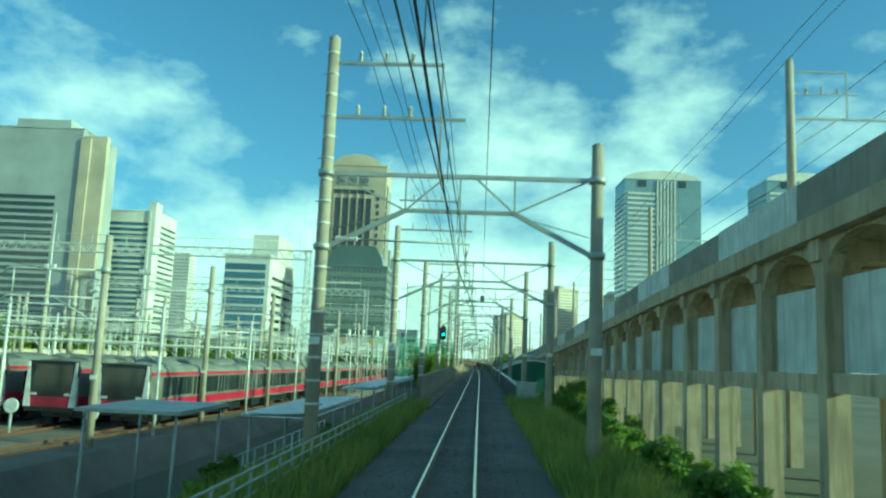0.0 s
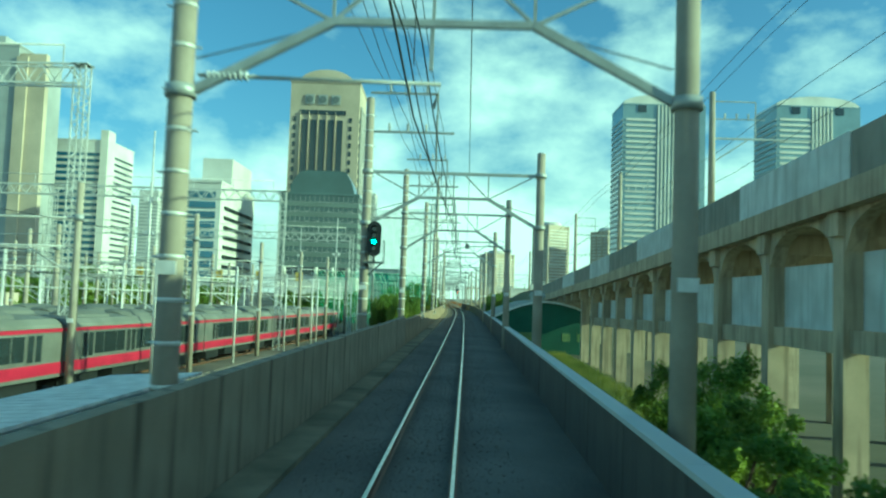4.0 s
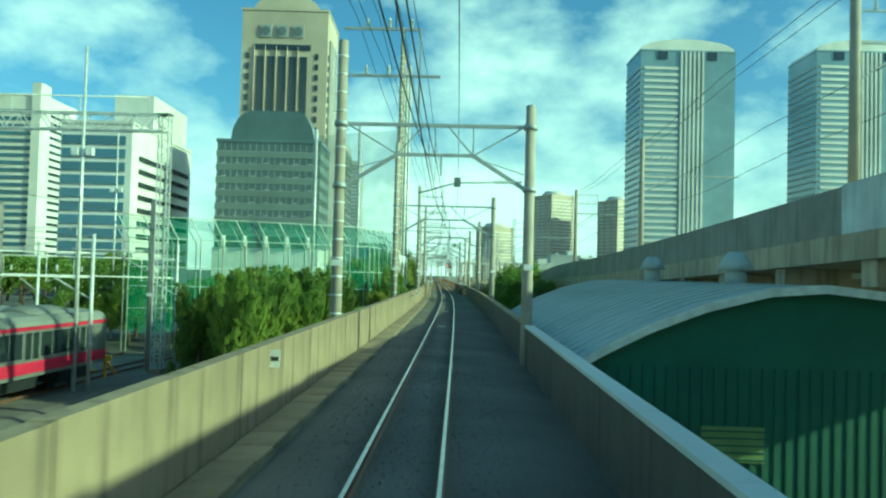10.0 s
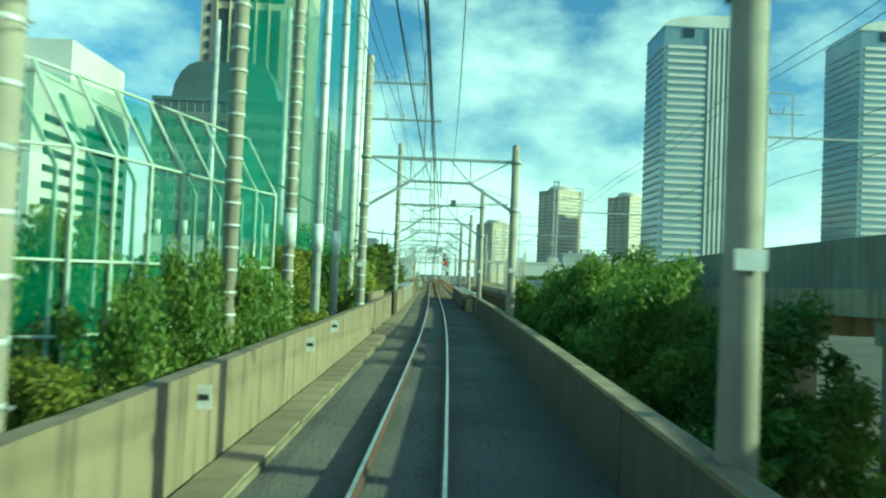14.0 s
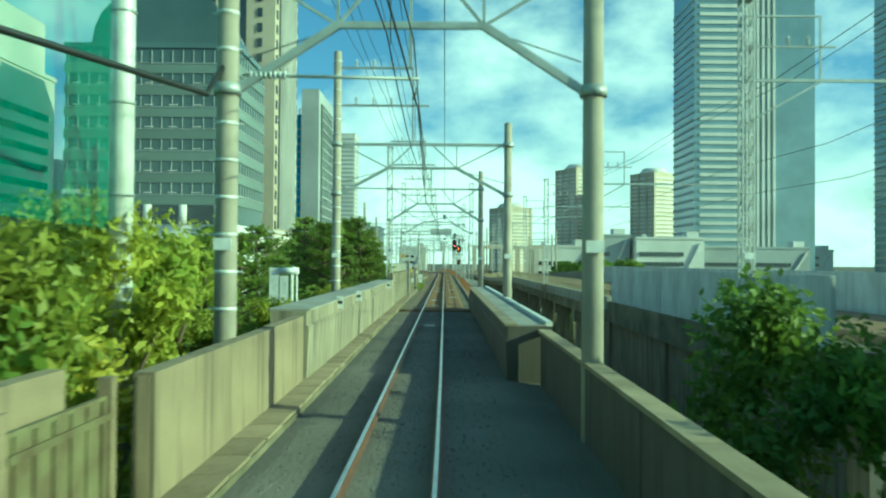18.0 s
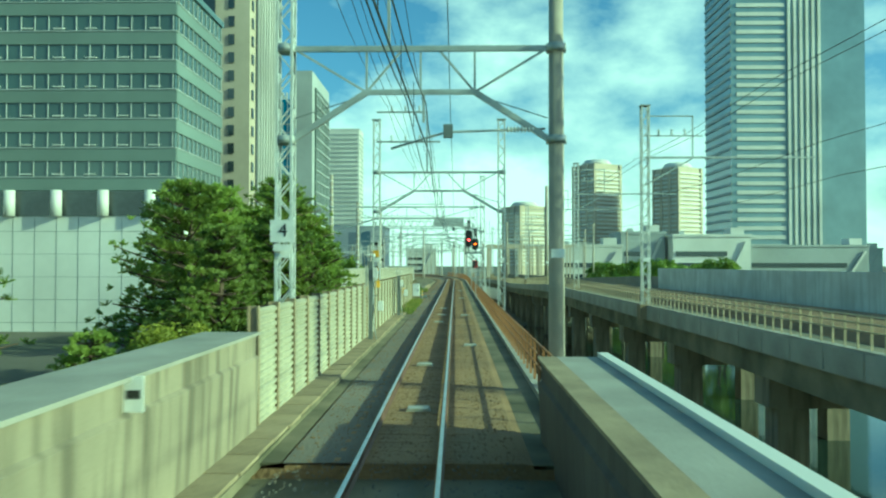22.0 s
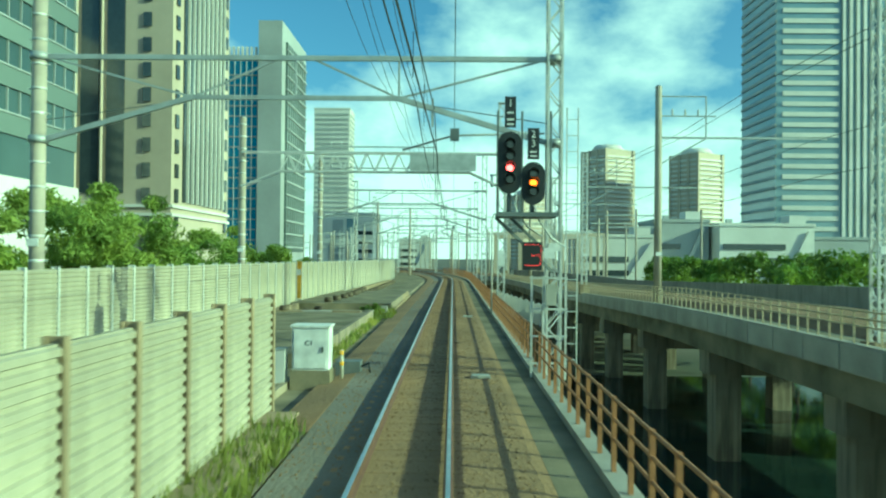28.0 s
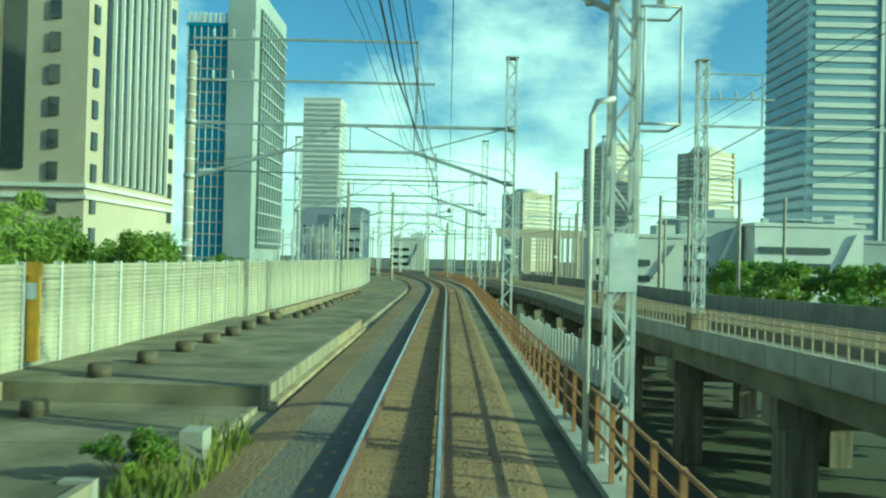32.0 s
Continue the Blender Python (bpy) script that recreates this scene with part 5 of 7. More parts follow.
def shed(y0, y1):
    ob = thing("shed", "dark green shed with a pale arched sheet roof and roof vents", "shed")
    n = len(ARC)
    part("wall_block", prism(bmn(), [(4.1, -3.6), (15.85, -3.6), (15.85, 0.7)] + [(x, z - 0.1) for x, z in ARC[-2:0:-1]] + [(4.1, 0.5)], y0, y1), M_SHEDWALL, ob, "dark green metal walls")
    part("roof_sheet", prism(bmn(), list(ARC) + [(x, z - 0.09) for x, z in ARC[::-1]], y0 - 0.35, y1 + 0.35), M_SHEDROOF, ob, "pale arched roof sheet")
    bm = bmn()
    for (xa, za), (xb, zb) in zip(ARC, ARC[1:]):
        beam(bm, (xa, 0, za + 0.02), (xb, 0, zb + 0.02), 0.05, 0.06)
    seam = data("roof_seam", bm, M_SHEDROOF)
    for y in steps(y0, y1, 0.9):
        again("roof_seam", seam, ob, at(0, y, 0))
    part("verge_trim", prism(bmn(), [(x, z + 0.06) for x, z in ARC] + [(x, z - 0.16) for x, z in ARC[::-1]], y0 - 0.43, y0 - 0.354), M_WHITE, ob, "pale verge trim")
    rib = data("wall_rib", box(bmn(), -0.03, 0.03, y0 - 0.03, y0 + 0.02, -3.5, 0.4), M_SHEDWALL)
    for k in range(38):
        again("wall_rib", rib, ob, at(4.3 + 11.3 * k / 37, 0, 0))
    part("eave_gutter", tube(bmn(), [(3.68, y0 - 0.3, 0.36), (3.68, y1 + 0.3, 0.36)], 0.07, 8), M_SHEDROOF, ob)
    for x, w in ((7.0, 1.6), (11.9, 0.9), (13.6, 1.0)):
        g = part("gable_window", box(bmn(), x, x + w, y0 - 0.05, y0 + 0.05, -2.0, -1.1), M_LOUVRE, ob, "yellow-green louvred panel")
        for k in range(5):
            part("louvre_bar", box(bmn(), x, x + w, y0 - 0.07, y0 - 0.052, -1.95 + k * 0.18, -1.91 + k * 0.18), M_SHEDWALL, g)
    for yv, dz in ((y0 + 6, 0.0), (y0 + 17, 0.1)):
        v = part("roof_vent", tube(bmn(), [(10.0, yv, 2.4), (10.0, yv, 3.1 + dz)], 0.36, 12), M_SHEDROOF, ob, "round roof vent")
        part("vent_cowl", tube(bmn(), [(10.0, yv, 3.0 + dz), (10.0, yv, 3.35 + dz), (10.0, yv, 3.6 + dz)], 0.62, 12, 0.25), M_SHEDROOF, v)
    return ob


shed(134, 160)


# ---- plants ----
def leaf_cloud(n, rx, ry, rz, size, lobes, seed, flat=0.0, thin=0.45):
    """A crown: many small leaf sprays gathered in lobes, with gaps between them."""
    r = random.Random(seed)
    verts, faces = [], []
    cs = []
    for k in range(lobes):
        a, e, d = r.uniform(0, 6.283), r.uniform(-0.75, 1.3), r.uniform(0.45, 0.95)
        cs.append((rx * d * math.cos(a) * math.cos(e), ry * d * math.sin(a) * math.cos(e), rz * d * math.sin(e), r.uniform(0.14, 0.30)))
    for _ in range(n):
        c = r.choice(cs)
        v = Vector((r.gauss(0, 1), r.gauss(0, 1), r.gauss(0, 1))).normalized() * (r.random() ** 0.45)
        p = Vector((c[0] + v.x * c[3] * rx, c[1] + v.y * c[3] * ry, c[2] + v.z * c[3] * rz * (1 - flat)))
        nrm = (v * 0.6 + Vector((r.uniform(-1, 1), r.uniform(-1, 1), r.uniform(-0.5, 1.0)))).normalized()
        s = nrm.orthogonal().normalized()
        s = Matrix.Rotation(r.uniform(0, 6.28), 3, nrm) @ s
        u = nrm.cross(s)
        k = size * r.uniform(0.6, 1.4)
        b = len(verts)
        verts += [p - s * k, p - u * k * thin, p + s * k, p + u * k * thin]
        faces.append((b, b + 1, b + 2, b + 3))
    me = bpy.data.meshes.new("crown")
    me.from_pydata([tuple(v) for v in verts], [], faces)
    return me, cs


def tree_kind(name, label, n, rx, ry, rz, size, lobes, seed, leaf, trunk_h, flat=0.0, thin=0.45):
    me, cs = leaf_cloud(n, rx, ry, rz, size, lobes, seed, flat, thin)
    me.materials.append(leaf)
    ob = thing(name, label, "tree", at(0, 0, -60))
    bm = bmn()
    top = trunk_h + rz * 0.3
    tube(bm, [(0, 0, 0), (0.08, 0.03, trunk_h * 0.5), (-0.04, 0.05, trunk_h), (0.05, 0, top)], 0.17, 8, 0.06)
    t = part("trunk", bm, M_BARK, ob)
    for c in cs[:4]:
        part("limb", tube(bmn(), [(0, 0, trunk_h * 0.75), (c[0] * 0.5, c[1] * 0.5, trunk_h + c[2] * 0.5 + 0.2), (c[0], c[1], trunk_h + rz * 0.6 + c[2])], 0.07, 5, 0.02), M_BARK, t)
    o = new("crown", me)
    o.parent = ob
    o.matrix_basis = at(0, 0, trunk_h + rz * 0.6)
    return ob


def pine_kind(seed, height, spread):
    """A pine: a straight trunk, whorls of rising boughs, and tufts of needles on their outer parts."""
    r = random.Random(seed)
    ob = thing("pine_tree", "dark green pine with layered boughs and visible gaps", "tree", at(0, 0, -60))
    t = part("trunk", tube(bmn(), [(0, 0, 0), (0.1, 0.05, height * 0.4), (-0.06, 0.1, height * 0.75), (0.02, 0.05, height)], 0.19, 8, 0.03), M_BARK, ob)
    verts, faces = [], []
    limbs = bmn()
    h = height * 0.24
    while h < height:
        f = (h / height - 0.24) / 0.76
        reach = spread * (1.0 - f) ** 0.75 * r.uniform(0.7, 1.12) + 0.22
        for k in range(7 if f < 0.7 else 5):
            a = r.uniform(0, 6.283)
            ln = reach * r.uniform(0.6, 1.1)
            tip = Vector((math.cos(a) * ln, math.sin(a) * ln, h + ln * r.uniform(0.10, 0.50)))
            root = Vector((0, 0, h))
            tube(limbs, [root, (root + tip) / 2 + Vector((0, 0, -0.06)), tip], 0.045, 4, 0.012)
            for q in range(11):
                u = 0.34 + 0.065 * q
                w = 0.12 + 0.22 * u * min(1.0, ln)
                c = root.lerp(tip, min(1.0, u)) + Vector((r.uniform(-w, w), r.uniform(-w, w), r.uniform(-0.05, 0.16)))
                for _ in range(15):
                    d = Vector((r.gauss(0, 1), r.gauss(0, 1), r.gauss(0.7, 0.6))).normalized()
                    s = d.orthogonal().normalized() * 0.02
                    e = c + d * r.uniform(0.09, 0.19)
                    b = len(verts)
                    verts += [tuple(c - s), tuple(c + s), tuple(e + s), tuple(e - s)]
                    faces.append((b, b + 1, b + 2, b + 3))
        h += height * 0.048
    tagged(part("branchwork", limbs, M_BARK, t, "many thin bare boughs"), kind="stuff")
    me = bpy.data.meshes.new("crown")
    me.from_pydata(verts, [], faces)
    me.materials.append(M_PINE)
    o = new("crown", me)
    o.parent = ob
    return ob


T_BROAD = tree_kind("broadleaf_tree", "dense green broadleaf tree beside the line", 12500, 2.4, 2.4, 2.5, 0.085, 46, 3, M_LEAF, 1.4)
T_YEL = tree_kind("yellowing_tree", "broadleaf tree with yellowing leaves over the wall", 13000, 2.2, 2.2, 2.6, 0.085, 46, 5, M_LEAFY, 2.0)
T_PINE = pine_kind(31, 8.6, 3.2)
T_PINE2 = pine_kind(32, 7.8, 2.7)


def flame_conifer(seed, height):
    """A twisted juniper: many upward tongues of dense scale leaves round a hidden trunk."""
    r = random.Random(seed)
    ob = thing("juniper_tree", "dark green juniper with flame-shaped upright sprays", "tree", at(0, 0, -60))
    part("trunk", tube(bmn(), [(0, 0, 0), (0.06, 0.04, height * 0.5), (0, 0, height * 0.85)], 0.13, 7, 0.04), M_BARK, ob)
    verts, faces = [], []
    for k in range(46):
        h0 = height * r.uniform(0.02, 0.72)
        reach = 1.15 * (1 - 0.75 * (h0 / height) ** 1.4)
        a, d = r.uniform(0, 6.283), reach * r.uniform(0.3, 1.0)
        base = Vector((math.cos(a) * d, math.sin(a) * d, h0))
        ln = min(height - h0, r.uniform(0.9, 1.7)) + r.uniform(0, 0.25)
        lean = Vector((math.cos(a + 0.9) * 0.30, math.sin(a + 0.9) * 0.30, 0)) * ln
        for _ in range(230):
            u = r.random() ** 0.8
            q = r.uniform(0, 6.283)
            w = 0.36 * (math.sin(min(1, u * 1.5 + 0.25) * 1.57) if u < 0.5 else (1 - (u - 0.5) / 0.5) ** 0.75) * r.uniform(0.7, 1.0)
            p = base + lean * u * u + Vector((math.cos(q) * w, math.sin(q) * w, u * ln))
            d3 = Vector((math.cos(q) * 0.5 + r.uniform(-0.3, 0.3), math.sin(q) * 0.5 + r.uniform(-0.3, 0.3), 1.0)).normalized()
            s = d3.cross(Vector((math.cos(q), math.sin(q), r.uniform(-0.4, 0.4)))).normalized() * r.uniform(0.025, 0.045)
            e = p + d3 * r.uniform(0.09, 0.2)
            b = len(verts)
            verts += [tuple(p - s), tuple(p + s), tuple(e + s * 0.3), tuple(e - s * 0.3)]
            faces.append((b, b + 1, b + 2, b + 3))
    me = bpy.data.meshes.new("crown")
    me.from_pydata(verts, [], faces)
    me.materials.append(M_PINE)
    new("crown", me).parent = ob
    return ob


T_CYP = flame_conifer(9, 4.6)
T_BUSH = tree_kind("roadside_bush", "rounded green bush on the embankment", 3800, 1.9, 1.9, 1.2, 0.09, 26, 11, M_LEAF, 0.4)
F_BROAD = tree_kind("broadleaf_tree", "green broadleaf tree behind the barrier", 11000, 2.4, 2.4, 2.4, 0.085, 44, 13, M_LEAF, 1.5)
F_FAR = tree_kind("broadleaf_tree", "distant green broadleaf tree", 2600, 2.4, 2.4, 2.4, 0.17, 36, 15, M_LEAF, 1.5)
F_PINE = tree_kind("pine_tree", "dark green pine behind the barrier", 11000, 2.7, 2.7, 3.0, 0.13, 40, 14, M_PINE, 2.2, 0.4, 0.2)


def plant(kind, x, y, z, s, rz=None, sz=None):
    m = at(x, y, z, random.uniform(0, 360) if rz is None else rz) @ Matrix.Diagonal((s, s, sz or s, 1))
    return copy_thing(kind, m)


R = random.Random(4)
for k in range(9):                           # behind the wall, before the net
    plant(T_BUSH, -4.6 - R.uniform(0, 2), 166 + k * 2.2, -3.5, R.uniform(1.2, 1.55))
for y, x, s in ((206, -6.6, 1.5), (212, -6.7, 1.5), (215, -8.0, 1.7)):
    plant(T_BROAD, x, y, ground_z(y), s)
for y, x, s in ((197, -8.7, 1.2), (201, -8.4, 1.3), (205, -8.6, 1.4), (209, -7.6, 1.65), (217.5, -7.0, 1.38), (222, -7.6, 1.5), (226, -7.8, 1.65), (230, -9.2, 1.4)):
    plant(T_YEL, x, y, ground_z(y), s)
for k, (y, x, s) in enumerate(((233, -10.5, 1.05), (237, -13, 1.2), (241, -10.2, 1.15), (244, -13.5, 1.25), (248, -10.6, 1.2), (251, -13, 1.25), (254, -9.6, 1.15), (258, -12, 1.3), (261, -8.8, 0.82),
                               (267.5, -7.4, 1.3), (270.5, -9.6, 1.4), (272.5, -6.6, 1.28), (275.5, -8.4, 1.45), (277.5, -6.2, 1.3), (280.5, -8.8, 1.5), (283, -6.6, 1.35), (286, -9.0, 1.5), (289.5, -10.5, 1.5), (293, -13, 1.45), (297, -15, 1.4), (278, -12.5, 1.5), (273, -9.2, 1.55), (276.5, -7.2, 1.5))):
    plant(T_PINE if k % 3 else T_PINE2, x, y, ground_z(y), s)
for k in range(8):                           # low yellowing growth along the wall
    plant(T_YEL if k % 3 == 0 else T_BROAD, -4.7 - R.uniform(0, 0.9), 175 + k * 3.1, -3.5, R.uniform(0.72, 0.92))
for k in range(16):
    y = 232 + k * 3.4
    plant(T_BUSH if k % 3 else T_YEL, -5.6 - R.uniform(0, 2.2), y, -4.2, R.uniform(1.1, 1.35) if k % 3 else 0.85)
for x, y, s, sz in ((-5.2, 176.4, 0.55, 1.1), (-4.85, 178.6, 0.6, 1.2), (-4.7, 181.0, 0.6, 1.22), (-4.75, 183.4, 0.58, 1.15), (-4.7, 185.8, 0.55, 1.05), (-7.6, 179.6, 0.7, 1.2), (-9.2, 178.9, 0.75, 1.15), (-8.6, 184.5, 1.0, 1.2), (-10.6, 182.5, 1.0, 1.2)):
    plant(T_BROAD if x > -7 or y > 182 else T_YEL, x, y, -3.5, s, sz=sz)     # creepers and shrubs in and before the net cage
for k in range(17):                          # conifers beside the yard end
    plant(T_CYP, -6.4 - R.uniform(0, 5.0), 146 + k * 1.35, -3.5, R.uniform(1.1, 1.32))
for k in range(10):
    plant(F_FAR, -22 - R.uniform(0, 14), 180 + k * 6, -3.8, R.uniform(1.0, 1.4))
for k in range(12):                          # shrubs behind the far barrier
    y = 312 + k * 5
    plant(R.choice((F_PINE, F_BROAD, F_BROAD)), -15.5 - R.uniform(0, 5), y, -4.2, R.uniform(1.5, 1.8) - 0.02 * k)
plant(T_BUSH, -3.35, 325.3, -0.4, 0.32)       # shrub in the gap between the slabs
for y, x, s in ((66, 8.4, 0.7), (71, 9.4, 0.85), (76, 8.8, 0.7), (186, 6.8, 1.2), (190, 7.8, 1.35), (194, 7.2, 1.4), (198, 8.2, 1.55), (201, 7.4, 1.45), (213, 8.4, 1.4), (217, 9.8, 1.55), (221, 7.6, 1.45), (182, 8.5, 1.1)):
    plant(T_BROAD, x, y, ground_z(y), s)
for k in range(16):
    plant(T_BUSH, R.uniform(5.2, 9), -2 + k * 4.3, -2.4, R.uniform(0.8, 1.25))
for k in range(14):
    plant(T_BUSH, -5.6 - R.uniform(0, 1.6), 4 + k * 2.9, -2.4, R.uniform(0.45, 0.75))
for k in range(18):                          # hedge below the second line
    plant(T_BUSH, R.uniform(7, 11.5), 162 + k * 3.6, ground_z(162 + k * 3.6), R.uniform(1.1, 1.5))
for k in range(15):                          # dark green belt beyond the second line
    y = 318 + k * 5.5
    plant(F_FAR, 26.5 + R.uniform(0, 5), y, -3.6, R.uniform(1.15, 1.4))
for k in range(30):                          # far green beyond the yard
    plant(F_FAR, -60 - R.uniform(0, 60), 120 + k * 7, -3.8, R.uniform(1.2, 2.0))
for k in range(34):                          # green belt along the far edge of the yard
    plant(F_FAR, -63 - R.uniform(0, 4), 96 + k * 5.2, -3.6, R.uniform(1.35, 1.7))
for y, x, s in ((173, -24.5, 1.2), (176, -22, 0.95), (171, -27.5, 1.1), (178, -29, 1.2), (181, -25.5, 1.1)):
    plant(T_BROAD, x, y, -3.6, s)
for o in (T_BROAD, T_YEL, T_PINE, T_PINE2, T_CYP, T_BUSH, F_BROAD, F_FAR, F_PINE):
    for c in (*o.children_recursive, o):
        bpy.data.objects.remove(c)


def grass(name, label, n, xr, yr, zf, h, seed):
    r = random.Random(seed)
    verts, faces = [], []
    for _ in range(n):
        x, y = r.uniform(*xr), r.uniform(*yr)
        z, a, hh, w = zf(x, y), r.uniform(0, 6.28), h * r.uniform(0.4, 1.3), 0.02
        dx, dy = math.cos(a) * w, math.sin(a) * w
        lx, ly = r.uniform(-0.35, 0.35) * hh, r.uniform(-0.35, 0.35) * hh
        b = len(verts)
        verts += [(x - dx, y - dy, z), (x + dx, y + dy, z), (x + lx * 0.5 + dx * 0.8, y + ly * 0.5 + dy * 0.8, z + hh * 0.6), (x + lx, y + ly, z + hh)]
        faces += [(b, b + 1, b + 2), (b, b + 2, b + 3)]
    me = bpy.data.meshes.new(name)
    me.from_pydata(verts, [], faces)
    me.materials.append(M_GRASS)
    return tagged(new(name, me), label, "grass", kind="stuff")


grass("tall_grass", "tall yellow-green grass on the embankment", 26000, (-6.2, -2.2), (-6, 44), lambda x, y: -0.42 if x > -3.9 else -0.42 - (-3.9 - x) * 0.8, 0.75, 21)
grass("tall_grass", "tall sunlit grass and weeds on the embankment", 30000, (2.4, 7.5), (-6, 52), lambda x, y: -0.45 if x < 4.4 else -0.5 - (x - 4.4) * 0.6, 0.8, 22)
grass("weeds", "green weeds in the joint beside the track", 2600, (-2.6, -1.75), (285, 300), lambda x, y: -0.34, 0.42, 23)
grass("weeds", "green weeds along the slab edge", 700, (-3.15, -2.75), (308, 324), lambda x, y: -0.36, 0.26, 24)
grass("weeds", "tuft of tall weeds at the slab end", 420, (-3.3, -2.3), (324.2, 327.5), lambda x, y: -0.36, 0.4, 26)
grass("lower_grass", "sunlit grass below the parapet", 26000, (3.4, 12.2), (66, 133.5), lambda x, y: -3.5, 0.5, 25)



# ---- train yard: overhead line, boards, low roofs ----
def text_part(words, size, material, parent, m, depth=0.004):
    cu = bpy.data.curves.new("lettering", "FONT")
    cu.body, cu.size, cu.extrude, cu.align_x, cu.align_y = words, size, depth, "CENTER", "CENTER"
    tmp = new("lettering", cu)
    me = bpy.data.meshes.new_from_object(tmp.evaluated_get(bpy.context.evaluated_depsgraph_get()))
    bpy.data.objects.remove(tmp)
    me.materials.clear()
    me.materials.append(material)
    o = again("lettering", me, parent, m)
    return o


FACE_BACK = lambda x, y, z: pose(x, y, z, 90, 0, 0)      # stands upright, read by one who looks along +y


def yard_gantry(y, xr, xl, h):
    ob = thing("yard_gantry", "pale lattice gantry across the yard tracks", "gantry", at(0, y, 0), "yard gantries")
    for x in (xr, xl, (xr + xl) / 2):
        lattice_mast(ob, x, h, -3.5, 0.55)
    bm = bmn()
    for s in (-0.3, 0.3):
        for z in (h, h - 0.95):
            beam(bm, (xr, s, z), (xl, s, z), 0.09)
        n = round((xr - xl) / 1.3)
        for k in range(n):
            a, b = xr + (xl - xr) * k / n, xr + (xl - xr) * (k + 1) / n
            beam(bm, (a, s, h - 0.95), ((a + b) / 2, s, h), 0.05)
            beam(bm, ((a + b) / 2, s, h), (b, s, h - 0.95), 0.05)
    part("truss", bm, M_BAND, ob, "pale triangulated truss")
    bm = bmn()
    tube(bm, [(xr - 1, 0, h + 1.0), (xl + 1, 0, h + 1.0)], 0.04, 6)
    for k in range(12):
        x = xr - 1 + (xl - xr + 2) * k / 11
        beam(bm, (x, 0, h), (x, 0, h + 1.0), 0.05)
    part("top_rail", bm, M_BAND, ob)
    return ob


yard_gantry(80.8, -18.1, -62, 13.1)
yard_gantry(118, -17.2, -62, 12.2)
yard_gantry(157.5, -16.2, -62, 11.3)


def yard_pole(x, y, h):
    ob = thing("yard_pole", "grey concrete yard pole with pipe brackets", "catenary mast", at(x, y, 0), "yard poles")
    p = part("pole", tube(bmn(), [(0, 0, -3.5), (0, 0, h)], 0.19, 10, 0.16), M_POLE, ob)
    part("pole_cap", tube(bmn(), [(0, 0, h), (0, 0, h + 0.06)], 0.17, 10, 0.1), M_STEEL, p)
    for z in (h - 1.6, h - 2.9):
        part("bracket_pipe", tube(bmn(), [(0, 0, z), (-4.6, 0, z), (-4.9, 0, z - 0.25)], 0.05, 6), M_BAND, ob)
    part("bracket_strut", tube(bmn(), [(0, 0, h - 4.2), (-2.4, 0, h - 2.9)], 0.04, 6), M_BAND, ob)
    for x2 in (-1.6, -4.4):
        part("hanger", tube(bmn(), [(x2, 0, h - 1.6), (x2, 0, h - 2.9)], 0.03, 6), M_BAND, ob)
        again("insulator", INS, ob, at(x2, 0, h - 3.3))
    part("clamp", tube(bmn(), [(0, 0, h - 1.75), (0, 0, h - 1.45)], 0.22, 10), M_STEEL, ob)
    again("number_plate", PLATE, p, at(0, 0, 1.0))


for k, y in enumerate((20, 35, 49, 64, 79, 94, 110, 126, 142, 158)):
    yard_pole(-16.9, y, 7.3 + 0.3 * (k % 3) - k * 0.1)
    yard_pole(-27.0, y + 2, 6.8 + 0.3 * (k % 2) - k * 0.1)
    yard_pole(-31.3, y + 6, 7.0 - k * 0.1)
    yard_pole(-40.1, y + 3, 6.9 - k * 0.1)
    yard_pole(-44.5, y + 9, 6.9 - k * 0.1)
    yard_pole(-52.0, y + 1, 7.2 - k * 0.1)
# thin lighting masts
for x, y, h in ((-27.2, 62, 13.5), (-40, 70, 14.5), (-22.5, 100, 14), (-31, 120, 13), (-49, 96, 14), (-17.2, 150, 13), (-28, 178, 14)):
    ob = thing("lighting_mast", "thin pale yard lighting mast", "lamp mast", at(x, y, 0), "yard lighting masts")
    part("mast", tube(bmn(), [(0, 0, -3.5), (0, 0, h)], 0.11, 8, 0.06), M_BAND, ob)
    for s in (-1, 1):
        part("floodlight", box(bmn(), s * 0.35 - 0.16, s * 0.35 + 0.16, -0.12, 0.12, h - 5.2, h - 4.85), M_WHITE, ob)
    part("lamp_arm", beam(bmn(), (-0.45, 0, h - 5.25), (0.45, 0, h - 5.25), 0.05), M_STEEL, ob)
for x, z in ((-18.7, 3.2), (-18.7, 4.1), (-22.9, 3.2), (-22.9, 4.1), (-27.3, 3.3), (-33.5, 3.6), (-33.5, 4.5), (-37.9, 3.7), (-18.0, 5.6), (-42.3, 3.6), (-46.7, 3.6)):
    tagged(part("yard_wire", tube(bmn(), [(x + 0.15 * (k % 2), -30 + k * 15, z - 0.1 * (k % 2)) for k in range(14)], 0.014, 4), M_WIRE), "dark wire over the yard tracks", "wire", "overhead wires")
for y in (20, 35, 49, 64, 79, 94, 110, 126, 142, 158):    # cross spans
    tagged(part("cross_span", tube(bmn(), [(-16.9, y, 4.9), (-27, y + 2, 4.7), (-40.1, y + 3, 4.9)], 0.022, 5), M_BAND), "pale cross-span bar over the yard", "wire", "overhead wires")
sb = thing("track_number_gantry", "slim gantry with yellow track-number boards over the yard", "gantry", at(0, 131.4, 0))
part("crossbar", beam(bmn(), (-40, 0, 3.8), (-16.6, 0, 3.8), 0.1), M_BAND, sb)
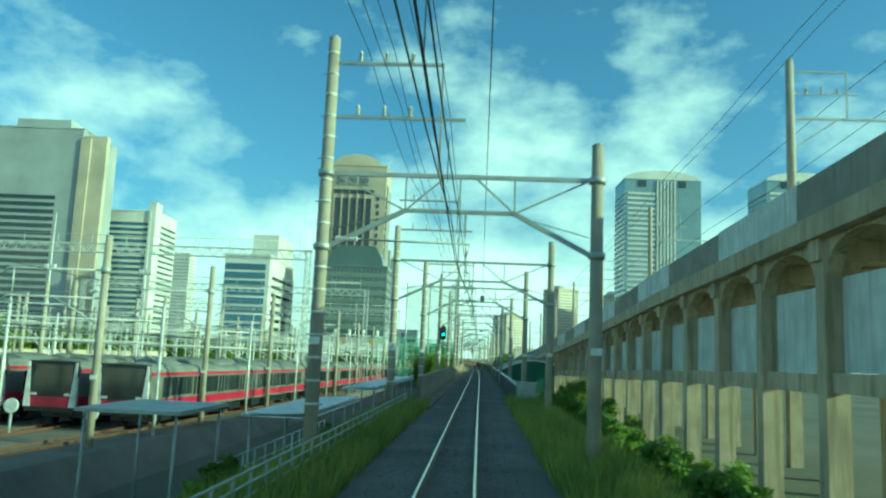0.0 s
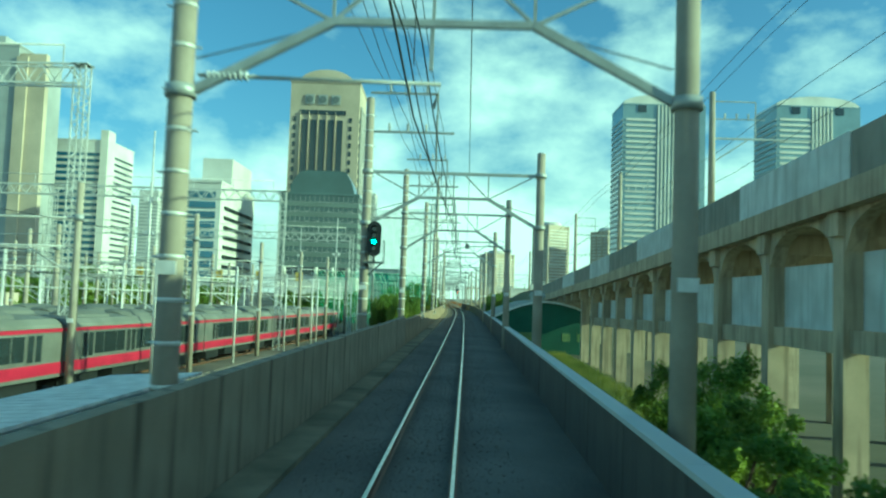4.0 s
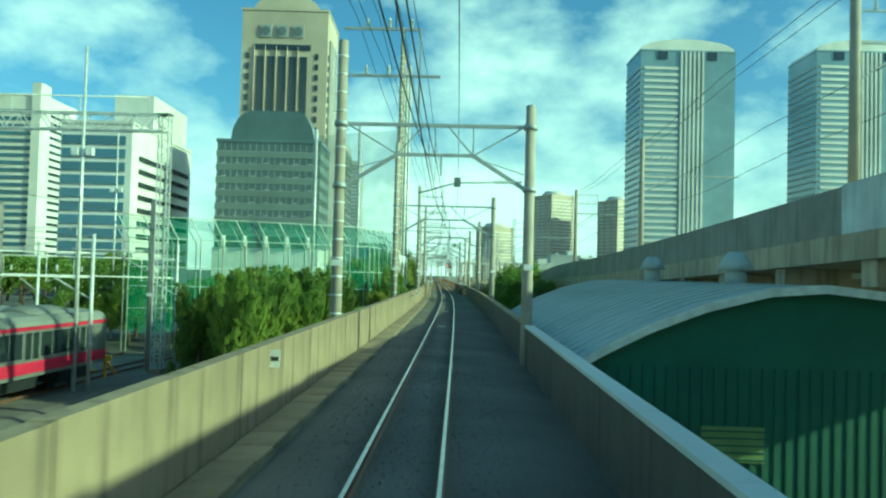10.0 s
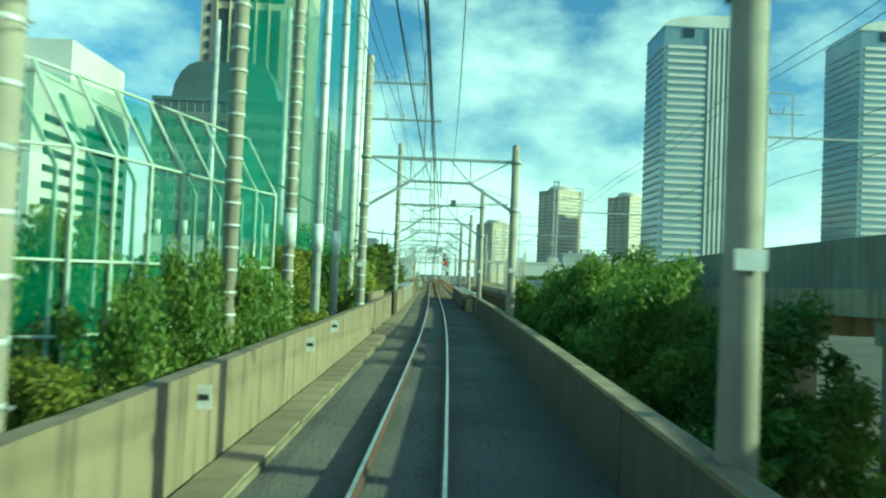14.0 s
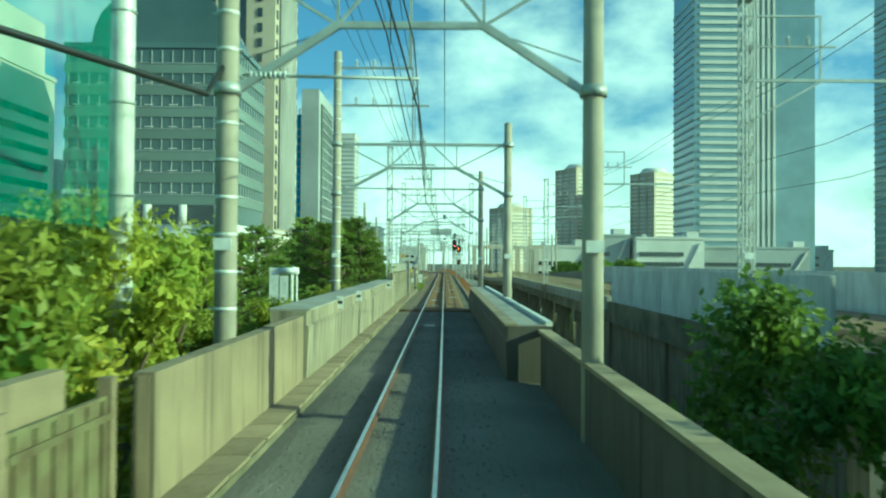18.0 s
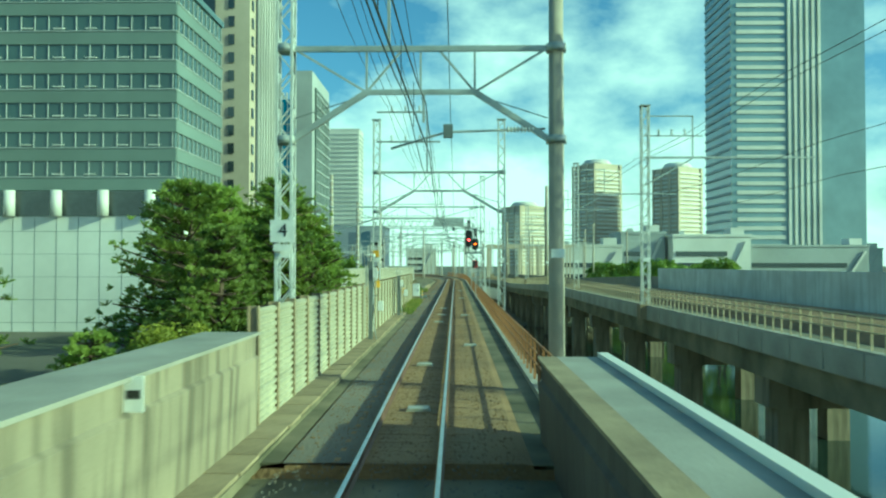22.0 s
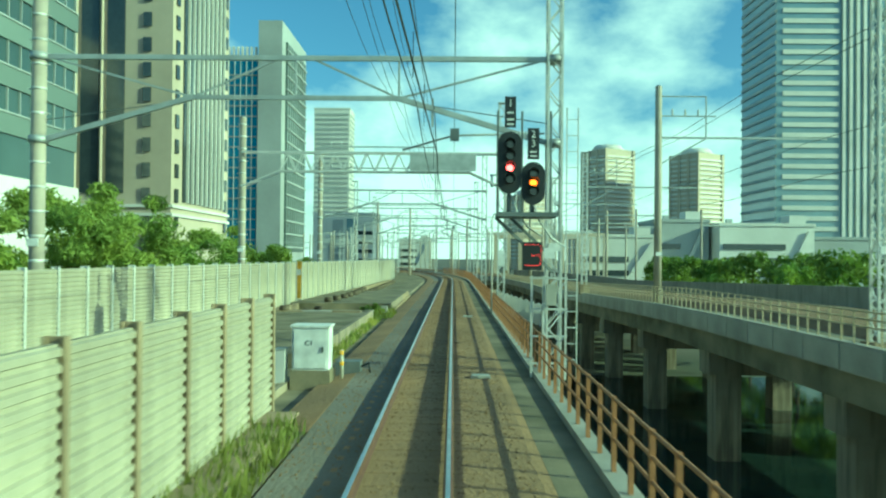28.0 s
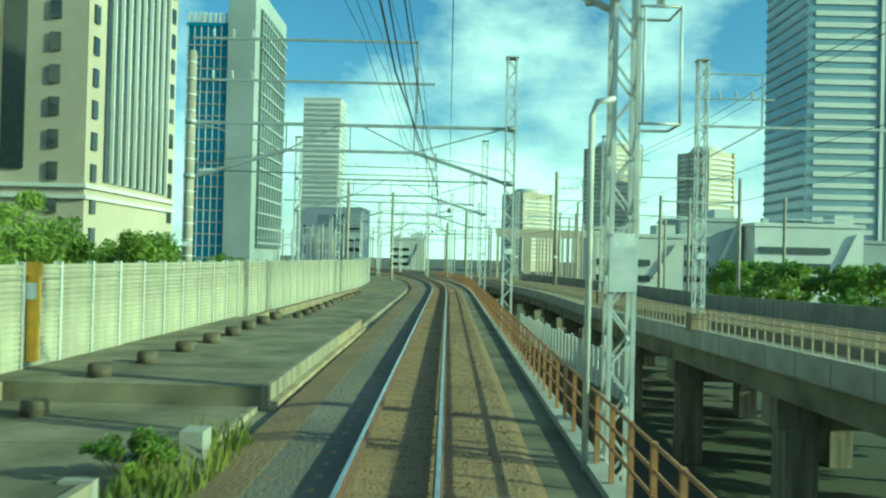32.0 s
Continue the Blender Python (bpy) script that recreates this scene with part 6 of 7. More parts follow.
for x in (-40, -29.6, -16.6):
    part("post", tube(bmn(), [(x, 0, -3.5), (x, 0, 4.1)], 0.1, 8), M_BAND, sb)
for k, w in enumerate("12345"):
    x = -18.2 - 4.55 * k
    b = part("number_board", box(bmn(), x - 0.4, x + 0.4, -0.12, -0.07, 3.87, 4.83), M_BOARD, sb, "yellow track-number board")
    text_part(w, 0.85, M_BLACK, b, FACE_BACK(x, -0.13, 4.35))
tagged(part("yard_wall", box(bmn(), -60.3, -60, -60, 150, -3.5, 1.2), M_BEIGE), "long low beige wall behind the yard", "wall", kind="structure")
# buffer stop at the train's end
bs = thing("buffer_stop", "yellow steel buffer stop at the end of the yard track", "buffer stop", at(-18.7, 155.2, YARD - 0.2))
for s in (-0.6, 0.6):
    part("upright", beam(bmn(), (s, 0, 0), (s, 0, 1.2), 0.14), M_YELLOW, bs)
    part("stay", beam(bmn(), (s, 0, 1.0), (s, 1.3, 0), 0.1), M_YELLOW, bs)
part("buffer_beam", beam(bmn(), (-0.95, -0.1, 1.05), (0.95, -0.1, 1.05), 0.2, 0.3), M_YELLOW, bs)

# light portals of the yard's overhead line
for k, y in enumerate((26, 41, 57, 72, 87, 102, 118, 134, 150, 161)):
    z = 3.9 - k * 0.09
    ob = thing("yard_portal", "slim pale portal of pipes over the yard tracks", "portal", at(0, y, 0), "yard portals")
    xs = (-16.5, -25.1, -31.4, -40, -49, -57)
    for x in xs:
        part("post", tube(bmn(), [(x, 0, -3.5), (x, 0, z + 0.9)], 0.09, 8), M_BAND, ob)
    for dz in (0, -1.15):
        part("cross_pipe", tube(bmn(), [(xs[0], 0, z + dz), (xs[-1], 0, z + dz)], 0.045, 6), M_BAND, ob)
    for x in (-18.7, -22.9, -27.3, -33.5, -37.9, -42.3, -46.7, -52.0):
        part("hanger", tube(bmn(), [(x, 0, z + 0.02), (x, 0, z - 1.4), (x + 0.9, 0, z - 1.15)], 0.03, 5), M_BAND, ob)
        again("insulator", INS, ob, at(x + 0.5, 0, z - 0.9))
    for a, b in zip(xs, xs[1:]):
        part("brace", tube(bmn(), [(a, 0, z - 2.2), (a + (b - a) * 0.22, 0, z - 1.15)], 0.035, 5), M_BAND, ob)
        part("brace", tube(bmn(), [(a, 0, z + 0.85), ((a + b) / 2, 0, z)], 0.025, 5), M_BAND, ob)
am = thing("antenna_post", "slim white post with a small bracket and lamp", "post", at(-16.3, 167.8, 0))
part("post", tube(bmn(), [(0, 0, -3.6), (0, 0, 1.3)], 0.09, 8, 0.06), M_WHITE, am)
part("bracket", tube(bmn(), [(-0.35, 0, -0.2), (-0.35, 0, -1.1), (0.35, 0, -1.1), (0.35, 0, -0.2)], 0.035, 6), M_WHITE, am)
part("lamp", tube(bmn(), [(0, -0.2, 0.35), (0, 0.1, 0.35)], 0.12, 10), M_WHITE, am)


def sheet_roof(x0, x1, y0, y1, z):
    ob = thing("sheet_roof", "low white corrugated sheet roof on thin posts", "shelter", group="sheet roofs")
    bm = bmn()
    n = round((y1 - y0) / 0.35)
    for k in range(n):
        y = y0 + (y1 - y0) * k / n
        d = (y1 - y0) / n
        prism(bm, [(x0, z - 0.12), (x1, z), (x1, z + 0.05), (x0, z - 0.07)], y + 0.03, y + d - 0.03)
    box(bm, x0 + 0.01, x1 - 0.01, y0, y1, z - 0.16, z - 0.125)
    part("roof_sheet", bm, M_WHITE, ob)
    for x in (x0 + 0.2, x1 - 0.2):
        for y in steps(y0 + 0.3, y1 - 0.3, 5):
            part("post", tube(bmn(), [(x, y, -3.5), (x, y, z - 0.1)], 0.04, 6), M_STEEL, ob)


sheet_roof(-6.5, -4.4, 23.5, 33, 0.75)
sheet_roof(-6.2, -4.4, 38.5, 60, 0.95)
sh = thing("platform_shelter", "small grey shelter roof on slim posts", "shelter")
part("roof_sheet", box(bmn(), -11.4, -8.2, 23, 27.5, 0.55, 0.66), M_STEEL, sh)
for x in (-11.2, -8.4):
    for y in (23.3, 27.2):
        part("post", tube(bmn(), [(x, y, -3.5), (x, y, 0.55)], 0.05, 6), M_STEEL, sh)
railing("yard_fence", "white pipe fence between the yard and the line", -8.0, steps(26, 44, 1.5), -3.5, -1.2, M_WHITE, lambda y: 0.0, 3)
railing("line_fence", "weathered wire fence on the embankment edge", -3.35, steps(8, 43, 1.0), -0.45, 0.55, M_STEEL, lambda y: 0.0, 3, 0.05)
for x, y in ((-17.4, 36), (-22.5, 38)):
    ob = thing("dwarf_signal", "round white shunting signal on a short post", "signal", at(x, y, 0), "shunting signals")
    part("post", tube(bmn(), [(0, 0, -2.5), (0, 0, -1.0)], 0.07, 8), M_STEEL, ob)
    part("signal_face", tube(bmn(), [(0, -0.1, -0.7), (0, 0.0, -0.7)], 0.36, 16), M_WHITE, ob, "round white signal face")


# ---- signals ----
def signal_head(parent, x, y, z, h, lens, lens_z, label):
    w = 0.28
    out = [(w * math.cos(a) + x, z + (h / 2 - w) * (1 if math.sin(a) >= 0 else -1) + w * math.sin(a)) for a in (2 * math.pi * k / 20 for k in range(20))]
    hd = part("signal_head", prism(bmn(), out, y - 0.04, y + 0.04), M_BLACK, parent, label)
    part("signal_case", box(bmn(), x - 0.14, x + 0.14, y + 0.04, y + 0.3, z - h / 2 + 0.15, z + h / 2 - 0.15), M_BLACK, hd)
    n = 4 if h > 1.2 else 3
    for k in range(n):
        zz = z + (k - (n - 1) / 2) * (h - 0.42) / n * 1.05
        part("lens_hood", tube(bmn(), [(x, y - 0.03, zz + 0.02), (x, y - 0.22, zz + 0.03)], 0.115, 12, 0.12, False), M_BLACK, hd)
        part("lens", tube(bmn(), [(x, y - 0.06, zz), (x, y - 0.045, zz)], 0.085, 12), lens if k == lens_z else M_GLASS, hd)
    return hd


sg = thing("railway_signal", "four-lens signal showing green on a small bracket platform", "signal", at(-3.1, 75.55, 0))
signal_head(sg, 0, 0, 4.84, 1.4, M_SIGGREEN, 1, "black oval head with a lit green lens")
part("bracket_platform", box(bmn(), -0.45, 0.4, -0.1, 0.5, 3.87, 3.93), M_STEELDK, sg)
part("bracket_strut", beam(bmn(), (-0.35, 0.3, 3.3), (0.3, 0.2, 3.87), 0.05), M_STEELDK, sg)
part("head_stem", tube(bmn(), [(0, 0.15, 3.93), (0, 0.15, 4.3)], 0.05, 8), M_STEELDK, sg)
part("guard_rail", tube(bmn(), [(0.38, -0.05, 3.93), (0.38, -0.05, 4.8), (0.38, 0.45, 4.8), (0.38, 0.45, 3.93)], 0.018, 5), M_STEELDK, sg)
part("pole_clamp", box(bmn(), -0.6, -0.1, 0.2, 0.5, 4.7, 4.8), M_STEELDK, sg)

sg = thing("junction_signal", "junction signal with a red and an amber head on a platform", "signal", at(0, -0.5, 0))
hd = signal_head(sg, 1.9, 306.00, 4.85, 1.45, M_SIGRED, 1, "black oval head with a lit red lens")
b = part("route_board", box(bmn(), 1.78, 2.04, 306.00, 306.06, 5.68, 6.4), M_BLACK, sg, "black route board with white characters")
text_part("1", 0.26, M_WHITE, b, FACE_BACK(1.91, 305.99, 6.24))
for z in (6.02, 5.86, 5.75):
    part("character_bar", box(bmn(), 1.83, 1.99, 305.99, 306.00, z - 0.02, z + 0.02), M_WHITE, b)
hd = signal_head(sg, 2.46, 306.10, 4.38, 1.0, M_SIGAMBER, 1, "black oval head with a lit amber lens")
b = part("route_board", box(bmn(), 2.33, 2.6, 306.10, 306.16, 4.95, 5.68), M_BLACK, sg, "black route board with white characters")
text_part("2", 0.24, M_WHITE, b, FACE_BACK(2.46, 306.09, 5.53))
text_part("3", 0.24, M_WHITE, b, FACE_BACK(2.46, 306.09, 5.31))
for z in (5.12, 5.02):
    part("character_bar", box(bmn(), 2.38, 2.54, 306.09, 306.10, z - 0.02, z + 0.02), M_WHITE, b)
pf = part("platform", box(bmn(), 1.61, 3.0, 305.70, 306.75, 3.58, 3.68), M_STEELDK, sg, "dark steel service platform")
for x in (1.66, 2.25, 2.95):
    part("platform_post", beam(bmn(), (x, 306.75, 3.68), (x, 306.75, 6.2), 0.05), M_STEELDK, pf)
part("platform_strut", beam(bmn(), (1.6, 306.30, 3.58), (3.0, 306.60, 2.3), 0.07), M_STEELDK, sg)
part("platform_strut", beam(bmn(), (2.0, 306.70, 3.58), (3.05, 306.70, 2.6), 0.07), M_STEELDK, sg)
for x, zb in ((1.9, 3.68), (2.46, 3.68)):
    part("head_stem", tube(bmn(), [(x, 306.20, zb), (x, 306.20, zb + 0.6)], 0.05, 8), M_STEELDK, sg)
rb = part("repeater_box", box(bmn(), 2.22, 2.67, 306.00, 306.20, 2.35, 3.0), M_BLACK, sg, "black lamp-dot display showing a red three")
dot_me = data("lamp_dot", tube(bmn(), [(0, 0, 0), (0, 0.008, 0)], 0.0085, 8), M_LAMPDOT)
row = [0.15 + 0.058 * k for k in range(13)]
dots = [(u, 0.10) for u in row] + [(u, 0.84) for u in row] + [(u, 0.47) for u in row[5:]]
dots += [(0.90, 0.13), (0.90, 0.43), (0.90, 0.51), (0.90, 0.81)] + [(0.95, 0.17 + 0.055 * k) for k in range(5)] + [(0.95, 0.55 + 0.055 * k) for k in range(5)]
for u, v in dots:                                # a lit figure three made of small red lamps
    again("lamp_dot", dot_me, rb, at(2.22 + 0.45 * u, 305.99, 3.0 - 0.65 * v))
for x, z in ((1.95, 4.1), (2.5, 3.85)):
    part("sagging_cable", tube(bmn(), [(x, 306.15, z), (x + 0.12, 306.10, z - 0.35), (x + 0.4, 306.15, z - 0.75), (x + 0.75, 306.30, z - 0.95)], 0.022, 6), M_STEEL, sg, "grey cable sagging to the mast")
part("number_plate", box(bmn(), 2.72, 2.97, 306.02, 306.05, 2.62, 2.86), M_WHITE, sg, "small white plate")
for x in (2.5, 2.78, 3.32):                      # open service frame at the mast's foot
    part("frame_bar", beam(bmn(), (x, 306.6, -0.3), (x, 306.6, 2.2), 0.05), M_BAND, sg)
for z in (0.1, 0.75, 1.4, 2.15):
    part("frame_bar", beam(bmn(), (2.46, 306.6, z), (3.36, 306.6, z), 0.045), M_BAND, sg)
for z in (0.1, 0.75, 1.4):
    part("frame_brace", beam(bmn(), (2.8, 306.62, z), (3.3, 306.62, z + 0.65), 0.03), M_BAND, sg)
part("mast_cabinet", box(bmn(), 2.84, 3.08, 306.45, 306.57, 1.5, 2.0), M_PANELPOST, sg, "pale cabinet fixed to the mast")
for x in (3.42, 3.7):
    part("ladder_rail", beam(bmn(), (x, 307.3, -0.4), (x, 307.3, 6.4), 0.03), M_BAND, sg)
for k in range(16):
    part("ladder_rung", beam(bmn(), (3.42, 307.3, 0.1 + k * 0.4), (3.7, 307.3, 0.1 + k * 0.4), 0.02), M_BAND, sg)


# ---- practice cage with nets, beyond the wall ----
def cage():
    ob = thing("net_cage", "pale steel cage hung with green netting", "sports cage")
    bm = bmn()
    tube(bm, [(0, 0, -3.5), (0, 0, 4.7), (-0.85, 0, 6.3)], 0.055, 6)
    me = data("cage_post", bm, M_GREENPIPE)
    front = [(-6.5 - 1.5 * k, 177.1 - 0.72 * k) for k in range(12)]
    sides = [(-6.5 + 0.27 * k, 177.1 + 1.15 * k) for k in range(1, 8)]
    line = front[::-1] + sides
    for x, y in line:
        p = again("cage_post", me, ob, at(x, y, 0))
        p2 = again("brace_post", me, ob, at(x - 0.42, y + 0.2, -0.35))
    for z, dx in ((6.3, -0.85), (4.7, 0), (2.6, 0), (1.2, 0), (-0.4, 0)):
        part("cage_rail", tube(bmn(), [(x + dx, y, z) for x, y in line], 0.035, 6), M_GREENPIPE, ob)
    for (x0, y0), (x1, y1) in zip(line, line[1:]):
        bm = bmn()
        v = [bm.verts.new(p) for p in ((x0 - 0.08, y0, -2.2), (x1 - 0.08, y1, -2.2), (x1 - 0.08, y1, 4.65), (x0 - 0.08, y0, 4.65), (x1 - 0.9, y1, 6.2), (x0 - 0.9, y0, 6.2))]
        bm.faces.new((v[0], v[1], v[2], v[3]))
        bm.faces.new((v[3], v[2], v[4], v[5]))
        part("net_sheet", bm, M_NET, ob, "sagging green net")
    bm = bmn()
    v = [bm.verts.new(p) for p in ((-24, 170.5, 6.2), (-7.4, 177.4, 6.2), (-5.6, 185, 6.2), (-24, 194, 6.2))]
    bm.faces.new(v)
    part("roof_net", bm, M_NET, ob, "green roof net")


cage()
NETP = [(-4.45, 180.3), (-4.75, 188.1), (-4.75, 193.6), (-4.7, 198.5), (-5.3, 209.3), (-6.4, 222.8)]
nf = thing("tall_net_fence", "very tall green net hung between thick white poles", "net fence")
for k, (x, y) in enumerate(NETP + [(-13, 226), (-20, 230)]):
    p = part("net_pole", tube(bmn(), [(x, y, -6), (x, y, 24)], 0.19 if k < 4 else 0.27, 12, 0.15 if k < 4 else 0.24), M_POLE if k < 2 else M_BAND, nf, "banded concrete net pole" if k < 2 else "thick pale steel net pole")
    for z in range(0, 44 if k < 2 else 22, 1 if k < 2 else 2):
        part("pole_collar", tube(bmn(), [(x, y, z * (0.5 if k < 2 else 1)), (x, y, z * (0.5 if k < 2 else 1) + 0.06)], 0.2 if k < 4 else 0.28, 12), M_BAND if k < 2 else M_STEEL, p)
    if 0 < k < 4:
        part("pole_sleeve", tube(bmn(), [(x, y, 3.3), (x, y, 4.4)], 0.215, 12), M_WHITE, p, "white painted sleeve")
for (x0, y0), (x1, y1) in zip(NETP + [(-13, 226)], NETP[1:] + [(-13, 226), (-20, 230)]):
    bm = bmn()
    v = [bm.verts.new(p) for p in ((x0 - 0.2, y0, 3.3), (x1 - 0.2, y1, 3.3), (x1 - 0.2, y1, 23), (x0 - 0.2, y0, 23))]
    bm.faces.new(v)
    part("net_sheet", bm, M_TALLNET, nf, "tall green net")
tagged(part("sagging_cable", tube(bmn(), [(-10, 205, 7.6), (-6.5, 208, 6.1), (-4.6, 214, 5.2), (-3.2, 218.4, 5.3), (-3.05, 218.9, 5.9)], 0.05, 6), M_BLACK), "thick black cable sagging to a pole", "cable")
lp = thing("street_lamp", "curved white street lamp among the trees", "street lamp", at(-11, 232, 0))
part("post", tube(bmn(), [(0, 0, -6), (0, 0, 4.2), (-0.15, 0, 4.7), (-0.8, 0, 4.95)], 0.06, 8), M_WHITE, lp)
part("lamp_head", box(bmn(), -1.25, -0.7, -0.12, 0.12, 4.86, 5.0), M_WHITE, lp)
bsn = thing("blue_sign", "small blue sign on a thin post", "sign", at(-18.5, 190, 0))
part("sign_plate", box(bmn(), -0.25, 0.25, -0.03, 0.0, 1.5, 2.7), M_BLUEGLASS, bsn, "blue plate")
for k in range(4):
    part("text_bar", box(bmn(), -0.17, 0.17, -0.042, -0.03, 1.7 + k * 0.24, 1.78 + k * 0.24), M_WHITE, bsn)
part("post", tube(bmn(), [(0, 0.03, -3.5), (0, 0.03, 2.7)], 0.03, 6), M_STEEL, bsn)


# ---- lineside things ----
def plate(x, y, z, w, h, label, dark=True, face="x"):
    ob = thing("marker_plate", label, "marker plate", at(x, y, z), "lineside marker plates")
    part("plate_face", box(bmn(), 0, 0.02, -w / 2, w / 2, -h / 2, h / 2) if face == "x" else box(bmn(), -w / 2, w / 2, -0.02, 0, -h / 2, h / 2), M_WHITE, ob)
    if dark:
        part("mark_bar", box(bmn(), 0.02, 0.026, -w * 0.35, w * 0.35, -h * 0.12, h * 0.12) if face == "x" else box(bmn(), -w * 0.35, w * 0.35, -0.026, -0.02, -h * 0.12, h * 0.12), M_BLACK, ob)


for y, z in ((104.3, 1.08), (128.4, 0.95), (173.2, 0.9), (180.9, 0.88), (184.7, 1.05)):
    plate(-2.65, y, z, 0.2, 0.32, "small white marker plate standing out from the wall", True, "y")
# near face plates stand across the line so that drivers read them
for x, y, z in ((-2.66, 229.3, 1.4), (-2.62, 234.0, 1.38), (-2.62, 248.6, 1.34)):
    plate(x + 0.16, y, z, 0.2, 0.36, "white plate standing out from the girder", True, "y")
mp = thing("mast_number_sign", "white number sign on the lattice mast", "sign", at(-3.12, 258.1, 0))
part("sign_plate", box(bmn(), -0.27, 0.27, -0.03, 0.0, 3.15, 3.65), M_WHITE, mp)
text_part("4", 0.42, M_BLACK, mp, FACE_BACK(0.02, -0.036, 3.4))
part("sign_plate", box(bmn(), -0.2, 0.2, -0.03, 0.0, 2.95, 3.1), M_WHITE, mp)
mp = thing("mast_plate", "yellow plate on the lattice mast", "sign", at(-3.45, 281.75, 0))
part("sign_plate", box(bmn(), -0.16, 0.16, -0.03, 0.0, 3.05, 3.4), M_YELLOW, mp)
mp = thing("mast_plate", "yellow plate on the second line's lattice mast", "sign", at(9.9, 255.8, 0))
part("sign_plate", box(bmn(), -0.11, 0.11, -0.03, 0.0, 1.8, 2.3), M_YELLOW, mp)
mp = thing("pole_number_sign", "white number sign on a concrete pole", "sign", at(-4.04, 40.56, 0))
part("sign_plate", box(bmn(), -0.17, 0.17, -0.03, 0.0, 2.8, 3.2), M_WHITE, mp)
text_part("3", 0.34, M_BLACK, mp, FACE_BACK(0, -0.036, 3.0))

bal = bmn()
prism(bal, [(-0.24, 0), (0.24, 0), (0.20, 0.06), (-0.20, 0.06)], -0.18, 0.18)
bal = data("balise", bal, M_PANELPOST)
for x, y in ((-0.09, 262.7), (-0.05, 279), (0.0, 284.3), (0.0, 290.5), (1.28, 305.8), (1.34, 324.3), (-0.05, 172), (-0.1, 155), (0.0, 240), (0.05, 256), (1.3, 284), (1.3, 268)):
    o = new("balise", bal)
    o.matrix_basis = at(x, y, -0.21)
    tagged(o, "flat pale track balise between the rails" if abs(x) < 1 else "flat pale cover plate beside the rail", "balise", "track balises")

cb = thing("relay_cabinet", "white relay cabinet on a concrete base", "cabinet", at(-2.66, 305.5, 0))
part("cabinet_body", box(bmn(), -0.42, 0.42, -0.3, 0.3, 0.0, 0.98), M_WHITE, cb)
part("cabinet_roof", box(bmn(), -0.46, 0.46, -0.34, 0.34, 0.985, 1.03), M_WHITE, cb)
part("concrete_base", box(bmn(), -0.46, 0.46, -0.34, 0.34, -0.5, -0.004), M_SLAB, cb)
part("door", box(bmn(), -0.37, 0.37, -0.325, -0.302, 0.05, 0.93), M_WHITE, cb)
part("door_handle", box(bmn(), 0.26, 0.31, -0.35, -0.326, 0.42, 0.54), M_STEELDK, cb)
text_part("C1", 0.16, M_BLACK, cb, FACE_BACK(-0.03, -0.329, 0.62))
for k in range(3):
    ob = thing("cable_box", "pale blue-grey lineside cable box", "cabinet", at(-3.35 - 0.26 * k, 305.3 + 0.15 * k, 0), "cable boxes")
    part("box_body", box(bmn(), -0.11, 0.11, -0.15, 0.15, -0.4, 0.45 - 0.05 * k), M_PALE, ob)
    part("box_lid", box(bmn(), -0.12, 0.12, -0.16, 0.16, 0.454 - 0.05 * k, 0.49 - 0.05 * k), M_STEEL, ob)
mk = thing("marker_post", "short post with orange bands", "post", at(-2.0, 305.7, 0))
part("post", tube(bmn(), [(0, 0, -0.4), (0, 0, 0.42)], 0.04, 8), M_PANELPOST, mk)
for z in (0.05, 0.3):
    part("orange_band", tube(bmn(), [(0, 0, z), (0, 0, z + 0.1)], 0.045, 8), M_YELLOW, mk)
jb = thing("junction_box", "low dark junction box with cables", "cabinet", at(-1.95, 306.6, 0))
part("box_body", box(bmn(), -0.3, 0.3, -0.25, 0.25, -0.4, 0.05), M_STEELDK, jb)
part("cable_loop", tube(bmn(), [(0.3, 0, -0.1), (0.5, -0.1, 0.0), (0.55, -0.2, -0.25)], 0.03, 6), M_BLACK, jb)
yp = thing("orange_post", "orange telephone post with a white plate", "post", at(-8.35, 332.2, 0))
part("post", box(bmn(), -0.1, 0.1, -0.1, 0.1, 0.15, 2.2), M_YELLOW, yp)
part("post_cap", box(bmn(), -0.14, 0.14, -0.14, 0.1, 2.0, 2.3), M_YELLOW, yp)
part("white_plate", box(bmn(), -0.12, 0.12, -0.13, -0.11, 1.5, 1.85), M_WHITE, yp)
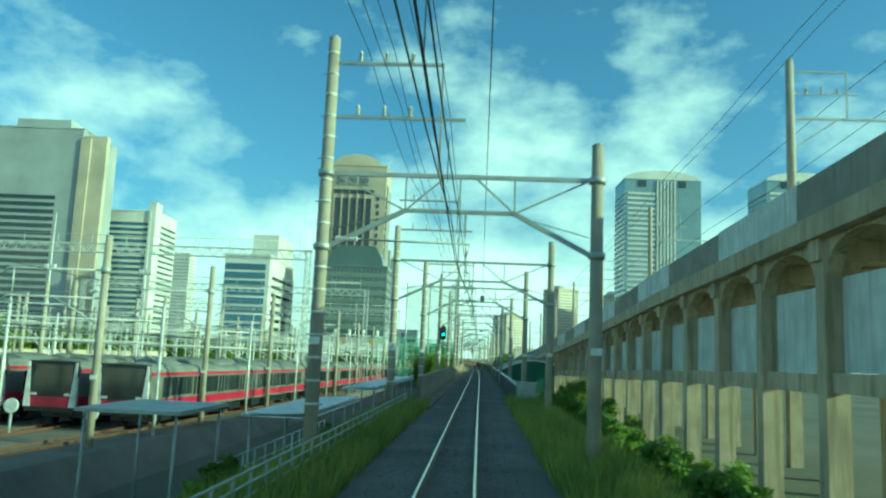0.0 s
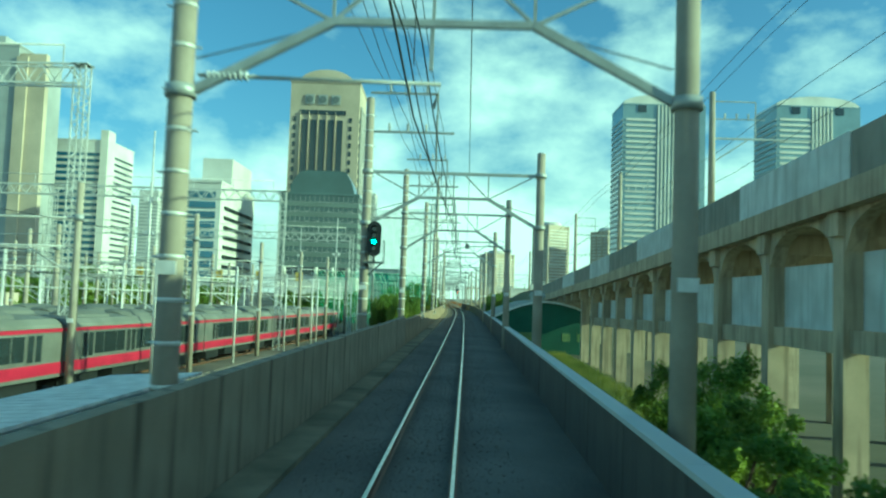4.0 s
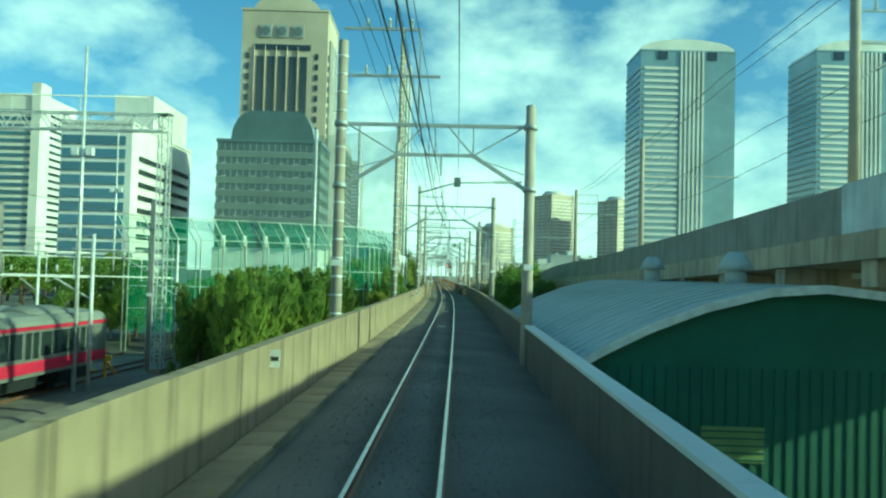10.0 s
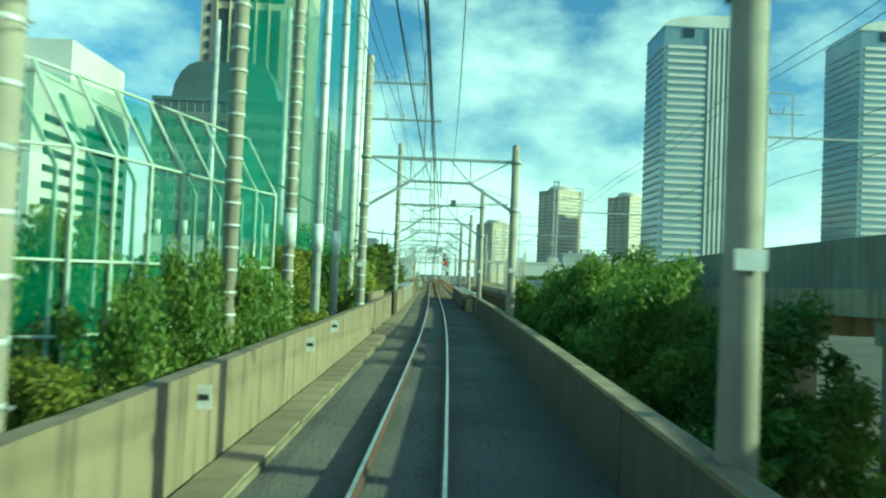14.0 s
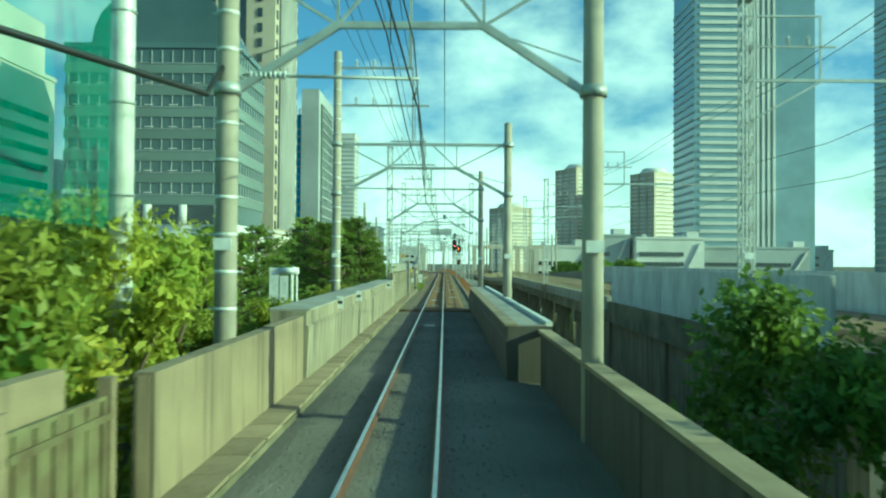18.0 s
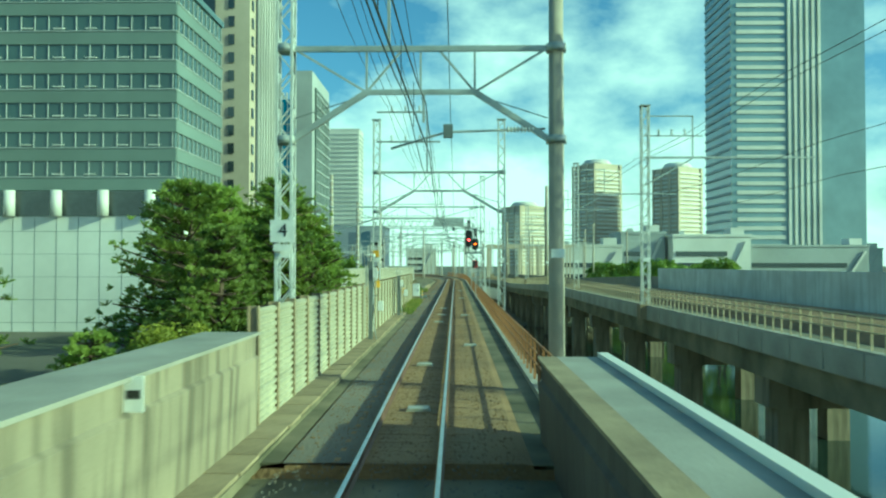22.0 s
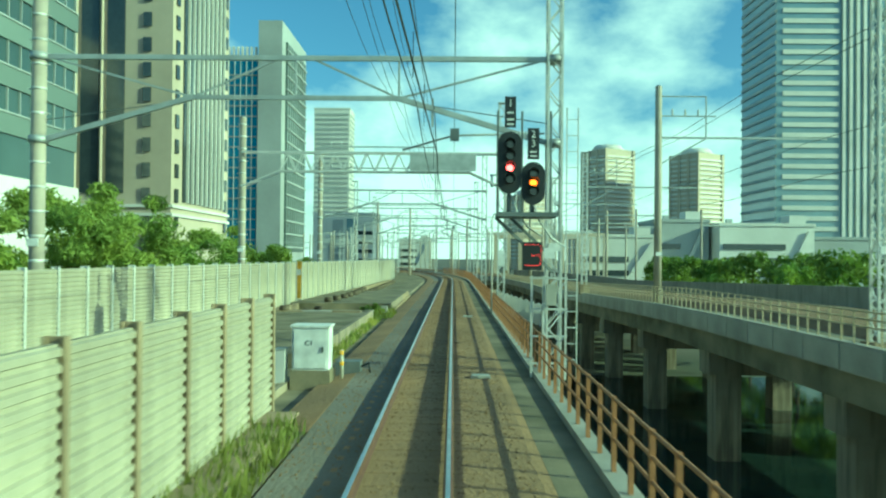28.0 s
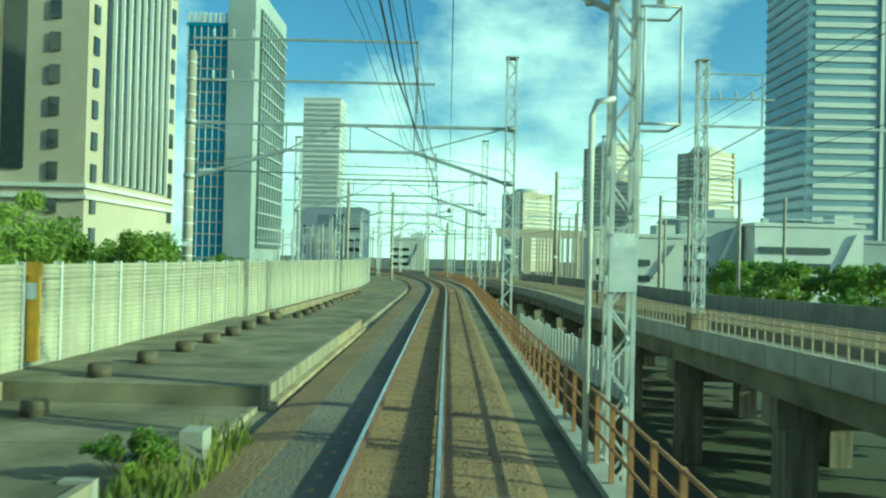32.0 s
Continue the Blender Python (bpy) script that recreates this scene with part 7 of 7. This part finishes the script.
for y, x, h in ((269.3, -2.36, 3.0), (282.6, -2.3, 2.3)):
    ob = thing("equipment_post", "dark steel post with small equipment boxes", "post", at(x, y, 0), "equipment posts")
    part("post", box(bmn(), -0.07, 0.07, -0.07, 0.07, -0.35, h - 0.25), M_STEELDK, ob)
    part("equipment_box", box(bmn(), 0.09, 0.25, -0.14, 0.02, h - 0.85, h - 0.5), M_WHITE, ob, "small white box")
    part("side_channel", box(bmn(), -0.2, -0.11, -0.08, 0.0, h - 1.15, h - 0.4), M_PANELPOST, ob, "pale steel channel")
    for z in (h - 0.55, h - 0.8):
        part("bracket", beam(bmn(), (-0.2, 0.02, z), (0.2, 0.02, z), 0.03), M_STEEL, ob)
    for s in (-0.1, 0.1):
        arm = part("lamp_arm", tube(bmn(), [(s * 0.8, 0, h - 0.25), (s * 0.9, 0, h - 0.06)], 0.025, 6), M_STEEL, ob)
        part("lamp_head", tube(bmn(), [(s, 0.06, h - 0.02), (s, -0.12, h)], 0.075, 10, 0.05), M_WHITE, arm)
    part("orange_box", box(bmn(), 0.22, 0.34, -0.06, 0.06, h - 1.2, h - 0.95), M_YELLOW, ob, "orange box")
    part("side_rail", box(bmn(), 0.25, 0.31, -0.03, 0.03, 0.3, h - 1.2), M_COVER, ob)
    part("side_rail_bracket", beam(bmn(), (0.0, 0, 1.5), (0.3, 0, 1.5), 0.03), M_STEELDK, ob)
    part("meter_box", box(bmn(), 0.28, 0.48, -0.12, 0.04, 0.95, 1.3), M_WHITE, ob, "white meter box")
    part("conduit", tube(bmn(), [(0.09, 0, h - 0.85), (0.12, 0, 0.4), (0.25, 0, -0.3)], 0.025, 6), M_STEEL, ob)
lb = thing("lineside_cabinet", "grey lineside cabinet on the embankment", "cabinet", at(3.55, 49.6, 0))
part("cabinet_body", box(bmn(), -0.6, 0.65, -0.35, 0.35, -0.45, 1.15), M_STEEL, lb)
part("cabinet_roof", box(bmn(), -0.65, 0.7, -0.4, 0.4, 1.155, 1.21), M_STEEL, lb)
part("door", box(bmn(), -0.53, 0.02, -0.375, -0.353, -0.35, 1.08), M_STEEL, lb)
part("door", box(bmn(), 0.04, 0.58, -0.375, -0.353, -0.35, 1.08), M_STEEL, lb)
pr = thing("pipe_rack", "white panel and pipe rack beside the girder", "pipe rack", at(-7.6, 244.5, 0))
part("white_panel", box(bmn(), -0.5, -0.05, -0.05, 0.05, -2, 2.3), M_WHITE, pr)
part("inner_panel", box(bmn(), 0.02, 0.44, -0.05, 0.05, -2, 1.9), M_WHITE, pr)
part("pipe", tube(bmn(), [(0.62, 0, -2), (0.62, 0, 2.15), (0.72, 0, 2.35)], 0.085, 10), M_WHITE, pr)
part("pipe", tube(bmn(), [(0.86, 0, -2), (0.86, 0, 2.2)], 0.05, 8), M_WHITE, pr)
part("top_pipe", tube(bmn(), [(0.0, 0, 2.14), (0.95, 0, 2.14)], 0.17, 12), M_WHITE, pr)
sf = thing("slat_fence", "row of pale slats below the viaduct edge", "fence")
sl_me = data("slat", box(bmn(), -0.03, 0.03, -0.2, 0.2, -2.1, -0.6), M_PALE)
for k in range(32):
    u = k / 31
    again("slat", sl_me, sf, at(6.7 - 1.7 * u, 341 + 20 * u, 0.08 * math.sin(k * 1.7), 5))
part("slat_beam", beam(bmn(), (6.75, 341, -4.2), (5.05, 361, -4.2), 0.3, 4.2), M_SLAB, sf)
mu = thing("mast_service_frame", "steel service frame on the wide lattice mast", "service frame", at(3.02, 326.3, 0))
for z in (4.5, 6.1):
    part("frame_ring", tube(bmn(), [(0.14, -0.3, z), (0.7, -0.3, z), (0.7, 0.3, z), (0.14, 0.3, z)], 0.022, 6), M_BAND, mu)
for x in (0.2, 0.7):
    part("frame_bar", tube(bmn(), [(x, -0.3, 4.5), (x, -0.3, 6.1)], 0.02, 6), M_BAND, mu)
part("hooked_pipe", tube(bmn(), [(-0.47, -0.2, -0.4), (-0.47, -0.2, 4.6), (-0.4, -0.2, 4.8), (-0.16, -0.2, 4.85)], 0.045, 8), M_BAND, mu, "pale pipe with a hooked top")
for s in (-1, 1):
    part("arrester", tube(bmn(), [(s * 0.5, 0, 6.2), (s * 0.5, 0, 6.75)], 0.07, 8), M_INSUL, mu)
part("arrester_arm", beam(bmn(), (-0.6, 0, 6.8), (0.6, 0, 6.8), 0.07), M_STEEL, mu)
part("mast_plate_panel", box(bmn(), -0.19, 0.19, -0.22, -0.19, 2.2, 2.95), M_BAND, mu, "riveted plate on the mast")
# steel frames of the station works far ahead
for k in range(4):
    y = 462 + k * 13
    ob = thing("steel_frame", "tall beige steel portal frame of the station ahead", "steel frame", at(10 + k * 0.9, y, 0), "station frames")
    for j in range(9):
        part("column", box(bmn(), j * 3.1 - 0.2, j * 3.1 + 0.2, -0.2, 0.2, -6, 7.9), M_BEIGE, ob)
    part("roof_beam", box(bmn(), -0.5, 25.3, -0.2, 0.2, 7.91, 8.4), M_BEIGE, ob)


# ---- lay the whole line, its yard and its neighbours along the course ----
def reach(ob, m=Matrix()):
    """The stretch of y that a thing and its parts take up."""
    w = m @ ob.matrix_basis
    ys = [(w @ Vector(c)).y for c in ob.bound_box] if ob.type == "MESH" else []
    for c in ob.children:
        ys += reach(c, w)
    return (min(ys), max(ys)) if ys else ()


def bend(ob):
    ys = reach(ob)
    if not ys or ys[0] > 220:
        return
    y = (ys[0] + ys[1]) / 2
    if ys[1] - ys[0] < 32:                       # short things turn and shift as they stand
        a = math.degrees(math.atan((course(y + 1) - course(y - 1)) / 2))
        ob.matrix_basis = at(course(y), y, 0, -a) @ at(0, -y, 0) @ ob.matrix_basis
        return
    if ob.type == "MESH":
        me = ob.data
        if max(abs(me.vertices[e.vertices[0]].co.y - me.vertices[e.vertices[1]].co.y) for e in me.edges) > 14:
            bm = bmn()
            bm.from_mesh(me)
            for k in range(int(max(ys[0], -120) // 10) + 1, int(min(ys[1], 235) // 10) + 1):
                bmesh.ops.bisect_plane(bm, geom=bm.verts[:] + bm.edges[:] + bm.faces[:], plane_co=(0, k * 10, 0), plane_no=(0, 1, 0))
            bm.to_mesh(me)
            bm.free()
        for v in me.vertices:
            v.co.x += course(v.co.y)
    for c in ob.children:
        bend(c)


for ob in [o for o in scene.objects if o.parent is None and o.type in ("MESH", "EMPTY") and o.name != "ground" and o.location.x < 90]:
    if not any(c.name.startswith("wall_block") for c in ob.children) or ob.name.startswith("shed"):
        bend(ob)


# the second line goes on sinking past y = 320
def sink(ob):
    for c in (ob.children or (ob,)):
        ys = reach(c)
        if ys[1] - ys[0] < 5:
            c.matrix_basis = at(0, 0, -min(1.2, 0.0225 * max(0, ys[0] - 320))) @ c.matrix_basis
        else:
            for v in c.data.vertices:
                v.co.z -= min(1.2, 0.0225 * max(0, v.co.y - 320))


for name in ("side_deck", "side_railing", "side_fence"):
    sink(scene.objects[name])
